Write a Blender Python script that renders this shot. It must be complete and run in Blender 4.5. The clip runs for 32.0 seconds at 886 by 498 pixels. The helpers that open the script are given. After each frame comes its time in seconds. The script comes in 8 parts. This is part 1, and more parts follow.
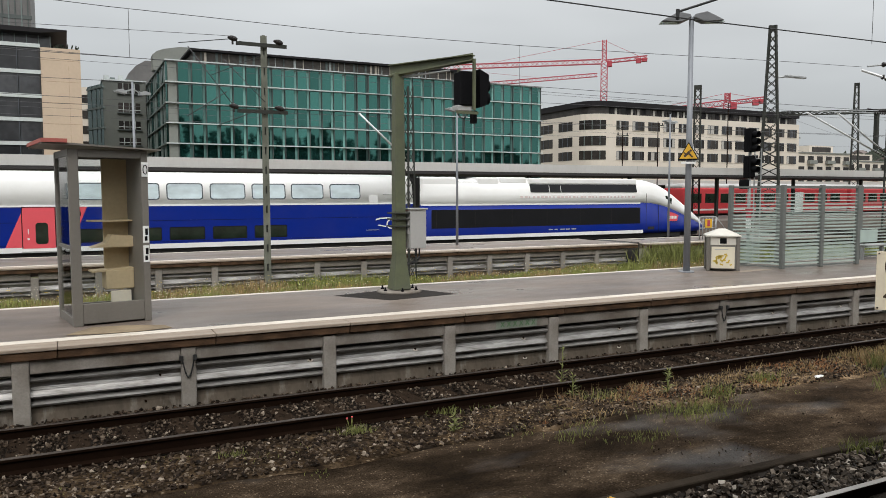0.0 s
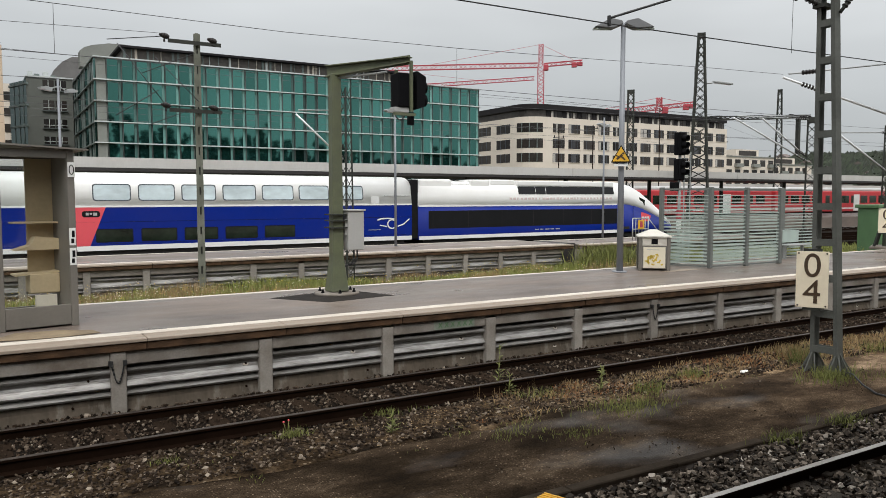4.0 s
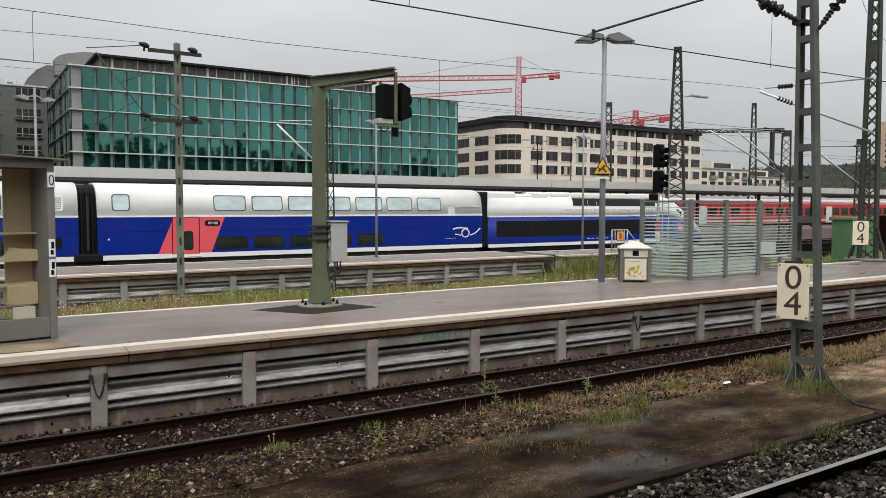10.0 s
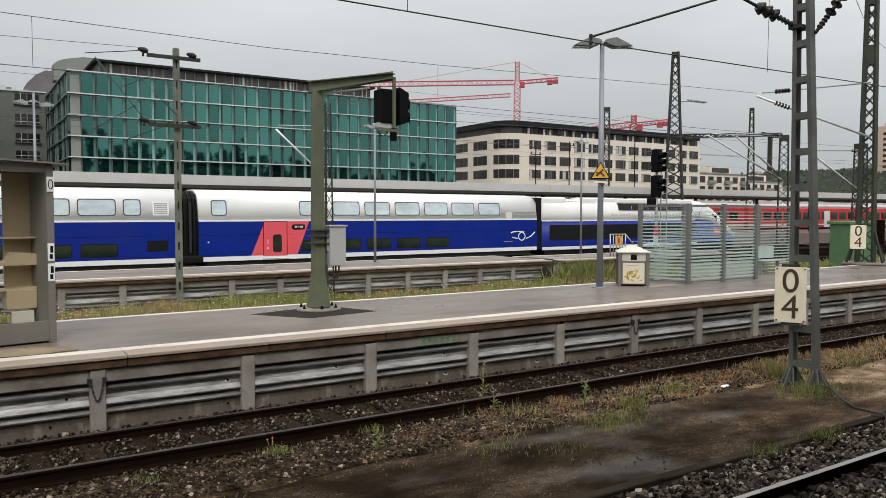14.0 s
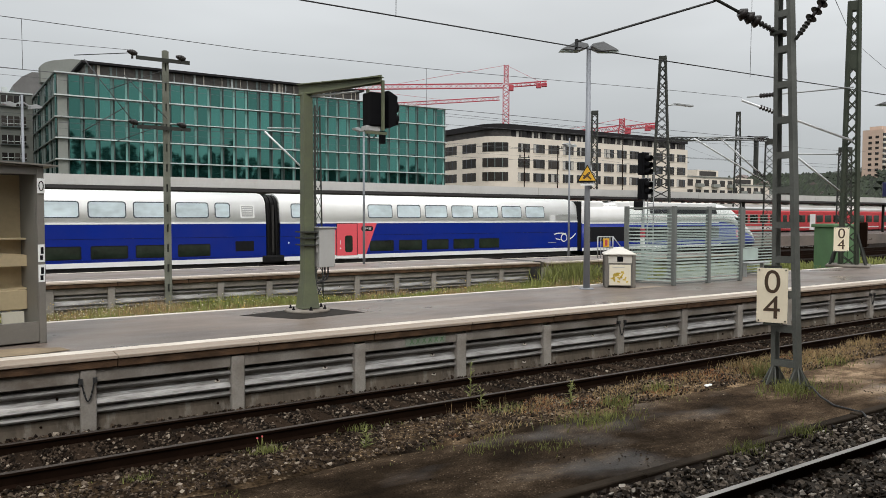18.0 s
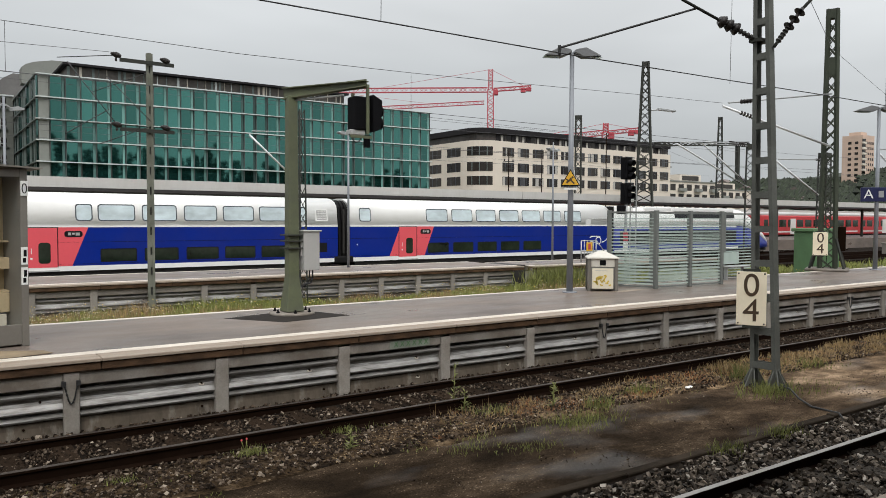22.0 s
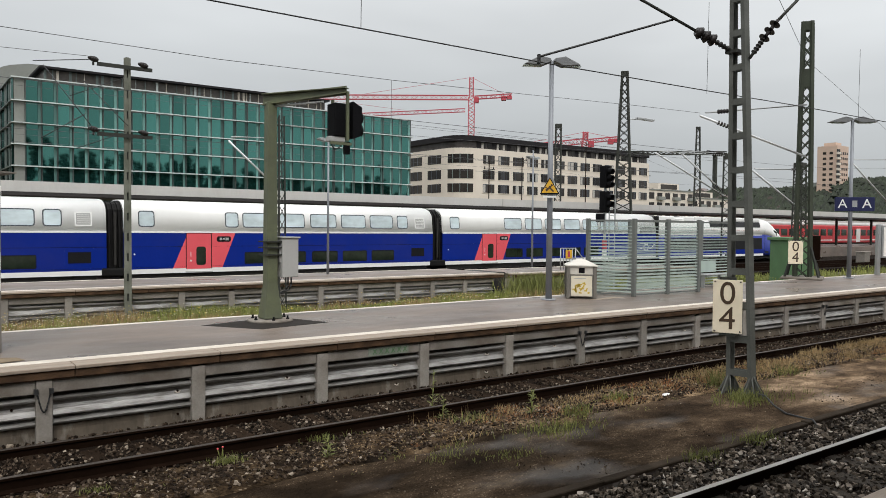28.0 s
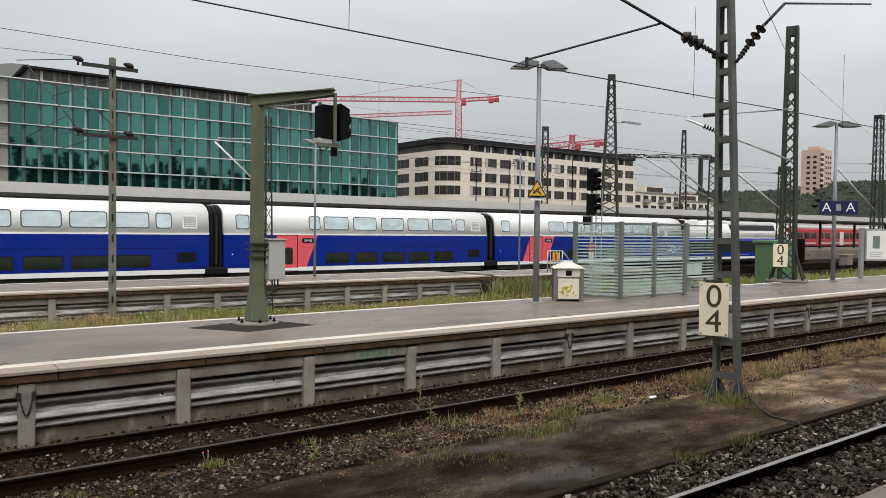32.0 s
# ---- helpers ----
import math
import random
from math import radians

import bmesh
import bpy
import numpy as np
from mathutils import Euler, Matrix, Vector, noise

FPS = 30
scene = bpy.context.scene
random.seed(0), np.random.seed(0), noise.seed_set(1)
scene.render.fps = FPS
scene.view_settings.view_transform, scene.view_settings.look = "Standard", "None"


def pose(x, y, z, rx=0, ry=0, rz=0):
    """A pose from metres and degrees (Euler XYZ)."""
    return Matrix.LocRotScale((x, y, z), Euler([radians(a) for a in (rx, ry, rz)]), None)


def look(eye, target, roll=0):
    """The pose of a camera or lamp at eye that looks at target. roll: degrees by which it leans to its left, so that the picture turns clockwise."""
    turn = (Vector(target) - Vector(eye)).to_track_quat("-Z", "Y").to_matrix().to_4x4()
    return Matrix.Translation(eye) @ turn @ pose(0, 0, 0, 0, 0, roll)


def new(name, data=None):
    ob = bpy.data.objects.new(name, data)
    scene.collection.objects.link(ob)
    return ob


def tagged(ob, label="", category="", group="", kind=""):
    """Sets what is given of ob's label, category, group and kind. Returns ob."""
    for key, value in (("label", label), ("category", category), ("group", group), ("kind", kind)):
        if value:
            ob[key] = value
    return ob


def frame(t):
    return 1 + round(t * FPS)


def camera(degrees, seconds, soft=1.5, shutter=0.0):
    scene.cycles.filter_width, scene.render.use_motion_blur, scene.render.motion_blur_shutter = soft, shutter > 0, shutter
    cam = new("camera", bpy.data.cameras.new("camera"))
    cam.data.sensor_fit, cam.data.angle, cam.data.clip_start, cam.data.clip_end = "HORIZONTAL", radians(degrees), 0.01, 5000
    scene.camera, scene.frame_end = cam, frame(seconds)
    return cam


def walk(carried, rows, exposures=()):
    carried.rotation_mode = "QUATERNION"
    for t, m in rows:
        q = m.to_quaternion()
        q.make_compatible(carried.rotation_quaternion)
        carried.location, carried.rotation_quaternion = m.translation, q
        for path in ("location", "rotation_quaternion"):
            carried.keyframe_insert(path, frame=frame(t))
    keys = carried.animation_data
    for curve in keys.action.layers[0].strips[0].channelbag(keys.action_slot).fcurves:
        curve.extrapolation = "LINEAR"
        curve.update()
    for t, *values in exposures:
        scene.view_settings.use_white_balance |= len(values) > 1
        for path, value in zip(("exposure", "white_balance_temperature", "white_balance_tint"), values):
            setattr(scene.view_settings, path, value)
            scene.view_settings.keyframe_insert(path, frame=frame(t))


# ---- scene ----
cam = camera(61.0, 32.0, soft=0.7)
# seconds, place and turn of the camera, held by hand on the near platform and panned slowly along the train
walk(cam, [(t, pose(x, y, z, rx, ry, rz)) for t, x, y, z, rx, ry, rz in [
    (0, 0.172, 0.109, 2.782, 85.966, 0.153, -26.544),
    (0.5, 0.176, 0.067, 2.788, 85.812, 0.182, -27.124),
    (1, 0.177, 0.071, 2.785, 85.729, 0.186, -27.750),
    (1.5, 0.181, 0.065, 2.786, 85.706, 0.157, -28.332),
    (2, 0.189, 0.067, 2.781, 85.753, 0.132, -28.927),
    (2.5, 0.184, 0.057, 2.785, 85.816, 0.146, -29.524),
    (3, 0.189, 0.053, 2.784, 85.901, 0.121, -30.106),
    (3.5, 0.187, 0.056, 2.781, 85.993, 0.105, -30.665),
    (5.5, 0.139, 0.081, 2.787, 86.264, -0.086, -32.249),
    (6, 0.128, 0.090, 2.790, 86.330, -0.117, -32.477),
    (6.5, 0.122, 0.101, 2.788, 86.399, -0.131, -32.632),
    (7, 0.113, 0.107, 2.787, 86.475, -0.123, -32.702),
    (7.5, 0.102, 0.123, 2.789, 86.535, -0.141, -32.767),
    (8, 0.100, 0.123, 2.792, 86.610, -0.140, -32.777),
    (8.5, 0.091, 0.141, 2.793, 86.673, -0.139, -32.834),
    (9, 0.091, 0.140, 2.795, 86.743, -0.146, -32.835),
    (9.5, 0.093, 0.140, 2.796, 86.820, -0.113, -32.822),
    (10, 0.092, 0.145, 2.796, 86.893, -0.106, -32.838),
    (10.5, 0.092, 0.142, 2.796, 86.961, -0.086, -32.835),
    (11, 0.091, 0.142, 2.796, 87.021, -0.086, -32.838),
    (11.5, 0.093, 0.140, 2.796, 87.069, -0.058, -32.831),
    (12, 0.091, 0.141, 2.792, 87.132, -0.047, -32.833),
    (12.5, 0.092, 0.138, 2.793, 87.175, -0.034, -32.823),
    (13, 0.095, 0.144, 2.791, 87.203, -0.037, -32.826),
    (13.5, 0.086, 0.145, 2.793, 87.222, -0.053, -32.879),
    (14, 0.079, 0.116, 2.781, 87.267, -0.056, -32.945),
    (14.5, 0.066, 0.096, 2.784, 87.275, -0.030, -33.028),
    (16.5, 0.030, 0.030, 2.775, 87.379, -0.066, -33.417),
    (17, 0.026, 0.012, 2.770, 87.421, -0.065, -33.522),
    (17.5, 0.016, -0.005, 2.771, 87.439, -0.084, -33.654),
    (18, 0.009, -0.024, 2.765, 87.485, -0.101, -33.771),
    (18.5, 0.001, -0.034, 2.767, 87.497, -0.084, -33.920),
    (19, -0.012, -0.052, 2.761, 87.548, -0.104, -34.074),
    (19.5, -0.019, -0.068, 2.771, 87.545, -0.147, -34.232),
    (20, -0.028, -0.078, 2.764, 87.605, -0.138, -34.379),
    (20.5, -0.035, -0.085, 2.762, 87.642, -0.161, -34.543),
    (21, -0.030, -0.099, 2.769, 87.663, -0.190, -34.646),
    (21.5, -0.034, -0.104, 2.766, 87.717, -0.220, -34.795),
    (22, -0.040, -0.105, 2.762, 87.771, -0.240, -34.947),
    (22.5, -0.036, -0.089, 2.766, 87.794, -0.290, -35.137),
    (23, -0.042, -0.091, 2.762, 87.854, -0.304, -35.280),
    (23.5, -0.040, -0.100, 2.762, 87.902, -0.320, -35.394),
    (24, -0.039, -0.104, 2.763, 87.944, -0.356, -35.514),
    (24.5, -0.038, -0.103, 2.761, 88.003, -0.360, -35.649),
    (25, -0.042, -0.110, 2.763, 88.054, -0.419, -35.763),
    (25.5, -0.040, -0.114, 2.764, 88.093, -0.435, -35.877),
    (27.5, -0.031, -0.115, 2.768, 88.261, -0.530, -36.334),
    (28, -0.026, -0.118, 2.765, 88.322, -0.523, -36.433),
    (28.5, -0.024, -0.115, 2.768, 88.343, -0.565, -36.548),
    (29, -0.022, -0.110, 2.766, 88.387, -0.600, -36.680),
    (29.5, -0.018, -0.119, 2.770, 88.415, -0.596, -36.760),
    (30, -0.017, -0.111, 2.765, 88.445, -0.606, -36.894),
    (30.5, -0.029, -0.100, 2.773, 88.446, -0.664, -37.073),
    (31, -0.025, -0.100, 2.769, 88.474, -0.672, -37.184),
    (31.5, -0.026, -0.100, 2.772, 88.484, -0.672, -37.302),
    (32, -0.021, -0.093, 2.773, 88.489, -0.683, -37.421),
]], exposures=[(0.0, -0.05), (32.0, -0.05)])

# ---- light: a rainy, overcast summer day ----
world = bpy.data.worlds.new("overcast_sky")
scene.world = world
world.use_nodes = True
wn, wl = world.node_tree.nodes, world.node_tree.links
wn.clear()
w_out = wn.new("ShaderNodeOutputWorld")
w_bg = wn.new("ShaderNodeBackground")
w_sky = wn.new("ShaderNodeTexSky")
w_sky.sky_type, w_sky.sun_disc = "NISHITA", False
w_sky.sun_elevation, w_sky.sun_rotation = radians(48), radians(200)
w_sky.dust_density, w_sky.air_density = 4.0, 1.0
w_co = wn.new("ShaderNodeTexCoord")
w_sep = wn.new("ShaderNodeSeparateXYZ")
w_ramp = wn.new("ShaderNodeValToRGB")
for pos, col in ((0.0, (0.41, 0.44, 0.455)), (0.03, (0.42, 0.455, 0.475)), (0.12, (0.47, 0.515, 0.555)),
                 (0.19, (0.65, 0.70, 0.735)), (0.26, (1.04, 1.085, 1.11)), (0.33, (1.42, 1.45, 1.465)), (1.0, (1.85, 1.87, 1.88))):
    if pos in (0.0, 1.0):
        e = w_ramp.color_ramp.elements[int(pos)]
    else:
        e = w_ramp.color_ramp.elements.new(pos)
    e.position, e.color = pos, (*col, 1)
w_map = wn.new("ShaderNodeMapping")
w_map.inputs["Scale"].default_value = (1.2, 1.2, 5.0)
w_noise = wn.new("ShaderNodeTexNoise")
w_noise.inputs["Scale"].default_value, w_noise.inputs["Detail"].default_value = 1.7, 3.0
w_cloud = wn.new("ShaderNodeMapRange")
w_cloud.inputs["From Min"].default_value, w_cloud.inputs["From Max"].default_value = 0.3, 0.7
w_cloud.inputs["To Min"].default_value, w_cloud.inputs["To Max"].default_value = 0.90, 1.10
w_mul = wn.new("ShaderNodeMix")
w_mul.data_type, w_mul.blend_type = "RGBA", "MULTIPLY"
w_mul.inputs["Factor"].default_value = 1.0
w_scale = wn.new("ShaderNodeMix")
w_scale.data_type, w_scale.blend_type = "RGBA", "MULTIPLY"
w_scale.inputs["Factor"].default_value = 1.0
w_scale.inputs["B"].default_value = (0.09, 0.09, 0.09, 1)
w_mix = wn.new("ShaderNodeMix")
w_mix.data_type = "RGBA"
w_mix.inputs["Factor"].default_value = 0.93
wl.new(w_co.outputs["Generated"], w_sep.inputs[0])
w_lean = wn.new("ShaderNodeMath")
w_lean.operation = "MULTIPLY_ADD"
w_lean.inputs[1].default_value = 0.075
w_tilt = wn.new("ShaderNodeMath")
w_tilt.operation = "ADD"
w_tilt.inputs[1].default_value = -0.042
wl.new(w_sep.outputs["X"], w_lean.inputs[0])
wl.new(w_sep.outputs["Z"], w_lean.inputs[2])
wl.new(w_lean.outputs[0], w_tilt.inputs[0])
# the cloud is brighter towards the veiled sun
w_side = wn.new("ShaderNodeMapRange")
w_side.interpolation_type = "SMOOTHSTEP"
w_side.inputs["From Min"].default_value, w_side.inputs["From Max"].default_value = 0.35, -1.0
w_side.inputs["To Min"].default_value, w_side.inputs["To Max"].default_value = 0.0, 0.22
w_sum = wn.new("ShaderNodeMath")
w_sum.operation = "ADD"
wl.new(w_sep.outputs["Y"], w_side.inputs["Value"])
wl.new(w_tilt.outputs[0], w_sum.inputs[0])
wl.new(w_side.outputs[0], w_sum.inputs[1])
wl.new(w_sum.outputs[0], w_ramp.inputs["Fac"])
wl.new(w_co.outputs["Generated"], w_map.inputs["Vector"])
wl.new(w_map.outputs["Vector"], w_noise.inputs["Vector"])
wl.new(w_noise.outputs["Fac"], w_cloud.inputs["Value"])
wl.new(w_ramp.outputs["Color"], w_mul.inputs["A"])
wl.new(w_cloud.outputs["Result"], w_mul.inputs["B"])
wl.new(w_sky.outputs["Color"], w_scale.inputs["A"])
wl.new(w_scale.outputs["Result"], w_mix.inputs["A"])
wl.new(w_mul.outputs["Result"], w_mix.inputs["B"])
wl.new(w_mix.outputs["Result"], w_bg.inputs["Color"])
w_bg.inputs["Strength"].default_value = 1.0
wl.new(w_bg.outputs[0], w_out.inputs["Surface"])

sun_data = bpy.data.lights.new("sun", "SUN")
sun_data.energy, sun_data.angle, sun_data.color = 1.3, radians(20), (1.0, 0.97, 0.93)
sun = new("sun", sun_data)
sun.matrix_world = look((0, 0, 45), (20, 36, 0))


# ---- materials ----
def mat(name, col, rough=0.6, metal=0.0, var=0.15, scale=3.0, fine=40.0, bump=0.0, dirt=None, dirt_amt=0.0,
        dirt_scale=0.7, stretch=(1, 1, 1), rand=0.0, spec=0.5, rough_var=0.0, island=False, dirt_from=(0.42, 0.66)):
    """A surface with broad and fine colour variation, optional stains, relief and per-piece variation."""
    m = bpy.data.materials.new(name)
    m.use_nodes = True
    n, l = m.node_tree.nodes, m.node_tree.links
    b = n["Principled BSDF"]
    b.inputs["Roughness"].default_value, b.inputs["Metallic"].default_value = rough, metal
    b.inputs["Specular IOR Level"].default_value = spec
    co = n.new("ShaderNodeTexCoord")
    mp = n.new("ShaderNodeMapping")
    mp.inputs["Scale"].default_value = stretch
    l.new(co.outputs["Object"], mp.inputs["Vector"])
    big = n.new("ShaderNodeTexNoise")
    big.inputs["Scale"].default_value, big.inputs["Detail"].default_value = scale, 4.0
    small = n.new("ShaderNodeTexNoise")
    small.inputs["Scale"].default_value, small.inputs["Detail"].default_value = fine, 3.0
    l.new(mp.outputs[0], big.inputs["Vector"])
    l.new(mp.outputs[0], small.inputs["Vector"])
    add = n.new("ShaderNodeMath")
    add.operation = "MULTIPLY_ADD"
    add.inputs[1].default_value = 0.5
    l.new(small.outputs["Fac"], add.inputs[0])
    l.new(big.outputs["Fac"], add.inputs[2])
    rng = n.new("ShaderNodeMapRange")
    rng.inputs["From Min"].default_value, rng.inputs["From Max"].default_value = 0.4, 1.1
    rng.inputs["To Min"].default_value, rng.inputs["To Max"].default_value = 1 - var, 1 + var
    l.new(add.outputs[0], rng.inputs["Value"])
    mul = n.new("ShaderNodeMix")
    mul.data_type, mul.blend_type = "RGBA", "MULTIPLY"
    mul.inputs["Factor"].default_value = 1.0
    mul.inputs["A"].default_value = (*col, 1)
    l.new(rng.outputs[0], mul.inputs["B"])
    out = mul.outputs["Result"]
    if rand:
        if island:
            src = n.new("ShaderNodeNewGeometry").outputs["Random Per Island"]
        else:
            src = n.new("ShaderNodeObjectInfo").outputs["Random"]
        r2 = n.new("ShaderNodeMapRange")
        r2.inputs["To Min"].default_value, r2.inputs["To Max"].default_value = 1 - rand, 1 + rand
        l.new(src, r2.inputs["Value"])
        m2 = n.new("ShaderNodeMix")
        m2.data_type, m2.blend_type = "RGBA", "MULTIPLY"
        m2.inputs["Factor"].default_value = 1.0
        l.new(out, m2.inputs["A"])
        l.new(r2.outputs[0], m2.inputs["B"])
        out = m2.outputs["Result"]
    if dirt:
        dn = n.new("ShaderNodeTexNoise")
        dn.inputs["Scale"].default_value, dn.inputs["Detail"].default_value = dirt_scale, 6.0
        dn.inputs["Roughness"].default_value = 0.65
        l.new(mp.outputs[0], dn.inputs["Vector"])
        dr = n.new("ShaderNodeMapRange")
        dr.inputs["From Min"].default_value, dr.inputs["From Max"].default_value = dirt_from
        dr.inputs["To Max"].default_value = dirt_amt
        l.new(dn.outputs["Fac"], dr.inputs["Value"])
        dm = n.new("ShaderNodeMix")
        dm.data_type = "RGBA"
        dm.inputs["B"].default_value = (*dirt, 1)
        l.new(dr.outputs[0], dm.inputs["Factor"])
        l.new(out, dm.inputs["A"])
        out = dm.outputs["Result"]
    l.new(out, b.inputs["Base Color"])
    if rough_var:
        rr = n.new("ShaderNodeMapRange")
        rr.inputs["From Min"].default_value, rr.inputs["From Max"].default_value = 0.35, 0.65
        rr.inputs["To Min"].default_value = max(0.04, rough - rough_var)
        rr.inputs["To Max"].default_value = min(1.0, rough + rough_var)
        l.new(big.outputs["Fac"], rr.inputs["Value"])
        l.new(rr.outputs[0], b.inputs["Roughness"])
    if bump:
        bp = n.new("ShaderNodeBump")
        bp.inputs["Strength"].default_value, bp.inputs["Distance"].default_value = 0.6, bump
        l.new(small.outputs["Fac"], bp.inputs["Height"])
        l.new(bp.outputs[0], b.inputs["Normal"])
    return m


def glass_mat(name, col, rough=0.04, alpha_mix=0.7):
    """Window glass that lets part of the light through and mirrors the rest."""
    m = bpy.data.materials.new(name)
    m.use_nodes = True
    n, l = m.node_tree.nodes, m.node_tree.links
    n.clear()
    o = n.new("ShaderNodeOutputMaterial")
    tr = n.new("ShaderNodeBsdfTransparent")
    tr.inputs[0].default_value = (*col, 1)
    gl = n.new("ShaderNodeBsdfGlossy")
    gl.inputs["Roughness"].default_value = rough
    fr = n.new("ShaderNodeFresnel")
    fr.inputs["IOR"].default_value = 1.5
    mx = n.new("ShaderNodeMixShader")
    l.new(fr.outputs[0], mx.inputs[0])
    l.new(tr.outputs[0], mx.inputs[1])
    l.new(gl.outputs[0], mx.inputs[2])
    l.new(mx.outputs[0], o.inputs[0])
    return m


def facade_glass(name, col, tint, ior, var=0.3):
    """Coated facade glass: dark in itself, it mirrors the sky and the trees opposite with a green cast."""
    m = mat(name, col, 0.03, 0.0, var=0.5, scale=0.12, fine=1.2, spec=0.5, rand=var, stretch=(1, 1, 0.12))
    b = m.node_tree.nodes["Principled BSDF"]
    b.inputs["IOR"].default_value = ior
    # each pane is coated a little differently
    n, l = m.node_tree.nodes, m.node_tree.links
    mix = n.new("ShaderNodeMix")
    mix.data_type = "RGBA"
    mix.inputs["A"].default_value, mix.inputs["B"].default_value = (*[c * 0.6 for c in tint], 1), (*tint, 1)
    l.new(n.new("ShaderNodeObjectInfo").outputs["Random"], mix.inputs["Factor"])
    l.new(mix.outputs["Result"], b.inputs["Specular Tint"])
    return m


def frit_mat(name, col):
    """Thin enamel stripes on glass, half see-through."""
    m = bpy.data.materials.new(name)
    m.use_nodes = True
    n, l = m.node_tree.nodes, m.node_tree.links
    tr, mx = n.new("ShaderNodeBsdfTransparent"), n.new("ShaderNodeMixShader")
    no, rg = n.new("ShaderNodeTexNoise"), n.new("ShaderNodeMapRange")
    no.inputs["Scale"].default_value = 1.3
    rg.inputs["To Min"].default_value, rg.inputs["To Max"].default_value = 0.35, 0.75
    n["Principled BSDF"].inputs["Base Color"].default_value = (*col, 1)
    n["Principled BSDF"].inputs["Roughness"].default_value = 0.4
    l.new(n.new("ShaderNodeTexCoord").outputs["Object"], no.inputs["Vector"])
    l.new(no.outputs["Fac"], rg.inputs["Value"])
    l.new(rg.outputs[0], mx.inputs[0])
    l.new(tr.outputs[0], mx.inputs[1])
    l.new(n["Principled BSDF"].outputs[0], mx.inputs[2])
    l.new(mx.outputs[0], n["Material Output"].inputs[0])
    return m


def stone_mat(name, stops, rough, spec):
    """Wet gravel: mostly dark stones with a few pale ones."""
    m = bpy.data.materials.new(name)
    m.use_nodes = True
    n, l = m.node_tree.nodes, m.node_tree.links
    b = n["Principled BSDF"]
    b.inputs["Roughness"].default_value, b.inputs["Specular IOR Level"].default_value = rough, spec
    r = n.new("ShaderNodeValToRGB")
    r.color_ramp.elements[0].color, r.color_ramp.elements[1].color = (*stops[0][1], 1), (*stops[-1][1], 1)
    for pos, col in stops[1:-1]:
        e = r.color_ramp.elements.new(pos)
        e.color = (*col, 1)
    l.new(n.new("ShaderNodeNewGeometry").outputs["Random Per Island"], r.inputs["Fac"])
    l.new(r.outputs["Color"], b.inputs["Base Color"])
    return m


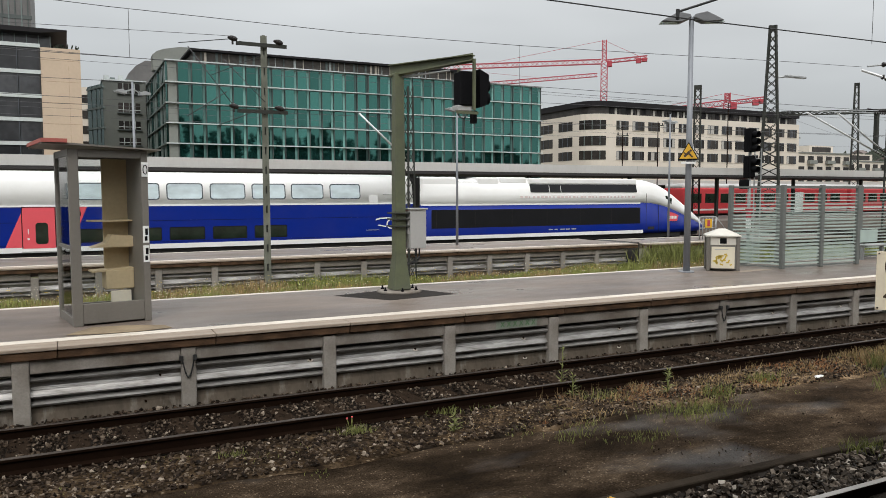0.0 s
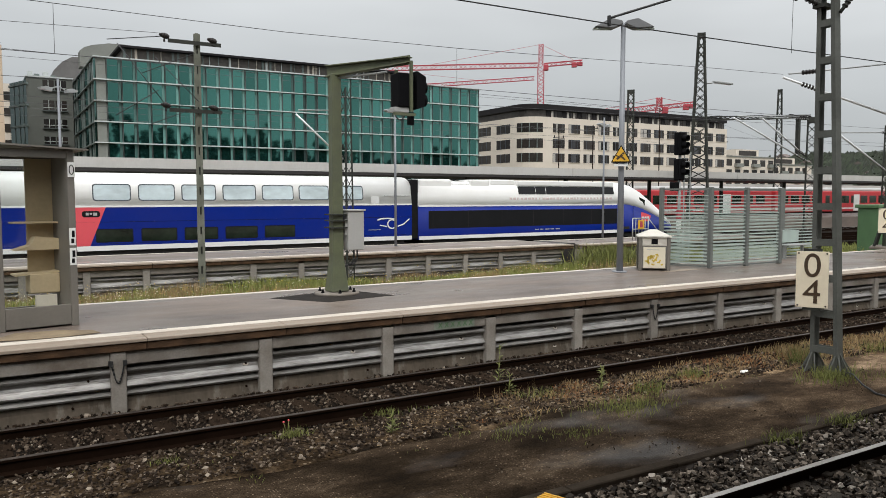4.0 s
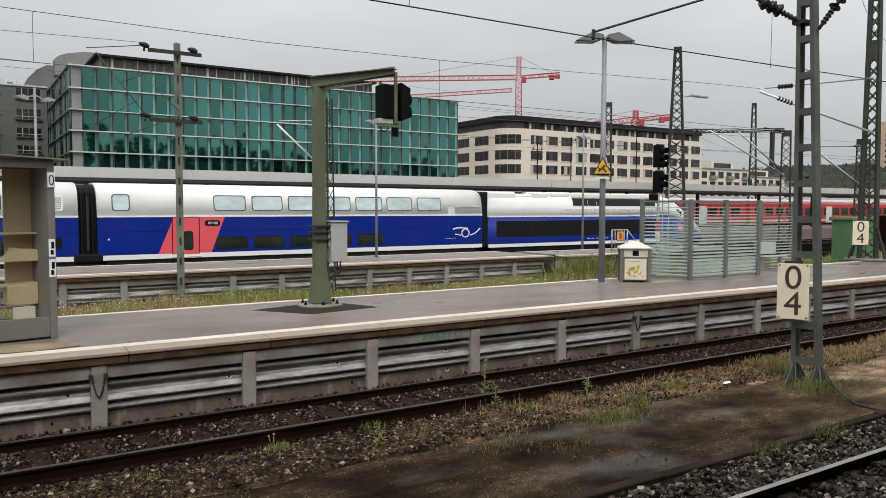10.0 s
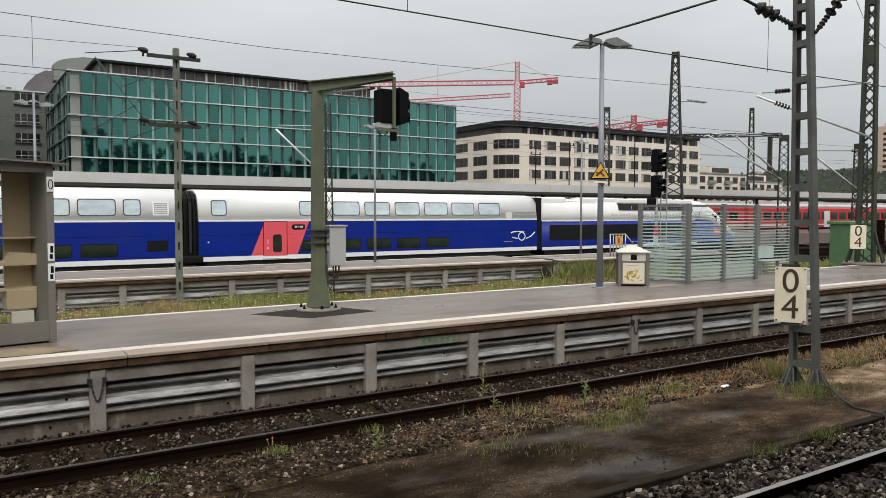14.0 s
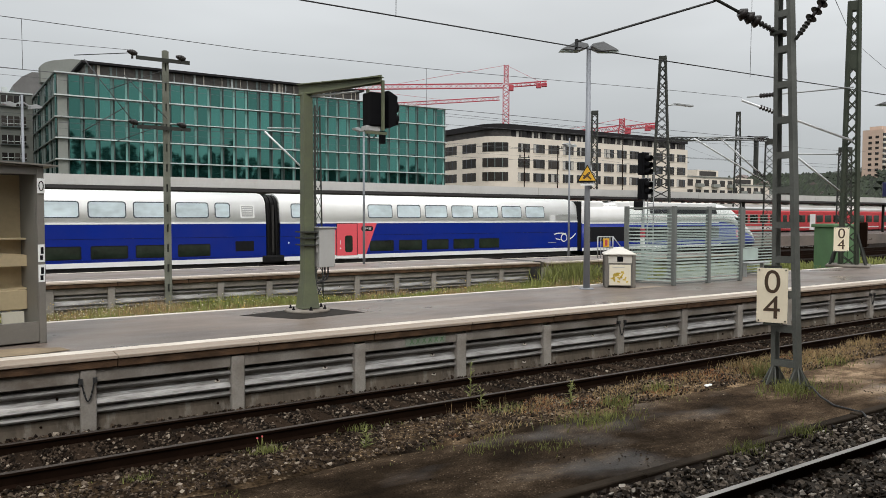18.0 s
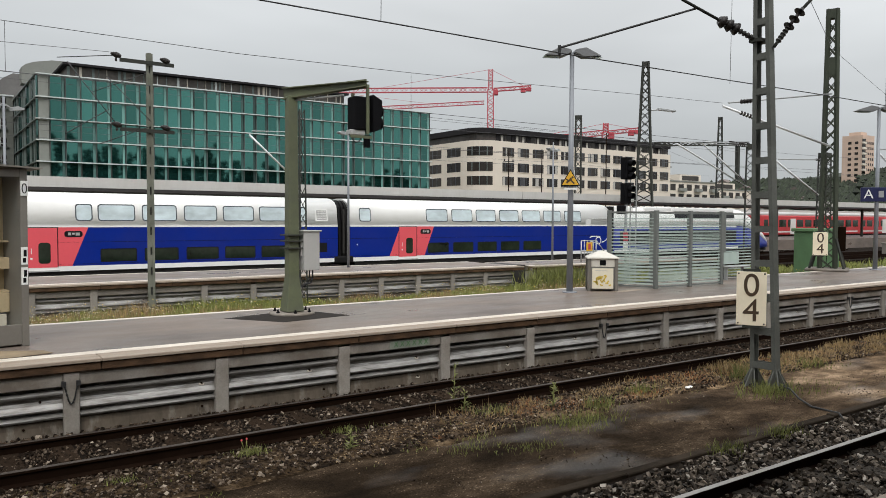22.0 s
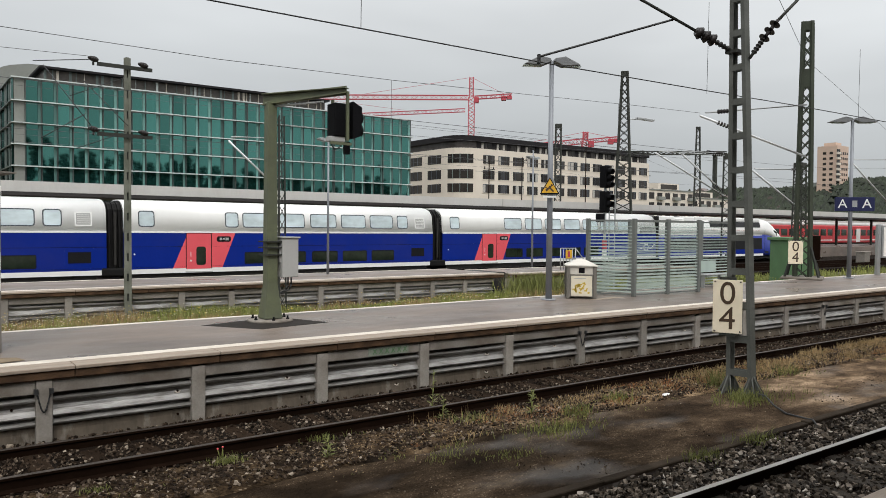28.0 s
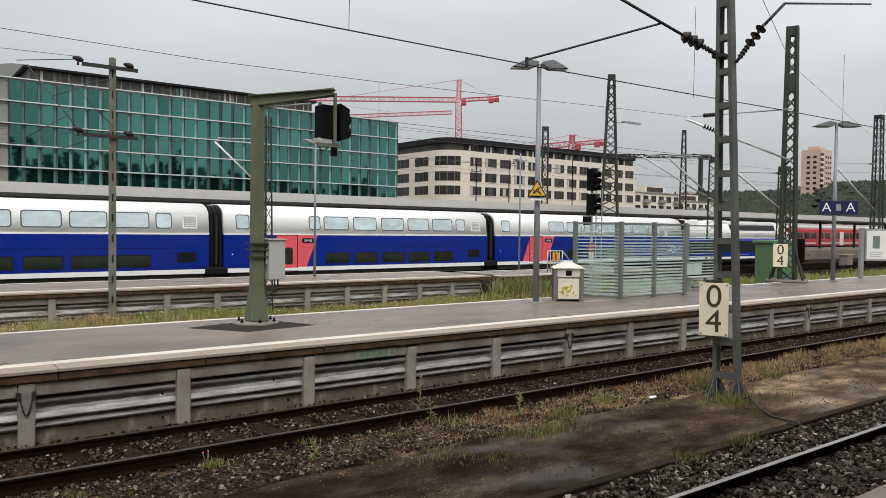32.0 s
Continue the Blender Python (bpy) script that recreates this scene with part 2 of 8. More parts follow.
def earth_mat(name, stops, scale, stretch, grit_scale, wet=0.0, chips=0.0, along=(4, 12, 1, 1)):
    """Trodden earth and old asphalt: broad patches by stops, fine grit, pale chips and damp sheen."""
    m = bpy.data.materials.new(name)
    m.use_nodes = True
    n, l = m.node_tree.nodes, m.node_tree.links
    b = n["Principled BSDF"]
    co = n.new("ShaderNodeTexCoord")
    mp = n.new("ShaderNodeMapping")
    mp.inputs["Scale"].default_value = stretch
    l.new(co.outputs["Object"], mp.inputs["Vector"])
    big, grit, damp = n.new("ShaderNodeTexNoise"), n.new("ShaderNodeTexNoise"), n.new("ShaderNodeTexNoise")
    big.inputs["Scale"].default_value, big.inputs["Detail"].default_value, big.inputs["Roughness"].default_value = scale, 8.0, 0.66
    grit.inputs["Scale"].default_value, grit.inputs["Detail"].default_value, grit.inputs["Roughness"].default_value = grit_scale, 3.0, 0.7
    damp.inputs["Scale"].default_value, damp.inputs["Detail"].default_value = scale * 0.8, 3.0
    l.new(mp.outputs[0], big.inputs["Vector"])
    l.new(co.outputs["Object"], grit.inputs["Vector"])
    off = n.new("ShaderNodeVectorMath")
    off.inputs[1].default_value = (7.3, 2.1, 0.0)
    l.new(mp.outputs[0], off.inputs[0])
    l.new(off.outputs[0], damp.inputs["Vector"])
    r = n.new("ShaderNodeValToRGB")
    r.color_ramp.elements[0].position, r.color_ramp.elements[1].position = stops[0][0], stops[-1][0]
    r.color_ramp.elements[0].color, r.color_ramp.elements[1].color = (*stops[0][1], 1), (*stops[-1][1], 1)
    for pos, col in stops[1:-1]:
        e = r.color_ramp.elements.new(pos)
        e.color = (*col, 1)
    l.new(big.outputs["Fac"], r.inputs["Fac"])
    g = n.new("ShaderNodeMapRange")
    g.inputs["From Min"].default_value, g.inputs["From Max"].default_value = 0.32, 0.68
    g.inputs["To Min"].default_value, g.inputs["To Max"].default_value = 0.35, 1.7
    l.new(grit.outputs["Fac"], g.inputs["Value"])
    x = n.new("ShaderNodeMix")
    x.data_type, x.blend_type = "RGBA", "MULTIPLY"
    x.inputs["Factor"].default_value = 1.0
    l.new(r.outputs["Color"], x.inputs["A"])
    l.new(g.outputs[0], x.inputs["B"])
    # paler along the line: barer, drier verge soil; wet sheen painted into the path
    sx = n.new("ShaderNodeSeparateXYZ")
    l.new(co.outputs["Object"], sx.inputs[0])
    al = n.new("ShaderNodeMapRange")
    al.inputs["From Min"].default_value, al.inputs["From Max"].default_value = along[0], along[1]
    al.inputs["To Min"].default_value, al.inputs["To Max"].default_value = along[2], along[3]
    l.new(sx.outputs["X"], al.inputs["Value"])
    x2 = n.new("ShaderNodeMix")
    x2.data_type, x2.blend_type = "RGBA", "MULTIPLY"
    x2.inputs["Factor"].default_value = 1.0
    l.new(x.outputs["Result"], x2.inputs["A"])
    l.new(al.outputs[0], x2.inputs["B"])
    out = x2.outputs["Result"]
    if chips:
        v = n.new("ShaderNodeTexVoronoi")
        v.inputs["Scale"].default_value = chips
        l.new(co.outputs["Object"], v.inputs["Vector"])
        c = n.new("ShaderNodeMapRange")
        c.inputs["From Min"].default_value, c.inputs["From Max"].default_value = 0.34, 0.24
        l.new(v.outputs["Distance"], c.inputs["Value"])
        pick = n.new("ShaderNodeSeparateColor")
        l.new(v.outputs["Color"], pick.inputs[0])
        few = n.new("ShaderNodeMath")
        few.operation = "GREATER_THAN"
        few.inputs[1].default_value = 0.72
        l.new(pick.outputs[0], few.inputs[0])
        both = n.new("ShaderNodeMath")
        both.operation = "MULTIPLY"
        # the chips lie in drifts, where the broad patches are pale
        drift = n.new("ShaderNodeMapRange")
        drift.inputs["From Min"].default_value, drift.inputs["From Max"].default_value = 0.46, 0.58
        l.new(big.outputs["Fac"], drift.inputs["Value"])
        heap = n.new("ShaderNodeMath")
        heap.operation = "MULTIPLY"
        l.new(c.outputs[0], heap.inputs[0])
        l.new(drift.outputs[0], heap.inputs[1])
        l.new(heap.outputs[0], both.inputs[0])
        l.new(few.outputs[0], both.inputs[1])
        cm = n.new("ShaderNodeMix")
        cm.data_type = "RGBA"
        cm.inputs["B"].default_value = (0.20, 0.155, 0.11, 1)
        l.new(both.outputs[0], cm.inputs["Factor"])
        l.new(out, cm.inputs["A"])
        out = cm.outputs["Result"]
    l.new(out, b.inputs["Base Color"])
    q = n.new("ShaderNodeMapRange")
    q.inputs["From Min"].default_value, q.inputs["From Max"].default_value = 0.52, 0.68
    q.inputs["To Min"].default_value, q.inputs["To Max"].default_value = 0.02, 0.02 + wet
    l.new(damp.outputs["Fac"], q.inputs["Value"])
    l.new(q.outputs[0], b.inputs["Specular IOR Level"])
    q2 = n.new("ShaderNodeMapRange")
    q2.inputs["From Min"].default_value, q2.inputs["From Max"].default_value = 0.52, 0.68
    q2.inputs["To Min"].default_value, q2.inputs["To Max"].default_value = 0.9, 0.45
    l.new(damp.outputs["Fac"], q2.inputs["Value"])
    l.new(q2.outputs[0], b.inputs["Roughness"])
    bp = n.new("ShaderNodeBump")
    bp.inputs["Strength"].default_value, bp.inputs["Distance"].default_value = 0.4, 0.008
    l.new(grit.outputs["Fac"], bp.inputs["Height"])
    l.new(bp.outputs[0], b.inputs["Normal"])
    return m


M = {}
M["ballast_bed"] = mat("ballast_bed", (0.0115, 0.0076, 0.0053), 0.95, spec=0.05, var=0.45, scale=2.0, fine=28, bump=0.05, dirt=(0.02, 0.017, 0.014), dirt_amt=0.7)
M["stone"] = stone_mat("brown_gravel_stone", ((0, (0.010, 0.0072, 0.0052)), (0.42, (0.030, 0.0205, 0.0140)), (0.70, (0.071, 0.050, 0.035)), (0.93, (0.145, 0.112, 0.083)), (1, (0.34, 0.285, 0.225))), 0.7, 0.06)
M["stone_grey"] = stone_mat("wet_grey_gravel_stone", ((0, (0.009, 0.0071, 0.0055)), (0.38, (0.036, 0.0278, 0.0203)), (0.70, (0.105, 0.083, 0.063)), (0.93, (0.24, 0.198, 0.158)), (1, (0.5, 0.45, 0.39))), 0.6, 0.09)
# the rise along x paints the far path's wet sheen into its colour
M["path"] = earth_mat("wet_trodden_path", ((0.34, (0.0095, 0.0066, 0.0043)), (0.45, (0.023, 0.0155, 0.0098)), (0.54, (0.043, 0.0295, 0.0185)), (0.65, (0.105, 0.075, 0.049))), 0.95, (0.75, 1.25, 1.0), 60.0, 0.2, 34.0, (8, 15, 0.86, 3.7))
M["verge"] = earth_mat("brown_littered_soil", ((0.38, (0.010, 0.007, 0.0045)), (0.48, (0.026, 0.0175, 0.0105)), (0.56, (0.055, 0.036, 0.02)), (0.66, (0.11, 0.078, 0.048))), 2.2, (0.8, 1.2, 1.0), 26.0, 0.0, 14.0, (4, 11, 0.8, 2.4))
M["kerb"] = mat("old_concrete_kerb", (0.045, 0.034, 0.024), 0.9, spec=0.06, var=0.4, scale=3, fine=50, bump=0.01, dirt=(0.018, 0.0135, 0.0095), dirt_amt=0.9, dirt_scale=1.1)
M["rail_rust"] = mat("rusty_rail", (0.0115, 0.0062, 0.0038), 0.9, 0.0, spec=0.03, var=0.35, scale=4, fine=60)
M["rail_top_dull"] = mat("dull_rail_head", (0.055, 0.044, 0.036), 0.45, 0.3, spec=0.2, var=0.4, scale=3, fine=40)
M["rail_top"] = mat("polished_rail_head", (0.38, 0.355, 0.33), 0.36, 1.0, var=0.15, scale=2, fine=30)
M["sleeper"] = mat("old_timber_sleeper", (0.028, 0.0182, 0.0118), 0.88, spec=0.05, var=0.35, scale=2, fine=30, stretch=(6, 1, 6), bump=0.015, rand=0.25)
M["sleeper_grey"] = mat("weathered_grey_sleeper", (0.060, 0.049, 0.038), 0.8, spec=0.12, var=0.4, scale=2, fine=30, stretch=(6, 1, 6), bump=0.015, rand=0.35)
M["sand"] = mat("sandy_patch", (0.30, 0.235, 0.155), 0.85, spec=0.1, var=0.25, scale=2.5, fine=40, dirt=(0.16, 0.125, 0.09), dirt_amt=0.7, dirt_scale=2.0)
M["asphalt"] = mat("wet_platform_asphalt", (0.195, 0.156, 0.130), 0.43, spec=0.36, var=0.2, scale=0.8, fine=60, bump=0.003, dirt=(0.098, 0.080, 0.070), dirt_amt=0.85, dirt_scale=0.45, stretch=(0.5, 1, 1), rough_var=0.16)
M["patch"] = mat("dark_asphalt_patch", (0.030, 0.026, 0.023), 0.75, spec=0.06, var=0.25, scale=2, fine=50, bump=0.004)
M["edge_slab"] = mat("platform_edge_concrete", (0.35, 0.285, 0.225), 0.6, spec=0.3, var=0.25, scale=1.5, fine=40, bump=0.004, dirt=(0.17, 0.13, 0.10), dirt_amt=0.7, dirt_scale=1.6, stretch=(0.35, 2.5, 1))
M["white_line"] = mat("worn_white_line", (0.70, 0.64, 0.555), 0.55, var=0.1, scale=2, fine=30, dirt=(0.46, 0.39, 0.32), dirt_amt=0.7, dirt_scale=2.2, stretch=(0.5, 1, 1))
M["edge_dirty"] = mat("rust_stained_concrete", (0.105, 0.06, 0.034), 0.8, spec=0.15, var=0.5, scale=2, fine=30, bump=0.008, dirt=(0.035, 0.021, 0.013), dirt_amt=0.9, dirt_scale=1.6, stretch=(1, 1, 3), dirt_from=(0.42, 0.62))
M["wall_conc"] = mat("weathered_wall_concrete", (0.27, 0.247, 0.218), 0.8, spec=0.2, var=0.3, scale=1.4, fine=40, bump=0.006, dirt=(0.13, 0.105, 0.082), dirt_amt=0.85, dirt_scale=1.3, rand=0.15)
M["corr"] = mat("galvanised_corrugated_sheet", (0.36, 0.35, 0.335), 0.40, 0.6, spec=0.5, var=0.4, scale=1.5, fine=14, bump=0.010, dirt=(0.085, 0.072, 0.058), dirt_amt=0.75, dirt_scale=3.2, stretch=(0.45, 1, 3.0), dirt_from=(0.44, 0.66))
M["paint_faded"] = mat("faded_green_wash", (0.21, 0.235, 0.19), 0.8, spec=0.2, var=0.3, scale=6, fine=40)
M["grime"] = mat("grimy_lower_panel", (0.105, 0.086, 0.066), 0.8, 0.0, spec=0.15, var=0.5, scale=1.8, fine=22, dirt_from=(0.55, 0.72), dirt=(0.4, 0.37, 0.33), dirt_amt=0.7, dirt_scale=2.8, stretch=(1, 1, 0.4))
M["green_steel"] = mat("olive_green_painted_steel", (0.115, 0.128, 0.07), 0.55, var=0.2, scale=2, fine=30, dirt=(0.07, 0.075, 0.06), dirt_amt=0.6, dirt_scale=1.5)
M["mast_grey"] = mat("weathered_grey_mast_steel", (0.118, 0.122, 0.110), 0.6, spec=0.25, var=0.35, scale=1.5, fine=30, dirt=(0.05, 0.052, 0.045), dirt_amt=0.7, dirt_scale=0.8)
M["mast_green"] = mat("green_painted_mast_steel", (0.048, 0.056, 0.040), 0.6, spec=0.25, var=0.3, scale=2, fine=30)
M["shelter_steel"] = mat("grey_green_shelter_steel", (0.15, 0.16, 0.15), 0.5, 0.0, spec=0.3, var=0.15, scale=2, fine=30)
M["dark_steel"] = mat("dark_green_grey_mast_steel", (0.036, 0.039, 0.034), 0.6, 0.0, spec=0.2, var=0.25, scale=2, fine=30, dirt=(0.055, 0.052, 0.043), dirt_amt=0.5)
M["grey_steel"] = mat("grey_painted_pole", (0.26, 0.275, 0.30), 0.5, 0.2, var=0.12, scale=2, fine=30)
M["galv"] = mat("galvanised_steel", (0.42, 0.43, 0.43), 0.45, 0.6, var=0.15, scale=3, fine=30)
M["mast_conc"] = mat("mossy_concrete_pole", (0.185, 0.19, 0.158), 0.85, spec=0.2, var=0.3, scale=2, fine=40, dirt=(0.065, 0.07, 0.045), dirt_amt=0.6)
M["black"] = mat("black_signal_housing", (0.007, 0.007, 0.008), 0.6, spec=0.06, var=0.2, scale=4, fine=30)
M["cable"] = mat("dark_cable", (0.02, 0.02, 0.02), 0.6, var=0.1)
M["wire_grey"] = mat("weathered_grey_wire", (0.075, 0.075, 0.08), 0.6, var=0.1)
M["insul"] = mat("brown_glazed_insulator", (0.022, 0.018, 0.017), 0.35, spec=0.3, var=0.2, scale=6, fine=20)
M["tr_white"] = mat("train_white_paint", (0.88, 0.88, 0.865), 0.3, var=0.03, scale=0.6, fine=12, dirt=(0.74, 0.725, 0.69), dirt_amt=0.35, dirt_scale=0.5)
M["tr_silver"] = mat("train_silver_roof", (0.60, 0.60, 0.59), 0.35, var=0.06, scale=0.6, fine=12, dirt=(0.42, 0.41, 0.39), dirt_amt=0.4, dirt_scale=0.5)
M["tr_blue"] = mat("train_royal_blue_paint", (0.003, 0.021, 0.24), 0.3, spec=0.22, var=0.10, scale=0.5, fine=10, dirt=(0.02, 0.030, 0.21), dirt_amt=0.5, dirt_scale=0.4)
M["tr_pink"] = mat("train_coral_pink_paint", (0.80, 0.105, 0.13), 0.35, var=0.05, scale=1, fine=10)
M["tr_black"] = mat("train_black_panel", (0.012, 0.012, 0.014), 0.35, spec=0.2, var=0.2, scale=1, fine=10)
M["tr_grey"] = mat("grey_grille", (0.42, 0.42, 0.41), 0.6, var=0.2, scale=3, fine=60)
M["tr_under"] = mat("sooty_underframe", (0.02, 0.018, 0.016), 0.75, var=0.35, scale=3, fine=20)
M["rubber"] = mat("black_rubber_bellows", (0.010, 0.0095, 0.0095), 0.7, spec=0.15, var=0.25, scale=3, fine=20)
# pale base colour paints the sky's reflection into the upper windows
M["win_up"] = mat("train_window_painted_sky", (0.52, 0.61, 0.64), 0.08, 0.0, var=0.35, scale=0.9, fine=3, spec=0.9, stretch=(0.7, 1, 1.4))
M["win_low"] = mat("dark_train_window", (0.018, 0.026, 0.018), 0.06, 0.0, var=0.6, scale=1.2, fine=5, spec=0.4)
M["win_frame"] = mat("dark_window_seal", (0.06, 0.07, 0.085), 0.5, var=0.1)
M["print_pink"] = mat("faint_pink_lettering", (0.70, 0.58, 0.57), 0.4, var=0.1)
M["tr_red"] = mat("regional_train_red", (0.55, 0.048, 0.055), 0.4, var=0.1, scale=1, fine=10)
M["canopy"] = mat("pale_canopy_fascia", (0.56, 0.55, 0.52), 0.7, var=0.10, scale=0.5, fine=10, dirt=(0.40, 0.38, 0.35), dirt_amt=0.5, dirt_scale=0.5, stretch=(1, 1, 0.3))
# dark canopy soffits; also fills gaps that are only in shade
M["soffit_and_shade"] = mat("dark_soffit_and_shade", (0.028, 0.025, 0.024), 0.7, var=0.2)
M["green_glass"] = facade_glass("green_tinted_facade_glass", (0.004, 0.020, 0.018), (0.36, 1.0, 0.87), 2.6, 0.6)
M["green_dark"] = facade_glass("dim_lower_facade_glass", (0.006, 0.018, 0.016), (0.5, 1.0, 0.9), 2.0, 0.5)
M["mullion"] = mat("pale_aluminium_mullion", (0.56, 0.60, 0.59), 0.5, 0.2, var=0.1)
M["mullion_pale"] = mat("pale_green_glazed_strip", (0.10, 0.21, 0.19), 0.3, spec=0.4, var=0.6, scale=0.1, fine=0.8, rand=0.75, stretch=(1, 1, 0.3))
M["fin"] = mat("grey_green_facade_fin", (0.17, 0.21, 0.20), 0.55, 0.1, var=0.2)
M["concrete_b"] = mat("grey_building_concrete", (0.22, 0.23, 0.21), 0.8, var=0.15, scale=0.3, fine=3)
M["attic_glass"] = mat("brown_attic_glazing", (0.05, 0.044, 0.04), 0.35, spec=0.3, var=0.5, scale=0.5, fine=2)
M["attic_brown"] = mat("brown_roof_glazing", (0.105, 0.092, 0.08), 0.35, spec=0.3, var=0.5, scale=0.5, fine=2)
M["dim_glass"] = mat("dim_office_glass", (0.045, 0.046, 0.05), 0.12, spec=0.45, var=0.6, scale=0.5, fine=1.5, rand=0.6)
M["joint_tan"] = mat("tan_stone_joint", (0.36, 0.25, 0.17), 0.9, var=0.1)
M["tower_grey"] = mat("grey_tower_cladding", (0.15, 0.145, 0.14), 0.6, var=0.2, scale=0.5, fine=2)
M["concrete_g"] = mat("grey_green_render", (0.135, 0.145, 0.13), 0.8, var=0.15, scale=0.3, fine=2)
M["roof_dark"] = mat("dark_standing_seam_roof", (0.018, 0.0165, 0.018), 0.6, 0.0, spec=0.15, var=0.2, scale=0.3, fine=3)
M["white_stone"] = mat("pale_stone_cladding", (0.68, 0.61, 0.525), 0.75, var=0.08, scale=0.2, fine=2.5)
M["b_window"] = mat("dark_building_window", (0.028, 0.024, 0.021), 0.15, 0.0, var=0.5, scale=0.3, fine=1.5, rand=0.6, spec=0.25)
M["curtain_pale"] = mat("pale_window_blind", (0.42, 0.40, 0.37), 0.7, var=0.15)
M["beige_stone"] = mat("beige_stone_cladding", (0.57, 0.445, 0.33), 0.75, var=0.10, scale=0.3, fine=3)
M["grey_green"] = mat("grey_green_building", (0.085, 0.10, 0.095), 0.6, var=0.25, scale=0.3, fine=2)
M["crane_red"] = mat("crane_red_paint", (0.44, 0.055, 0.075), 0.6, var=0.1)
M["yellow"] = mat("yellow_paint", (0.70, 0.40, 0.03), 0.5, var=0.1)
M["sign_cream"] = mat("cream_sign_plate", (0.86, 0.765, 0.585), 0.5, var=0.05, scale=3, fine=20, dirt=(0.55, 0.45, 0.3), dirt_amt=0.25, dirt_scale=2)
M["sign_ink"] = mat("black_brown_sign_ink", (0.06, 0.034, 0.016), 0.6, var=0.1)
M["sign_blue"] = mat("dark_blue_sign", (0.012, 0.016, 0.07), 0.4, var=0.1)
M["white"] = mat("white_paint", (0.8, 0.8, 0.78), 0.5, var=0.05)
M["booth_grey"] = mat("grey_brown_booth_frame", (0.165, 0.152, 0.132), 0.5, 0.0, var=0.15, scale=2, fine=30)
M["booth_beige"] = mat("beige_booth_board", (0.52, 0.42, 0.26), 0.7, var=0.15, scale=1.5, fine=20)
M["booth_pale"] = mat("pale_cream_board", (0.70, 0.66, 0.54), 0.7, var=0.1, scale=1.5, fine=20)
M["booth_red"] = mat("faded_red_roof_edge", (0.38, 0.10, 0.08), 0.6, var=0.15)
M["glass"] = glass_mat("clear_glass", (0.95, 0.97, 0.965))
M["frit"] = frit_mat("frosted_glass_stripe", (0.55, 0.65, 0.60))
M["lamp_grey"] = mat("weathered_grey_lamp_head", (0.17, 0.175, 0.18), 0.5, 0.2, var=0.2)
# base colour raised to paint the shine of wet galvanised tubes
M["shine_tube"] = mat("galvanised_tube_painted_shine", (0.72, 0.73, 0.74), 0.35, 0.3, var=0.15)
M["bin_metal"] = mat("brushed_bin_metal", (0.24, 0.23, 0.21), 0.45, 0.4, var=0.15, scale=3, fine=30)
M["bin_lid"] = mat("pale_metal_lid", (0.68, 0.65, 0.58), 0.45, 0.3, var=0.1)
M["paper"] = mat("cream_poster", (0.76, 0.70, 0.55), 0.6, var=0.05)
M["doodle"] = mat("yellow_poster_print", (0.62, 0.45, 0.06), 0.6, var=0.2)
M["box_green"] = mat("green_cabinet_paint", (0.095, 0.185, 0.085), 0.6, var=0.2, scale=1.5, fine=20)
M["cab_grey"] = mat("light_grey_cabinet", (0.40, 0.395, 0.38), 0.55, var=0.1, scale=2, fine=20)
M["grass"] = mat("fresh_grass", (0.215, 0.235, 0.06), 0.7, var=0.3, scale=0.6, fine=6, rand=0.35, island=True)
M["grass_dry"] = mat("dry_grass", (0.33, 0.235, 0.122), 0.85, spec=0.1, var=0.3, scale=0.8, fine=6, rand=0.4, island=True)
M["weed_red"] = mat("rusty_red_weeds", (0.25, 0.105, 0.036), 0.8, var=0.3, rand=0.4, island=True)
M["dry_leaf"] = mat("dry_leaf_litter", (0.30, 0.22, 0.13), 0.8, spec=0.1, var=0.3, rand=0.5, island=True)
M["weed"] = mat("green_weeds", (0.165, 0.178, 0.047), 0.75, var=0.3, rand=0.4, island=True)
M["soil"] = mat("weedy_soil", (0.085, 0.072, 0.045), 0.9, var=0.4, scale=1.2, fine=15, bump=0.03, dirt=(0.09, 0.11, 0.035), dirt_amt=0.7, dirt_scale=0.8)
M["tree"] = mat("dark_tree_foliage", (0.020, 0.029, 0.014), 0.8, var=0.4, scale=0.08, fine=0.8, rand=0.5, island=True)
M["far_roof"] = mat("far_town_roof", (0.13, 0.105, 0.095), 0.8, var=0.2, rand=0.4)
M["apt"] = mat("salmon_apartment_render", (0.58, 0.43, 0.34), 0.8, var=0.1, scale=0.1, fine=2)


# ---- building blocks ----
def box(bm, x0, x1, y0, y1, z0, z1):
    v = [bm.verts.new(p) for p in ((x0, y0, z0), (x1, y0, z0), (x1, y1, z0), (x0, y1, z0),
                                   (x0, y0, z1), (x1, y0, z1), (x1, y1, z1), (x0, y1, z1))]
    for f in ((3, 2, 1, 0), (4, 5, 6, 7), (0, 1, 5, 4), (1, 2, 6, 5), (2, 3, 7, 6), (3, 0, 4, 7)):
        bm.faces.new([v[i] for i in f])
    return v


def axes(a, b):
    d = (Vector(b) - Vector(a)).normalized()
    u = d.cross(Vector((0, 0, 1)))
    u = Vector((1, 0, 0)) if u.length < 1e-3 else u.normalized()
    return d, u, u.cross(d)


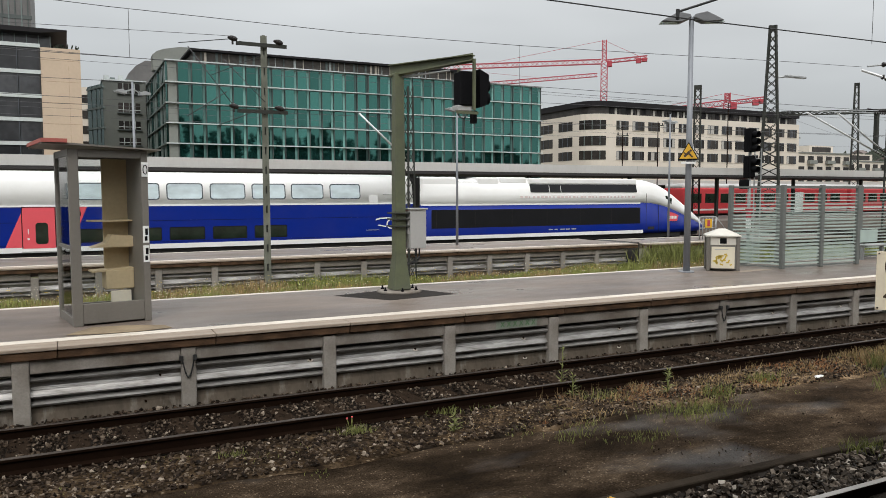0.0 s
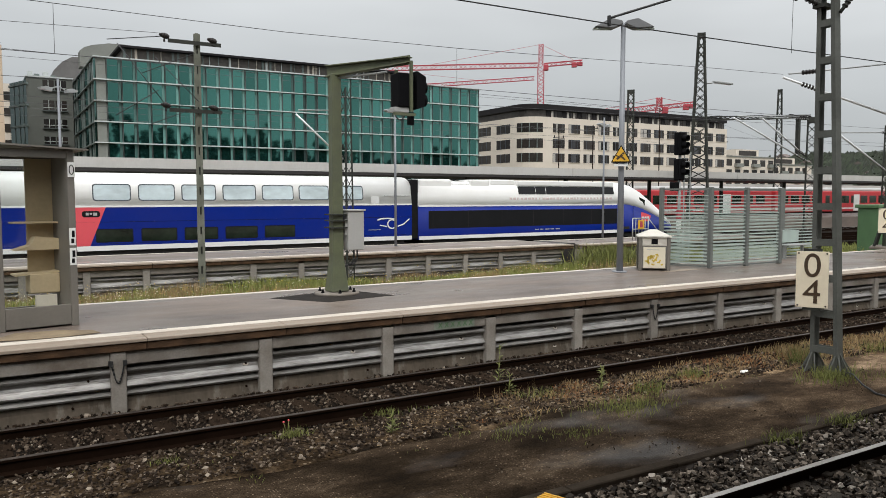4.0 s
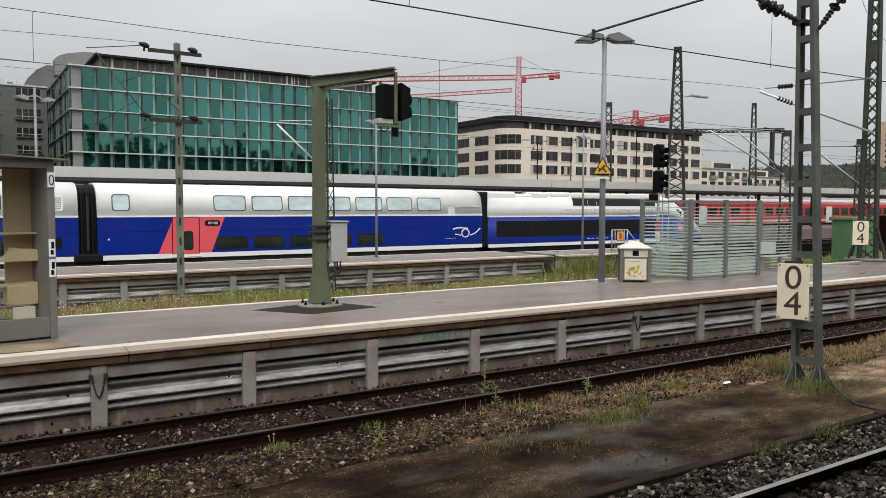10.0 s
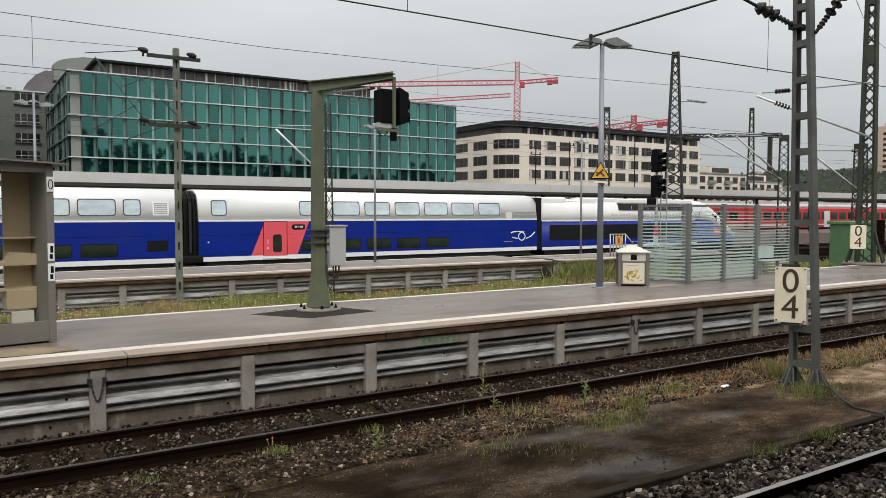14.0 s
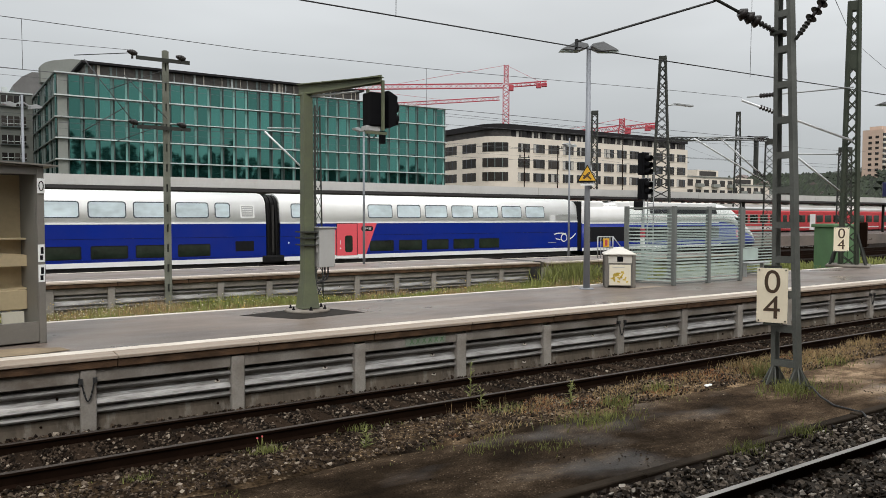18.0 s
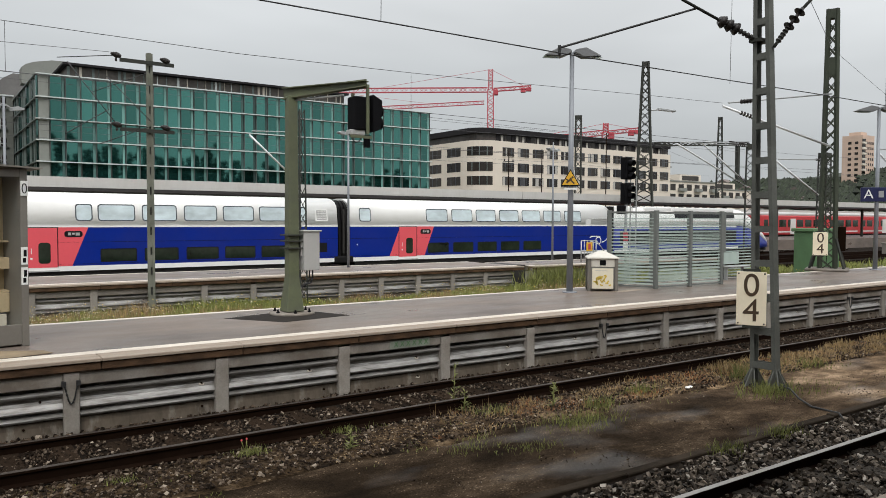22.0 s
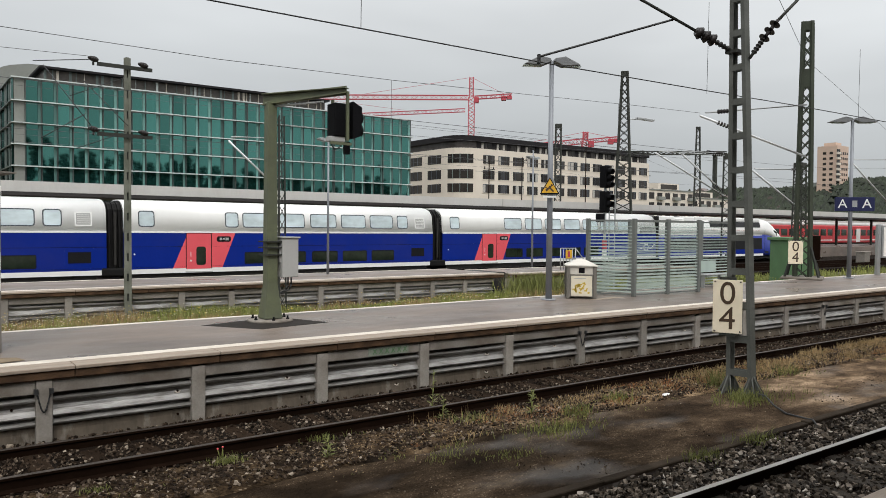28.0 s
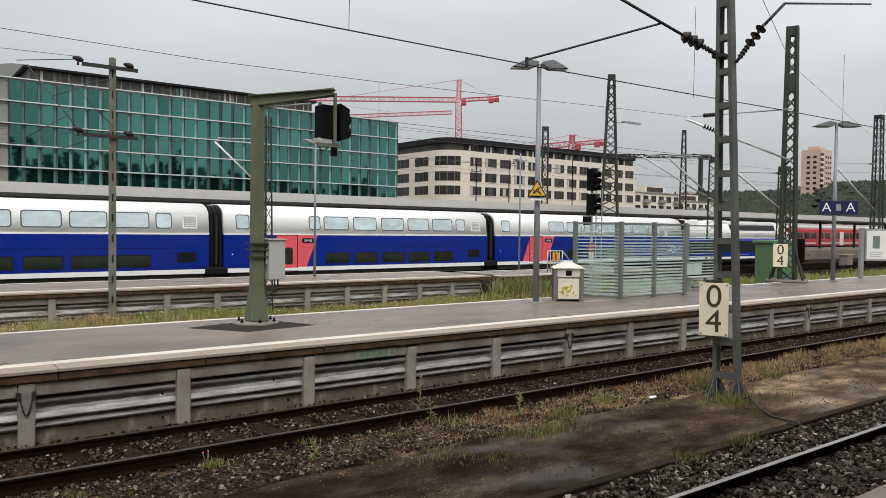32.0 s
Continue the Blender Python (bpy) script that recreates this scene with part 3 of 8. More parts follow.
def beam(bm, a, b, w, h=None, w2=None):
    """A straight square bar from a to b."""
    h, d = h or w, None
    _, u, n = axes(a, b)
    k = (w2 or w) / w
    ring = []
    for p, s in ((Vector(a), 1.0), (Vector(b), k)):
        ring.append([bm.verts.new(p + u * (i * w * s / 2) + n * (j * h * s / 2)) for i, j in ((-1, -1), (1, -1), (1, 1), (-1, 1))])
    for i in range(4):
        bm.faces.new((ring[0][i], ring[0][(i + 1) % 4], ring[1][(i + 1) % 4], ring[1][i]))
    bm.faces.new(ring[0][::-1])
    bm.faces.new(ring[1])


def tube(bm, a, b, r, r2=None, seg=8, caps=True):
    _, u, n = axes(a, b)
    ring = []
    for p, s in ((Vector(a), r), (Vector(b), r if r2 is None else r2)):
        ring.append([bm.verts.new(p + (u * math.cos(6.2832 * i / seg) + n * math.sin(6.2832 * i / seg)) * s) for i in range(seg)])
    for i in range(seg):
        f = bm.faces.new((ring[0][i], ring[0][(i + 1) % seg], ring[1][(i + 1) % seg], ring[1][i]))
        f.smooth = True
    if caps:
        bm.faces.new(ring[0][::-1])
        bm.faces.new(ring[1])


def prism(bm, poly, x0, x1, axis="x"):
    """A closed outline of (a, b) pairs, drawn out along one axis."""
    def at(s, a, b):
        return {"x": (s, a, b), "y": (a, s, b), "z": (a, b, s)}[axis]
    r0 = [bm.verts.new(at(x0, a, b)) for a, b in poly]
    r1 = [bm.verts.new(at(x1, a, b)) for a, b in poly]
    n = len(poly)
    for i in range(n):
        bm.faces.new((r0[i], r0[(i + 1) % n], r1[(i + 1) % n], r1[i]))
    bm.faces.new(r0[::-1])
    bm.faces.new(r1)


def strip(bm, pts, x0, x1):
    """An open sheet along x: pts are (y, z) pairs."""
    r0 = [bm.verts.new((x0, a, b)) for a, b in pts]
    r1 = [bm.verts.new((x1, a, b)) for a, b in pts]
    for i in range(len(pts) - 1):
        bm.faces.new((r0[i], r0[i + 1], r1[i + 1], r1[i]))


def mesh(name, bm, material, fix=True):
    if fix:
        bmesh.ops.recalc_face_normals(bm, faces=bm.faces)
    me = bpy.data.meshes.new(name)
    bm.to_mesh(me)
    bm.free()
    me.materials.append(M[material])
    return me


def part(name, bm, material, parent, label="", fix=True):
    ob = new(name, bm if isinstance(bm, bpy.types.Mesh) else mesh(name, bm, material, fix))
    ob.parent = parent
    if label:
        ob["label"] = label
    return ob


def thing(name, x, y, z, label, category, group="", rz=0.0):
    ob = new(name)
    ob.empty_display_size = 0.2
    ob.matrix_world = pose(x, y, z, 0, 0, rz)
    return tagged(ob, label, category, group)


def setting(name, bm, material, label="", fix=True):
    return tagged(new(name, mesh(name, bm, material, fix)), label, name.split("_")[0], "", "structure")


def boxes(*rows):
    bm = bmesh.new()
    for r in rows:
        box(bm, *r)
    return bm


def bevel(bm, w, seg=1):
    bmesh.ops.bevel(bm, geom=list(bm.edges), offset=w, segments=seg, affect="EDGES", profile=0.5)
    return bm


def words(text, size, material, parent, m, name="lettering", bold=0.0):
    c = bpy.data.curves.new(name, "FONT")
    c.body, c.size, c.extrude, c.align_x, c.align_y = text, size, 0.002, "CENTER", "CENTER"
    c.offset = bold * size
    o = bpy.data.objects.new(name, c)
    me = bpy.data.meshes.new_from_object(o)
    bpy.data.objects.remove(o)
    me.materials.append(M[material])
    ob = new(name, me)
    ob.parent = parent
    ob.matrix_local = m
    return ob


# ---- ground, tracks and platforms ----
ZP = 0.85          # height of the platforms above the rails
LIP, BACK = 10.95, 15.05
X0, X1 = -14.0, 78.0

setting("ground", boxes((-900, 1500, -600, 1500, -1.2, -0.45)), "soil", "weedy railway ground reaching to the horizon")
setting("ballast_near", boxes((X0, X1, 8.1, 11.6, -0.45, -0.19)), "ballast_bed", "dark gravel bed under the siding track")
setting("ballast_own", boxes((X0, X1, 2.38, 5.58, -0.45, -0.15)), "ballast_bed", "coarse dark gravel bed under the nearest track")
bm = bmesh.new()
grid = []
for i in range(185):
    x = X0 + i * 0.5
    row = []
    for j in range(16):
        y = 5.72 + j * 0.165
        z = -0.145 + 0.022 * noise.noise(Vector((x * 0.55, y * 0.9, 1.3))) + 0.008 * noise.noise(Vector((x * 2.3, y * 2.6, 4.0))) - (0.05 if j == 15 else 0)
        row.append(bm.verts.new((x, y, z)))
    grid.append(row)
for p, q in zip(grid, grid[1:]):
    for j in range(15):
        bm.faces.new((p[j], q[j], q[j + 1], p[j + 1])).smooth = True
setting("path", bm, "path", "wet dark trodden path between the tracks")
bm = bmesh.new()
grid = []
for i in range(230):
    x = X0 + i * 0.4
    edge = 7.78 + 0.22 * noise.noise(Vector((x * 0.6, 0.3, 7.0))) + 0.12 * noise.noise(Vector((x * 1.9, 0.3, 7.0)))
    row = []
    for j in range(8):
        y = edge + j * (8.98 - edge) / 7
        z = (-0.15 if j in (0, 7) else -0.128) + 0.02 * noise.noise(Vector((x * 2.1, y * 2.4, 9.0)))
        row.append(bm.verts.new((x, y, z)))
    grid.append(row)
for p, q in zip(grid, grid[1:]):
    for j in range(7):
        bm.faces.new((p[j], q[j], q[j + 1], p[j + 1])).smooth = True
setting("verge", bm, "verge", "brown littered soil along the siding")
for k in range(44):
    x = -10 + k * 1.5
    kb = setting("path_kerb", bevel(boxes((x + 0.006, x + 1.494, 5.58, 5.72, -0.45, -0.105 + 0.012 * math.sin(k * 5.1))), 0.012), "kerb", "worn concrete edging stone beside gravel")
    kb["category"] = "kerb"

RAIL = ((-0.075, -0.17), (0.075, -0.17), (0.075, -0.155), (0.012, -0.135), (0.012, -0.045), (0.036, -0.03), (0.036, -0.004),
        (-0.036, -0.004), (-0.036, -0.03), (-0.012, -0.045), (-0.012, -0.135), (-0.075, -0.155))


def rail(y, z, side, top, label):
    bm = bmesh.new()
    prism(bm, [(y + a, z + b) for a, b in RAIL], X0, X1)
    r = setting("rail", bm, side, label)
    r["category"] = "rail"
    bm = bmesh.new()
    prism(bm, [(y - 0.033, z - 0.004), (y + 0.033, z - 0.004), (y + 0.026, z + 0.002), (y - 0.026, z + 0.002)], X0, X1)
    part("rail_head", bm, top, r)
    return r


rail(9.1, 0.03, "rail_rust", "rail_top_dull", "rusty rail of a little used siding")
rail(10.6, -0.06, "rail_rust", "rail_top_dull", "rusty rail of a little used siding beside the platform wall")
rail(4.62, 0.0, "rail_rust", "rail_top", "steel rail with a polished running surface")
rail(3.12, 0.0, "rail_rust", "rail_top", "steel rail with a polished running surface")

sl = mesh("sleeper", bevel(boxes((-0.13, 0.13, -1.3, 1.3, -0.13, 0.0)), 0.015), "sleeper")
sl_grey = mesh("sleeper", bevel(boxes((-0.13, 0.13, -1.3, 1.3, -0.13, 0.0)), 0.015), "sleeper_grey")
for k in range(90):
    for y, z, nm in ((3.87, -0.122, "grey weathered sleeper under the nearest track"), (9.85, -0.186, "dark timber sleeper sunk in gravel")):
        s = new("sleeper", sl_grey if y < 5 else sl)
        s.matrix_world = pose(-8 + k * 0.63 + random.uniform(-0.03, 0.03), y + random.uniform(-0.03, 0.03), z + (0.022 if y > 9 else 0.0) + random.uniform(-0.012, 0.006), -1.5 if y > 9 else 0, 0, random.uniform(-1, 1))
        tagged(s, nm, "sleeper", "sleepers of the tracks", "structure")


def stones(name, y0, y1, z, n, x0, x1, smin, smax, label, seed, keep=None, density=1.6, material="stone"):
    """Loose angular gravel, thicker towards the viewer."""
    rnd, rng = random.Random(seed), np.random.default_rng(seed)
    spots = []
    for _ in range(n):
        x, y = x0 + (x1 - x0) * rnd.random() ** density, rnd.uniform(y0, y1)
        if not keep or keep(x, y, rnd):
            spots.append((x, y, z))
    spots = np.array(spots)
    n = len(spots)
    size = smin + (smax - smin) * rng.random(n) ** 1.6
    cube = np.array([(-1, -1, -1), (1, -1, -1), (1, 1, -1), (-1, 1, -1), (-1, -1, 1), (1, -1, 1), (1, 1, 1), (-1, 1, 1)], float)
    pts = cube[None] * rng.uniform(0.30, 0.95, (n, 8, 3)) * (rng.uniform((0.7, 0.55, 0.35), (1.25, 1.0, 0.75), (n, 3)) * size[:, None])[:, None]
    turn = rng.normal(size=(n, 4)) * (1.0, 0.5, 0.5, 1.6)
    w, a, b, c = (turn / np.linalg.norm(turn, axis=1, keepdims=True)).T
    rot = np.array([[1 - 2 * (b * b + c * c), 2 * (a * b - c * w), 2 * (a * c + b * w)], [2 * (a * b + c * w), 1 - 2 * (a * a + c * c), 2 * (b * c - a * w)],
                    [2 * (a * c - b * w), 2 * (b * c + a * w), 1 - 2 * (a * a + b * b)]]).transpose(2, 0, 1)
    pts = np.einsum("nij,nkj->nki", rot, pts) + spots[:, None]
    pts[:, :, 2] += (size * 0.12)[:, None]
    quads = np.array(((3, 2, 1, 0), (4, 5, 6, 7), (0, 1, 5, 4), (1, 2, 6, 5), (2, 3, 7, 6), (3, 0, 4, 7)))
    verts, faces = pts.reshape(-1, 3).tolist(), (quads[None] + 8 * np.arange(n)[:, None, None]).reshape(-1, 4).tolist()
    me = bpy.data.meshes.new(name)
    me.from_pydata(verts, [], faces)
    me.materials.append(M[material])
    return tagged(new(name, me), label, "gravel", "", "stuff")


def platform(name, x0, x1, lip, back0, back1, wall_y, step, first, label, line_y, zp=ZP, detail=True):
    """A station platform: slab, edge strip, painted line, and a retaining wall of posts, beams and ribbed sheets."""
    bm = bmesh.new()
    prism(bm, [(x0, lip + 0.5), (x1, lip + 0.5), (x1, back1), (x0, back0)], zp - 0.2, zp, "z")
    top = setting(name, bm, "asphalt", label)
    n = int((x1 - x0) / 2.0)
    w = (x1 - x0) / n
    edge = mesh("edge_slab", bevel(boxes((0.004, w - 0.004, 0, 0.5, -0.05, 0)), 0.008), "edge_slab")
    face = mesh("edge_beam", bevel(boxes((0.003, w - 0.003, 0.025, 0.5, -0.165, -0.052)), 0.012), "edge_dirty")
    for k in range(n):
        e = part("edge_slab", edge, "", top)
        e.location = (x0 + k * w, lip, zp + 0.002)
        e = part("edge_beam", face, "", top)
        e.location = (x0 + k * w, lip + random.uniform(-0.008, 0.008), zp + 0.001)
    part("painted_line", boxes((x0, x1, line_y, line_y + 0.24, zp + 0.001, zp + 0.006)), "white_line", top, "worn white safety line")
    bm = bmesh.new()
    prism(bm, [(x0, back0 - 0.16), (x1, back1 - 0.16), (x1, back1 + 0.01), (x0, back0 + 0.01)], zp - 0.25, zp + 0.005, "z")
    part("back_line", bm, "white_line", top, "white painted back edge")
    z1 = zp - 0.168
    post = mesh("wall_post", bevel(boxes((-0.1, 0.1, wall_y - 0.09, wall_y + 0.06, -0.45, z1)), 0.012), "wall_conc")
    beam_m = mesh("wall_beam", bevel(boxes((0.1, step - 0.1, wall_y - 0.06, wall_y + 0.06, z1 - 0.185, z1)), 0.008), "wall_conc")
    prof = [(wall_y + a, z1 - 0.20 + b) for a, b in ((0.07, 0.0), (0.05, -0.03), (-0.015, -0.05), (-0.045, -0.072), (-0.04, -0.092), (0.018, -0.122), (0.028, -0.17), (0.012, -0.22), (-0.022, -0.265),
                                                     (-0.045, -0.287), (-0.03, -0.305), (0.055, -0.325), (0.05, -0.345), (-0.015, -0.372), (-0.045, -0.395), (-0.035, -0.415), (0.012, -0.437))]
    foot = [(wall_y + a, z1 - 0.20 + b) for a, b in ((0.012, -0.437), (0.018, -0.52), (0.0, -0.62), (-0.04, -0.80))]
    bm = bmesh.new()
    strip(bm, prof, 0.1, step - 0.1)
    strip(bm, [(a + 0.02, b) for a, b in reversed(prof)], 0.1, step - 0.1)
    sheet = mesh("ribbed_sheet", bm, "corr")
    bm = bmesh.new()
    strip(bm, foot, 0.1, step - 0.1)
    strip(bm, [(a + 0.02, b) for a, b in reversed(foot)], 0.1, step - 0.1)
    low = mesh("foot_sheet", bm, "grime")
    bm = bmesh.new()
    tube(bm, (0, -0.012, 0), (0, 0.05, 0), 0.016, seg=8)
    bolt = mesh("bolt", bm, "rail_rust")
    bm = bmesh.new()
    prism(bm, [(0.07 * math.cos(k * 0.785) * (0.5 + 0.5 * abs(math.sin(k * 2.3))), 0.028 * math.sin(k * 0.785) * (0.6 + 0.4 * math.cos(k * 1.9)) - 0.012) for k in range(8)], -0.004, 0.004, "y")
    scrape = mesh("scrape", bm, "white_line")
    for k in range(int((x1 - first) / step)):
        for nm, me in (("wall_post", post), ("wall_beam", beam_m), ("ribbed_sheet", sheet), ("foot_sheet", low)):
            p = part(nm, me, "", top)
            p.location = (first + k * step, 0, 0)
            if nm == "wall_post":
                p.rotation_euler = (random.uniform(-0.006, 0.006), random.uniform(-0.008, 0.008), 0)
        for zb, yb in ((z1 - 0.375, 0.010), (z1 - 0.72, 0.002)):
            bx = first + k * step + step - random.uniform(0.22, 0.75)
            p = part("bolt", bolt, "", top)
            p.location = (bx, wall_y + yb, zb)
            if random.random() < 0.7:
                p = part("scrape", scrape, "", top)
                p.location = (bx, wall_y + yb - 0.004, zb)
    return top


def cable_loop(x, y):
    """A loop of black cable hung from two bolts on a wall post."""
    bm = bmesh.new()
    prev = None
    for k in range(11):
        f = k / 10
        q = (x - 0.09 + 0.16 * f, y, 0.52 - 0.26 * math.sin(math.pi * f))
        if prev:
            tube(bm, prev, q, 0.011, seg=6)
        prev = q
    for dx in (-0.1, 0.08):
        box(bm, x + dx - 0.025, x + dx + 0.025, y - 0.02, y + 0.05, 0.50, 0.57)
    part("cable_loop", bm, "cable", plat, "black cable loop on a wall post")


plat = platform("platform_1", -12, 76, LIP, 15.0, 15.6, 11.1, 2.06, 1.628 - 2.06 * 6, "wet asphalt platform with pale edge slabs", 11.34)
for k in (0, 5, 10):
    cable_loop(1.628 + 2.06 * k, 10.985)
platform("platform_2", -12, 20.6, 23.5, 27.5, 27.5, 23.68, 1.61, 1.0 - 1.62 * 8, "asphalt platform beyond the grass strip", 23.95)
platform("platform_2b", 21.4, 34.0, 23.7, 27.2, 27.2, 24.0, 1.62, 21.5, "short low platform end beside the tracks", 24.1, zp=0.8)
# solid dark block stands in for the shaded gap between the platform ends
setting("underpass_recess", boxes((20.62, 21.38, 24.35, 26.4, -0.45, 0.84)), "soffit_and_shade", "dark block painting the shade between the platform ends")
bm = bmesh.new()
prism(bm, [(-40, 39.1), (190, 46.1), (190, 52.5), (-40, 52.5)], -0.45, 0.85, "z")
setting("platform_3", bm, "asphalt", "asphalt platform under the canopy")
setting("platform_own", boxes((-14, 60, -6.0, 2.36, -0.45, 0.80)), "asphalt", "platform on which the viewer stands")
setting("platform_edge_own", bevel(boxes((-14, 60, 1.8, 2.39, 0.804, 0.854)), 0.008), "edge_slab", "pale concrete edge of the nearest platform")
# unseen roof and wall, added to keep sky light off the near ground
setting("own_canopy", boxes((-25, 70, -12.0, 1.6, 5.2, 5.5)), "soffit_and_shade", "unseen roof added to shade the nearest tracks")
setting("own_back_wall", boxes((-25, 70, -12.3, -12.0, -0.45, 5.5)), "concrete_b", "unseen wall added to block low sky behind the viewer")
setting("grass_strip", boxes((X0, 120, 15.8, 23.4, -0.45, -0.12)), "soil", "overgrown strip between platforms")
swing = Matrix.Translation((20, 38.2, 0)) @ Matrix.Rotation(radians(1.753), 4, "Z") @ Matrix.Translation((-20, -38.2, 0))
setting("ballast_train", boxes((-60, 200, 35.4, 40.6, -0.45, -0.2)), "ballast_bed", "gravel under the express train").matrix_world = swing
for y in (37.45, 38.95):
    rail(y, 0.0, "rail_rust", "rail_top", "rail under the express train").matrix_world = swing

# ---- canopy over the far platform ----
rear = thing("rear_canopy", 60, 68, 0.0, "far flat station canopy with a pale edge over dark platforms", "canopy")
part("fascia", boxes((-60, 150, -2.2, -2.0, 3.95, 4.5)), "canopy", rear)
part("roof", boxes((-60, 150, -2.0, 4, 3.9, 4.45)), "soffit_and_shade", rear)
# dark sheet added for the dim space under the roof; hides the building behind
part("back_wall", boxes((-60, 150, 4.0, 4.3, -0.45, 3.9)), "soffit_and_shade", rear, "dark sheet filling in the shade under the far canopy")
for k in range(14):
    part("post", boxes((-58 + k * 15, -57.8 + k * 15, 0, 0.2, -0.45, 3.9)), "dark_steel", rear)
cano = thing("platform_canopy", 60, 49, 0.85, "long flat pale platform canopy on dark posts", "canopy")
for k in range(11):
    a = -100 + k * 20
    bm = boxes((a + 0.02, a + 19.98, -3.0, -2.8, 3.62, 4.2))
    part("fascia", bm, "canopy", cano)
part("soffit", boxes((-100, 120, -3.2, 3, 3.42, 3.6)), "soffit_and_shade", cano, "dark canopy underside")
part("roof", boxes((-100, 120, -2.78, 3, 3.62, 4.05)), "canopy", cano)
pst = mesh("post", boxes((-0.12, 0.12, -0.12, 0.12, 0, 3.44)), "dark_steel")
for k in range(22):
    p = part("post", pst, "", cano)
    p.location = (-96 + k * 9.6, -1.2, 0)


# ---- the express train ----
TRACK_TURN = 1.753          # the express line swings slightly away, by an angle fitted to the camera's view


def track_y(x):
    """The middle of the express track."""
    return 38.2 + 0.0306 * (x - 20)


train = thing("high_speed_train", 16.9, track_y(16.9), 0, "white and royal blue double-deck high-speed train with coral doors, rolling slowly", "train")
SEC = ((1.45, 0.42), (1.45, 2.38), (1.31, 3.43), (1.1, 3.68), (0.7, 3.85), (0.25, 3.92))


def side_y(z):
    """Half width of the coach at a height."""
    for (a, za), (b, zb) in zip(SEC, SEC[1:]):
        if za <= z <= zb:
            return a + (b - a) * (z - za) / (zb - za)
    return SEC[-1][0]


def section(z0, z1, grow=0.0):
    """The closed outline of the coach between two heights."""
    zs = sorted({z0, z1, *[z for _, z in SEC if z0 < z < z1]})
    half = [(side_y(z) + grow, z) for z in zs]
    return [(-a, z) for a, z in half] + [(a, z) for a, z in reversed(half)]


def panel(x0, x1, z0, z1, proud, r=0.09, lean=0.0):
    """A rounded panel lying on the near coach side; lean shifts its top along the coach."""
    pts = []
    for cx, cz, a0 in ((x1 - r, z1 - r, 0), (x0 + r, z1 - r, 90), (x0 + r, z0 + r, 180), (x1 - r, z0 + r, 270)):
        for i in range(4):
            a = radians(a0 + i * 30)
            pts.append((cx + r * math.cos(a), cz + r * math.sin(a)))
    bm = bmesh.new()
    f, b = [], []
    for x, z in pts:
        s = lean * (z - z0)
        f.append(bm.verts.new((x + s, -side_y(z) - proud, z)))
        b.append(bm.verts.new((x + s, -side_y(z) + 0.03, z)))
    bm.faces.new(f)
    for i in range(len(pts)):
        j = (i + 1) % len(pts)
        bm.faces.new((f[i], f[j], b[j], b[i]))
    return bm


def slab(x0b, x1b, x0t, x1t, z0, z1, proud):
    """A slanting painted field on the coach side."""
    bm = bmesh.new()
    v = [bm.verts.new((x, -side_y(z) - proud, z)) for x, z in ((x0b, z0), (x1b, z0), (x1t, z1), (x0t, z1))]
    w = [bm.verts.new((p.co.x, -side_y(p.co.z) + 0.02, p.co.z)) for p in v]
    bm.faces.new(v)
    for i in range(4):
        bm.faces.new((v[i], v[(i + 1) % 4], w[(i + 1) % 4], w[i]))
    return bm


WHEELS = []


def bogie(x, parent_x):
    bg = part("bogie", boxes((-1.7, 1.7, -1.15, -0.95, 0.35, 0.62), (-1.7, 1.7, 0.95, 1.15, 0.35, 0.62), (-0.4, 0.4, -1.1, 1.1, 0.3, 0.6)), "tr_under", train, "dark running gear")
    bg.location = (x, 0, 0)
    for d in (-1.45, 1.45):
        bm = bmesh.new()
        for s in (-0.75, 0.75):
            tube(bm, (0, s - 0.065, 0), (0, s + 0.065, 0), 0.46, seg=24)
            tube(bm, (0, s - 0.11, 0), (0, s + 0.11, 0), 0.12, seg=10)
            for k in range(4):
                a = k * 1.5708
                box(bm, 0.25 * math.cos(a) - 0.03, 0.25 * math.cos(a) + 0.03, s - 0.08, s + 0.08, 0.25 * math.sin(a) - 0.03, 0.25 * math.sin(a) + 0.03)
        tube(bm, (0, -0.7, 0), (0, 0.7, 0), 0.08, seg=10)
        wh = part("wheelset", bm, "tr_under", bg)
        wh.location = (d, 0, 0.46)
        WHEELS.append((wh, d))


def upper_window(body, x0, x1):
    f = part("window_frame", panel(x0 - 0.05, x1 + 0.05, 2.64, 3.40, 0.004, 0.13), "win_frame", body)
    part("window_pane", panel(x0, x1, 2.69, 3.35, 0.010, 0.10), "win_up", body, "pale window with sky reflection painted into its colour")


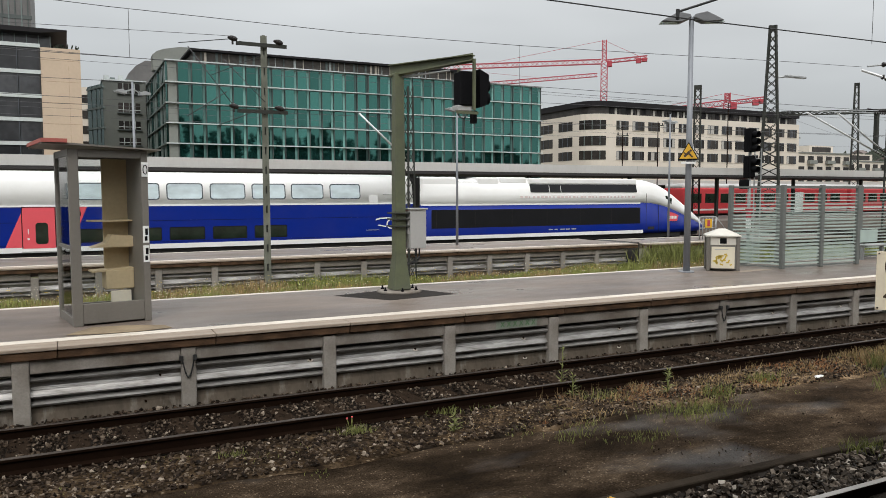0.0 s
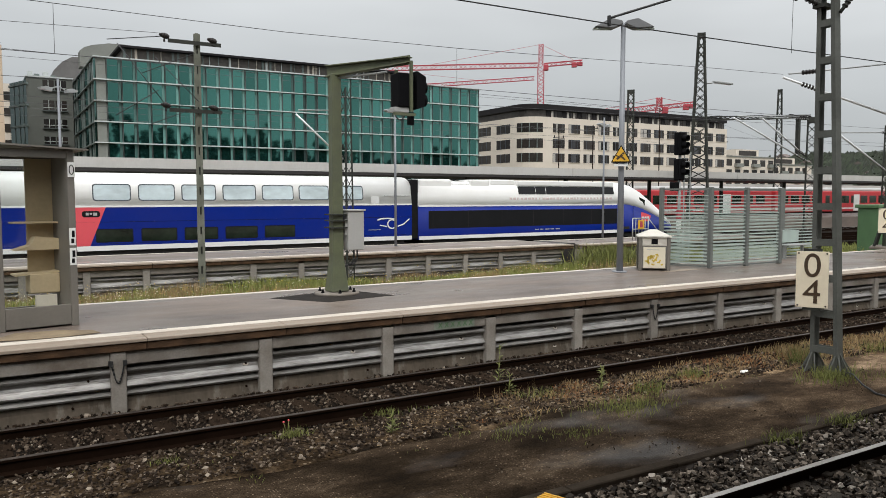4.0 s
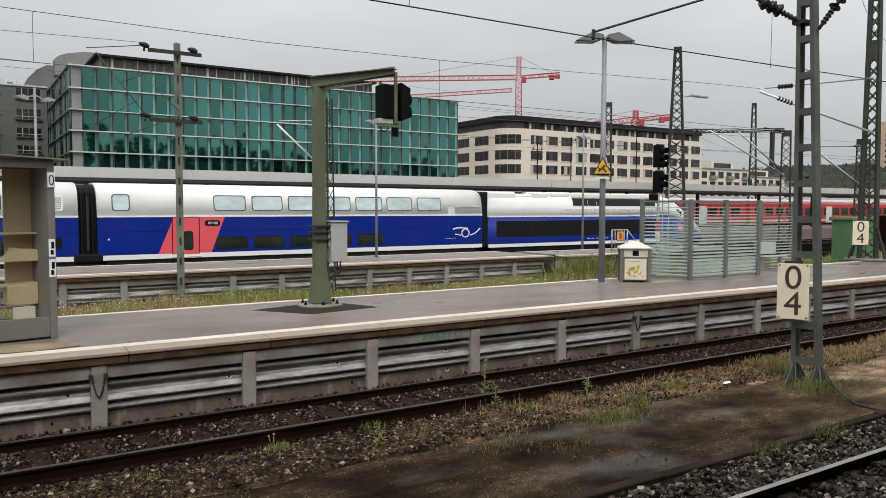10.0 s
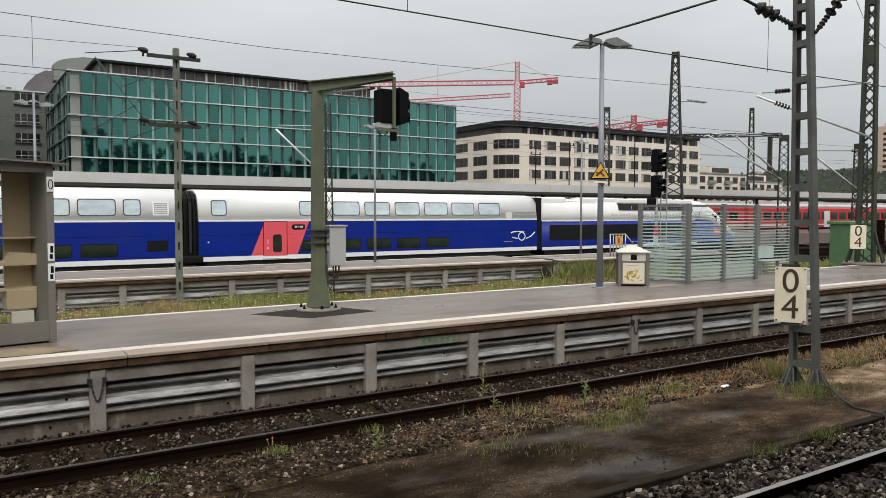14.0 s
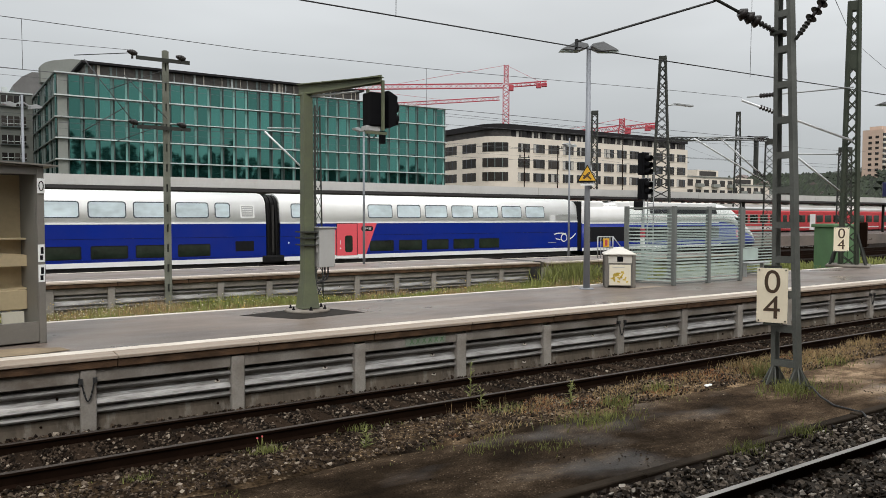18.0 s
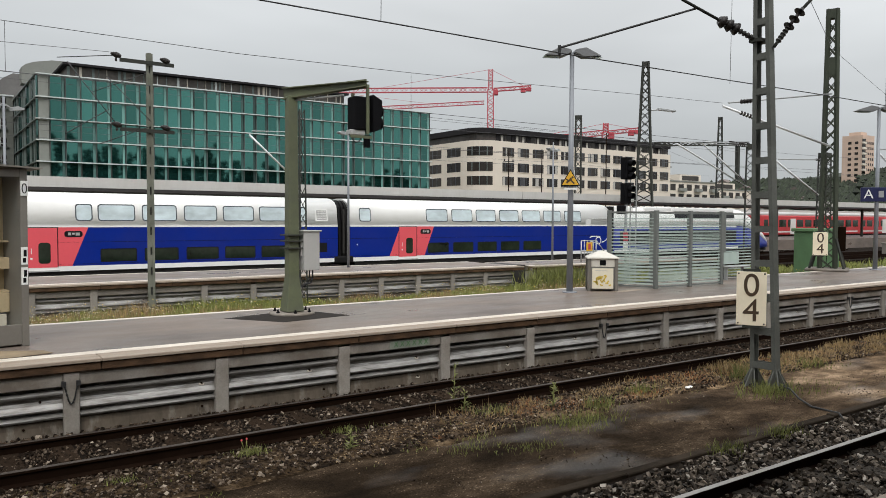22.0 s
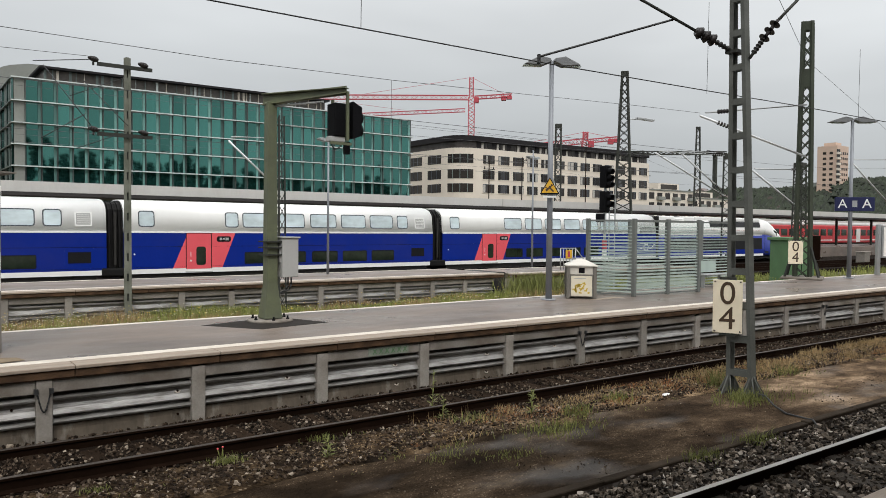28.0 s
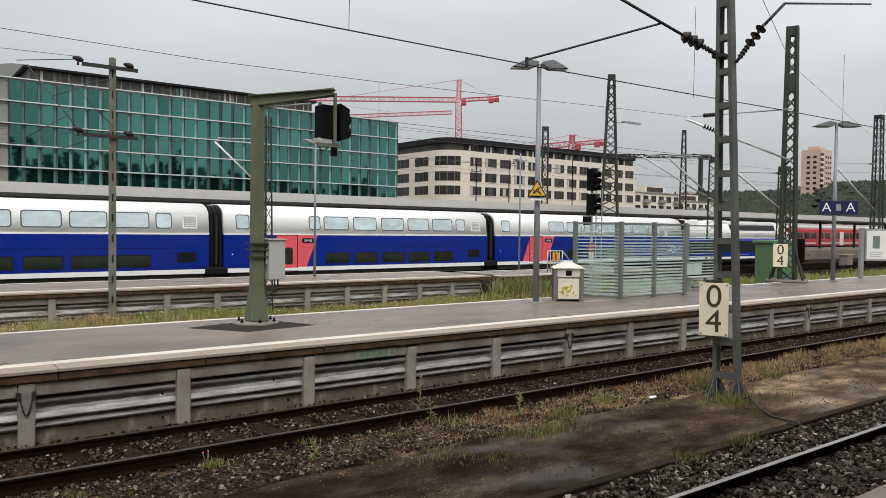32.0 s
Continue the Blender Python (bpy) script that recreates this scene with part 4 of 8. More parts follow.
def coach(x0, x1, ups, lows, door, grille=True, logo=False):
    """One double-deck trailer from x0 to x1 along the train."""
    bm = bmesh.new()
    prism(bm, section(0.66, 2.38), x0, x1)
    body = part("coach_body", bm, "tr_blue", train, "royal blue lower coach side")
    bm = bmesh.new()
    prism(bm, section(2.38, 3.92), x0, x1)
    bmesh.ops.recalc_face_normals(bm, faces=bm.faces)
    for f in bm.faces:
        f.smooth = abs(f.normal.x) < 0.5 and f.normal.z > -0.5
    part("upper_body", bm, "tr_white", body, "white upper deck and roof")
    bm = bmesh.new()
    prism(bm, section(0.44, 0.66, 0.004), x0, x1)
    part("white_skirt", bm, "tr_white", body, "white stripe along the sill")
    part("underframe", boxes((x0 + 0.4, x1 - 0.4, -1.3, 1.3, 0.16, 0.44)), "tr_under", body, "dark underframe")
    part("belt_line", boxes((x0, x1, -1.462, -1.44, 2.36, 2.43)), "tr_white", body)
    bm = boxes((x0, x1, -1.456, -1.44, 1.70, 1.715), (x0, x1, -1.456, -1.44, 0.74, 0.75))
    part("side_seam", bm, "tr_black", body)
    for a, b in ups:
        upper_window(body, a, b)
    for a, b in lows:
        part("lower_frame", panel(a - 0.04, b + 0.04, 0.80, 1.40, 0.003, 0.07), "tr_black", body)
        part("lower_pane", panel(a, b, 0.84, 1.36, 0.008, 0.06), "win_low", body, "dark tinted lower window")
    for k in range(int((x1 - x0) / 4.5)):
        a = x0 + 1.6 + k * 4.5
        part("roof_joint", boxes((a, a + 0.02, -1.05, 1.05, 3.70, 3.705)), "tr_grey", body)
    if door is not None:
        d = door
        part("door_field", slab(d, d + 2.45, d + 0.72, d + 3.12, 0.664, 2.36, 0.006), "tr_pink", body, "slanting coral field round the door")
        leaf = part("door", panel(d + 0.66, d + 1.86, 0.62, 2.34, 0.012, 0.03), "tr_pink", body, "coral entrance door")
        part("door_seal", boxes((d + 0.62, d + 0.65, -1.468, -1.44, 0.62, 2.36), (d + 1.87, d + 1.90, -1.468, -1.44, 0.62, 2.36), (d + 0.62, d + 1.9, -1.468, -1.44, 2.34, 2.37)), "tr_black", body)
        part("door_window", panel(d + 1.13, d + 1.60, 0.80, 1.70, 0.02, 0.12), "win_low", body, "dark door window")
        part("display", panel(d + 2.15, d + 2.88, 1.93, 2.2, 0.016, 0.1), "tr_black", body, "black destination display")
        part("display_text", boxes((d + 2.3, d + 2.42, -1.473, -1.45, 2.01, 2.13), (d + 2.46, d + 2.56, -1.473, -1.45, 2.04, 2.12), (d + 2.6, d + 2.76, -1.473, -1.45, 2.0, 2.13)), "tr_grey", body)
        words("1", 0.34, "white", body, pose(d + 0.86, -1.466, 1.32, 90, 0, 0), "class_number")
        part("class_mark", boxes((d + 0.82, d + 0.9, -1.467, -1.45, 0.98, 1.06)), "white", body)
        part("door_step", boxes((d + 0.6, d + 1.95, -1.52, -1.4, 0.44, 0.50)), "tr_grey", body)
    if grille:
        g = x1 - 1.25
        part("grille_frame", panel(g - 0.06, g + 0.66, 2.66, 3.30, 0.006, 0.05), "tr_white", body)
        part("grille", panel(g, g + 0.6, 2.72, 3.24, 0.012, 0.03), "tr_grey", body, "grey ventilation grille")
        for k in range(5):
            part("grille_bar", boxes((g + 0.04, g + 0.56, -side_y(2.8 + k * 0.09) - 0.022, -side_y(2.8 + k * 0.09), 2.79 + k * 0.09, 2.81 + k * 0.09)), "tr_white", body)
        part("lower_hatch", panel(g - 0.5, g + 0.75, 0.86, 1.66, 0.004, 0.03), "tr_blue", body)
        part("lower_grille", panel(g - 0.35, g + 0.6, 1.0, 1.5, 0.010, 0.02), "tr_black", body)
    if logo:
        # a flowing white emblem
        bm = bmesh.new()
        swash = [(-2.24, 1.56), (-2.0, 1.63), (-1.6, 1.645), (-1.15, 1.60)]
        for a, b in zip(swash, swash[1:]):
            beam(bm, (a[0], -1.462, a[1]), (b[0], -1.462, b[1]), 0.02, 0.07)
        prev = None
        for k in range(17):
            a = radians(40 + k * 22.5)
            q = (-1.34 + 0.27 * math.cos(a), -1.462, 1.33 + 0.24 * math.sin(a))
            if prev:
                beam(bm, prev, q, 0.02, 0.065)
            prev = q
        for a, b in (((-2.1, 1.28), (-1.66, 1.20)), ((-0.98, 1.20), (-0.60, 1.32)), ((-0.60, 1.32), (-0.24, 1.60))):
            beam(bm, (a[0], -1.462, a[1]), (b[0], -1.462, b[1]), 0.02, 0.06)
        part("emblem", bm, "white", body, "white flowing emblem").location.x = -0.2
        part("small_print", boxes((-2.98, -2.25, -1.462, -1.445, 1.02, 1.05)), "tr_grey", body)
        part("side_hatch", panel(-2.8, -2.3, 2.45, 2.85, 0.006, 0.04), "tr_silver", body)
        part("side_crease", boxes((-2.0, -0.4, -1.43, -1.38, 2.86, 2.88)), "tr_grey", body)
    for s, x in ((1, x0), (-1, x1)):
        bm = bmesh.new()
        prism(bm, section(0.5, 3.86, -0.06), x, x + s * 0.06)
        part("end_ring", bm, "tr_black", body)
    part("corner_lamp", panel(x0 + 0.42, x0 + 0.5, 1.33, 1.41, 0.01, 0.035), "white", body)
    return body


def bellows(x):
    """The rubber passage between two coaches."""
    bm = bmesh.new()
    prism(bm, section(0.55, 3.78, -0.24), x - 0.40, x + 0.40)
    ob = part("bellows", bm, "rubber", train, "black ribbed rubber gangway")
    for k in range(7):
        a = x - 0.385 + k * 0.11
        bm = bmesh.new()
        prism(bm, section(0.55, 3.80, -0.12 if k % 2 else -0.2), a + 0.012, a + 0.098)
        part("fold", bm, "rubber", ob)
    part("gangway_foot", bevel(boxes((x - 0.6, x + 0.6, -1.5, -1.2, 0.36, 0.75)), 0.08, 2), "rubber", ob)
    part("damper", boxes((x - 0.05, x + 0.05, -1.44, -1.36, 0.9, 3.3)), "tr_under", ob)
    bogie(x, x)


C2_UP = ((1.08, 1.73), (5.27, 5.88), (6.19, 7.70), (8.10, 9.60), (10.03, 11.55), (11.94, 13.45), (13.83, 15.32), (15.71, 16.38))
C2_LOW = ((6.26, 7.75), (8.17, 9.65), (10.1, 11.6), (12.0, 13.5), (13.9, 15.37))
C1_UP = ((-21.01, -20.34), (-16.45, -14.95), (-14.55, -13.03), (-12.64, -11.13), (-10.72, -9.17), (-8.77, -7.22), (-6.84, -5.28), (-4.85, -3.30))
C1_LOW = ((-16.38, -14.9), (-14.48, -12.98), (-12.57, -11.08), (-10.65, -9.13), (-8.7, -7.18))
JOINT, PITCH = -22.06, 18.63
coach(JOINT + 0.38, -0.28, C1_UP, C1_LOW, -19.10, grille=False, logo=True)
for k in range(4):
    o = JOINT - PITCH * (k + 1)
    coach(o + 0.38, o + PITCH - 0.38, [(o + p, o + q) for p, q in C2_UP], [(o + p, o + q) for p, q in C2_LOW], o + 2.61 if k < 3 else None)
    bellows(JOINT - PITCH * k)


def power_car():
    """The locomotive with its sloping nose; the cabin end points forward."""
    rings_low, rings_up = [], []
    xs = (0.15, 15.7, 16.6, 17.4, 18.3, 19.2, 20.1, 21.0, 21.8, 22.3, 22.5)
    tops = (3.78, 3.84, 3.79, 3.60, 3.20, 2.70, 2.18, 1.70, 1.27, 0.96, 0.78)
    half = (1.44, 1.44, 1.44, 1.43, 1.39, 1.30, 1.16, 0.95, 0.68, 0.42, 0.25)
    belt = (2.28, 2.33, 2.29, 2.17, 1.95, 1.66, 1.36, 1.08, 0.86, 0.74, 0.64)
    for x, t, h, bz in zip(xs, tops, half, belt):
        rings_low.append([(x, -h * 0.97, 0.40), (x, -h, 0.66), (x, -h, min(bz, t - 0.08)), (x, h, min(bz, t - 0.08)), (x, h, 0.66), (x, h * 0.97, 0.40)])
        b0 = min(bz, t - 0.08)
        d = t - b0
        rings_up.append([(x, -h, b0), (x, -h * 0.985, b0 + d * 0.38), (x, -h * 0.90, b0 + d * 0.68), (x, -h * 0.74, b0 + d * 0.92), (x, -h * 0.4, t - d * 0.02), (x, 0, t),
                         (x, h * 0.4, t - d * 0.02), (x, h * 0.74, b0 + d * 0.92), (x, h * 0.90, b0 + d * 0.68), (x, h * 0.985, b0 + d * 0.38), (x, h, b0)])

    def loft(rings):
        bm = bmesh.new()
        vs = [[bm.verts.new(p) for p in r] for r in rings]
        for r, s in zip(vs, vs[1:]):
            for i in range(len(r)):
                j = (i + 1) % len(r)
                f = bm.faces.new((r[i], r[j], s[j], s[i]))
                f.smooth = j != 0
        bm.faces.new(vs[0][::-1])
        bm.faces.new(vs[-1])
        return bm
    body = part("power_car_body", loft(rings_low), "tr_blue", train, "royal blue locomotive body")
    part("upper_body", loft(rings_up), "tr_white", body, "white locomotive roof and nose")
    part("sill_stripe", boxes((0.2, 15.95, -1.452, -1.43, 0.40, 0.60)), "tr_white", body)
    part("underframe", boxes((0.6, 19.4, -1.2, 1.2, 0.12, 0.41)), "tr_under", body)
    part("nose_apron", bevel(boxes((19.2, 21.6, -0.75, 0.75, 0.12, 0.42)), 0.1), "tr_black", body)
    part("black_field", panel(0.82, 15.7, 1.02, 2.02, 0.004, 0.03), "tr_black", body, "long black side panel")
    for k in range(6):
        part("panel_joint", boxes((1.1 + k * 2.45, 1.12 + k * 2.45, -1.458, -1.44, 1.05, 1.99)), "tr_under", body)
    part("belt_line", boxes((0.2, 15.7, -1.448, -1.43, 2.25, 2.33)), "tr_white", body)
    part("cab_door_seam", boxes((16.2, 16.22, -1.447, -1.43, 0.5, 2.9), (17.25, 17.27, -1.445, -1.40, 0.5, 2.2)), "tr_under", body)
    part("cab_step", boxes((16.35, 16.9, -1.449, -1.43, 0.62, 0.8)), "tr_under", body)
    # the long dark intake band along the cant of the roof
    for x0, x1 in ((7.33, 8.65), (8.72, 9.48), (9.55, 15.42)):
        bm = bmesh.new()
        prism(bm, [(-1.43, 2.98), (-1.36, 2.98), (-1.22, 3.42), (-1.31, 3.44)], x0, x1)
        part("roof_vent", bm, "tr_black", body, "black roof ventilation band")
    part("roof_fairing", bevel(boxes((7.28, 15.5, -1.30, 1.30, 3.46, 3.80)), 0.07, 2), "tr_white", body)
    part("roof_cover", bevel(boxes((0.3, 2.55, -1.22, 1.22, 3.30, 3.82)), 0.12, 2), "tr_white", body)
    part("roof_cover", bevel(boxes((3.85, 5.28, -1.22, 1.22, 3.30, 3.82)), 0.10, 2), "tr_white", body)
    part("roof_cover", bevel(boxes((5.34, 7.2, -1.24, 1.24, 3.30, 3.44)), 0.04), "tr_white", body)
    part("roof_cover", bevel(boxes((5.34, 7.2, -1.18, 1.18, 3.50, 3.84)), 0.08, 2), "tr_white", body)
    part("roof_well", boxes((2.55, 3.85, -1.15, 1.15, 3.3, 3.56)), "tr_black", body, "dark roof well")
    pan = bmesh.new()
    for s in (-0.7, 0.7):
        beam(pan, (2.65, s, 3.62), (3.75, s * 0.7, 3.86), 0.05)
        beam(pan, (2.75, s, 3.84), (3.75, s * 0.7, 3.62), 0.05)
    box(pan, 2.85, 3.65, -0.9, 0.9, 3.80, 3.84)
    part("folded_pantograph", pan, "tr_black", body, "folded dark pantograph")
    for k in range(30):
        part("small_print", boxes((6.6 + k * 0.29, 6.6 + k * 0.29 + random.uniform(0.08, 0.24), -1.447, -1.42, 2.64, 2.76)), "print_pink", body)
    for k in range(5):
        part("lower_print", boxes((8.6 + k * 0.42, 8.8 + k * 0.42 + random.uniform(0, 0.15), -1.448, -1.43, 0.76, 0.82)), "tr_grey", body)
    bm = bmesh.new()
    prism(bm, [(17.9, 2.30), (18.45, 2.20), (18.47, 2.58), (17.95, 2.76)], -1.37, -1.2, "y")
    part("cab_window", bm, "win_low", body, "dark cab side window")
    bm = bmesh.new()
    prism(bm, [(18.0, 1.12), (18.95, 1.12), (19.05, 1.5), (18.55, 1.66), (18.0, 1.78)], -1.40, -1.15, "y")
    part("red_badge", bm, "tr_pink", body, "red badge with white bars")
    for x in (18.15, 18.42, 18.68):
        part("badge_bar", boxes((x, x + 0.19, -1.415, -1.2, 1.26, 1.44)), "white", body)
    bm = bmesh.new()
    prism(bm, [(17.95, 3.24), (18.05, 3.35), (19.45, 2.60), (19.35, 2.48)], -0.72, 0.72, "y")
    part("windscreen", bm, "win_low", body)
    part("car_joint", boxes((-0.28, 0.16, -1.38, 1.38, 0.5, 3.78)), "rubber", body, "black joint between locomotive and coach")
    bogie(3.6, 3.6)
    bogie(16.6, 16.6)
    bogie(-3.2, -3.2)


power_car()


# ---- buildings behind the station ----
def facade_building_green():
    """The long office block with a green glass curtain wall."""
    b = thing("glass_office_building", 12.2, 103, -0.45, "long office block with green glass curtain wall and dark set-back roof", "building")
    L, D, H = 57.0, 44.0, 20.65
    part("core", boxes((0.5, L - 0.5, 0.5, D, 0, H - 0.1)), "grey_green", b)
    floors = (0.0, 3.9, 7.55, 10.1, 12.7, 15.25, 17.9, H)
    n, first = 32, 1.25
    w = (L - first) / n
    for fl in range(1, 7):
        z0, z1 = floors[fl], floors[fl + 1]
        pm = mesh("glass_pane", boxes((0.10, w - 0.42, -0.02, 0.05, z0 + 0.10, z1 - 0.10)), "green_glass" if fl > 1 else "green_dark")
        for k in range(n):
            p = part("glass_pane", pm, "", b)
            p.location = (first + k * w, random.uniform(-0.03, 0.03), 0)
            p.rotation_euler = (random.uniform(-0.004, 0.004), 0, random.uniform(-0.012, 0.012))
    cm = mesh("inner_column", boxes((w - 0.40, w - 0.10, -0.03, 0.06, 3.9, H)), "mullion_pale")
    for k in range(n):
        p = part("inner_column", cm, "", b)
        p.location = (first + k * w, 0, 0)
    for fl in range(1, 8):
        part("floor_band", boxes((-0.3, L + 0.2, -0.5, 0.1, floors[fl] - 0.07, floors[fl] + 0.07)), "mullion", b)
    fin = mesh("facade_fin", boxes((-0.035, 0.035, -0.16, 0.05, 3.9, H)), "grey_green")
    for k in range(n + 1):
        p = part("facade_fin", fin, "", b)
        p.location = (first + k * w, 0, 0)
    for fl in range(1, 7):
        part("corner_pier", boxes((0.05, 1.15, -0.10, 0.45, floors[fl] + 0.1, floors[fl + 1] - 0.1)), "concrete_b", b, "bare concrete corner pier")
    # the short side, seen at a slant
    for fl in range(1, 8):
        part("side_band", boxes((-0.3, 0.1, 0.1, D, floors[fl] - 0.08, floors[fl] + 0.08)), "fin", b)
    sp = mesh("side_pane", boxes((-0.05, 0.02, 0.12, 2.9, 3.9, H)), "green_dark")
    gp = mesh("side_pane", boxes((-0.05, 0.02, 0.12, 2.9, 3.9, H)), "green_glass")
    sf = mesh("side_fin", boxes((-0.16, 0.0, -0.05, 0.05, 3.9, H)), "fin")
    df = mesh("side_fin", boxes((-0.2, 0.0, -0.10, 0.10, 3.9, H)), "green_dark")
    for k in range(14):
        p = part("side_pane", gp if k in (4, 9, 12, 13) else sp, "", b)
        p.location = (0, k * 3.1 + 0.3, 0)
        p = part("side_fin", sf if k % 3 else df, "", b)
        p.location = (0, k * 3.1 + 0.3, 0)
        p = part("side_fin", df if k % 2 else sf, "", b)
        p.location = (0, k * 3.1 + 1.1, 0)
    X0A, X1A = 3.6, 42.6
    part("attic", boxes((X0A, X1A, 2.4, D - 2, H, H + 1.72)), "attic_brown", b, "brown glazed set-back top storey")
    rnd = random.Random(6)
    x = X0A
    while x < X1A - 0.3:
        part("attic_post", boxes((x, x + rnd.choice((0.08, 0.12, 0.3)), 2.28, 2.4, H, H + 1.72)), rnd.choice(("fin", "mullion", "fin", "white_stone")), b)
        x += rnd.uniform(0.45, 1.5)
    part("roof", boxes((3.0, X1A + 0.3, 1.3, D, H + 1.74, H + 2.0)), "roof_dark", b, "thin dark flat roof edge")
    bm = bmesh.new()
    prism(bm, [(-0.15, H + 1.0), (5.8, H + 1.0), (5.8, H + 4.6), (3.6, H + 4.55), (1.4, H + 4.1), (0.4, H + 3.7), (-0.15, H + 3.2)], 15, 17.5, "y")
    part("plant_room", bm, "concrete_b", b, "rounded grey plant room")
    bm = bmesh.new()
    tube(bm, (X1A - 2.0, 6, H + 2.35), (X1A + 0.8, 6, H + 2.35), 0.33, seg=10)
    tube(bm, (X1A - 2.6, 6, H + 2.45), (X1A - 2.0, 6, H + 2.45), 0.5, seg=10)
    part("roof_fan", bm, "tr_grey", b, "grey roof fan")
    part("roof_box", boxes((X1A + 0.3, L - 0.5, 1.5, D, H, H + 0.25)), "fin", b)
    r = thing("rear_office_block", 11.0, 150, -0.45, "grey block with a rounded roof behind the glass offices", "building")
    bm = bmesh.new()
    prism(bm, [(0, 0), (6.5, 0), (6.5, 28.2), (3.0, 28.2), (1.4, 27.2), (0, 25.6)], 0, 14, "y")
    part("wall", bm, "tower_grey", r)


def stone_building():
    """The pale office block with a rounded corner and rows of windows."""
    b = thing("pale_stone_building", 104, 135, -0.45, "pale stone office block with dark attic and window rows", "building")
    L, D = 67.0, 40.0
    rows = ((4.5, 6.5), (7.9, 9.9), (11.25, 13.25), (14.4, 16.5), (17.95, 20.0))
    H = 21.4
    bm = bmesh.new()
    r = 5.0
    poly = [(-0.1 + r - r * math.sin(radians(a)), r - r * math.cos(radians(a))) for a in range(90, -1, -15)]
    poly = poly + [(L, 0), (L, D), (-0.1, D)]
    prism(bm, poly, 0, H, "z")
    part("wall", bm, "white_stone", b)
    bm = bmesh.new()
    prism(bm, [(x + (0.8 if x < 1 else 0), y + 0.9) for x, y in poly], H, H + 1.6, "z")
    part("attic", bm, "attic_glass", b, "dark glazed attic storey")
    bm = bmesh.new()
    prism(bm, poly, H + 1.6, H + 2.85, "z")
    part("roof", bm, "roof_dark", b, "dark flat roof band")
    xs = [7.07 + k * 4.63 for k in range(13)]
    for z0, z1 in rows:
        for x in xs:
            wv = part("window", boxes((x, x + 3.5, -0.02, 0.3, z0, z1)), "b_window", b)
            part("window_head", boxes((x, x + 3.5, -0.05, 0.1, z1 - 0.1, z1)), "win_frame", wv)
            for dx in (0.82, 2.6):
                part("mullion", boxes((x + dx, x + dx + 0.08, -0.06, 0.1, z0, z1 - 0.1)), "win_frame", wv)
            for c0, c1 in ((0.06, 0.78), (0.96, random.uniform(1.0, 2.4)), (2.72, random.choice((2.75, 3.2, 3.44)))):
                if random.random() < 0.55:
                    part("curtain", boxes((x + c0, x + c1, -0.035, 0.1, z0 + 0.06, z1 - 0.12)), random.choice(("dim_glass", "attic_glass", "curtain_pale")), wv)
            part("window_sill", boxes((x - 0.1, x + 3.6, -0.14, 0.05, z0 - 0.12, z0)), "white_stone", wv)
        bm = bmesh.new()
        arc = [[(-0.1 + r - q * math.sin(radians(a)), r - q * math.cos(radians(a))) for a in range(8, 84, 8)] for q in (r + 0.06, r - 0.15)]
        prism(bm, arc[0] + arc[1][::-1], z0, z1, "z")
        cw = part("corner_window", bm, "b_window", b, "curved corner window band")
        for a in (24, 44, 64):
            q = (-0.1 + r - (r + 0.09) * math.sin(radians(a)), r - (r + 0.09) * math.cos(radians(a)))
            part("mullion", boxes((q[0] - 0.06, q[0] + 0.06, q[1] - 0.06, q[1] + 0.06, z0, z1)), "fin", cw)
        for y in (6.6, 14.4, 21.4, 28.4):
            sw = part("side_window", boxes((-0.14, 0.2, y, y + 5.4, z0, z1)), "b_window", b)
            for dy in (1.7, 3.6):
                part("mullion", boxes((-0.2, 0.1, y + dy, y + dy + 0.15, z0, z1)), "win_frame", sw)
    for k in range(13):
        x = 5.9 + k * 4.63
        part("attic_pier", boxes((x - 0.1, x + 1.0, 0.75, 1.0, H, H + 1.6)), "roof_dark", b)
        for dx in (1.2, 3.1):
            aw = part("attic_window", boxes((x + dx, x + dx + 1.35, 0.82, 1.0, H + 0.1, H + 1.5)), "b_window", b)
            if (k + int(dx)) % 3:
                part("curtain", boxes((x + dx + 0.1, x + dx + 0.75, 0.79, 0.9, H + 0.15, H + 1.45)), "curtain_pale", aw)
    # lower neighbours towards the hills
    for x, y, w, h, nm in ((178, 150, 12, 19.5, "white_stone"), (192, 152, 24, 15.5, "white_stone"), (218, 160, 30, 14, "white_stone"), (252, 165, 30, 11, "concrete_b")):
        c = thing("white_house", x, y, -0.45, "white flat-roofed block of flats with dark windows", "house", "low houses beyond the station")
        part("wall", boxes((0, w, 0, 14, 0, h)), nm, c)
        part("roof", boxes((-0.3, w + 0.3, -0.3, 14, h, h + 0.35)), "concrete_b", c)
        part("penthouse", boxes((w * 0.35, w * 0.8, 2.5, 11, h + 0.35, h + 2.6)), nm, c)
        part("penthouse_window", boxes((w * 0.4, w * 0.75, 2.42, 2.6, h + 0.7, h + 2.2)), "b_window", c)
        for fz in range(1, 4):
            z = h - 3.1 * fz + 0.35
            for k in range(int(w / 4)):
                part("window", boxes((0.7 + k * 4, 3.2 + k * 4, -0.06, 0.2, z, z + 2.0)), "b_window", c)
                part("side_window", boxes((-0.06, 0.2, 1.0 + k * 2.1, 2.2 + k * 2.1, z, z + 2.0)), "b_window", c)
                if k % 2:
                    part("balcony", boxes((0.3 + k * 4, 3.6 + k * 4, -1.1, 0.0, z - 0.3, z + 0.75)), "concrete_b", c)


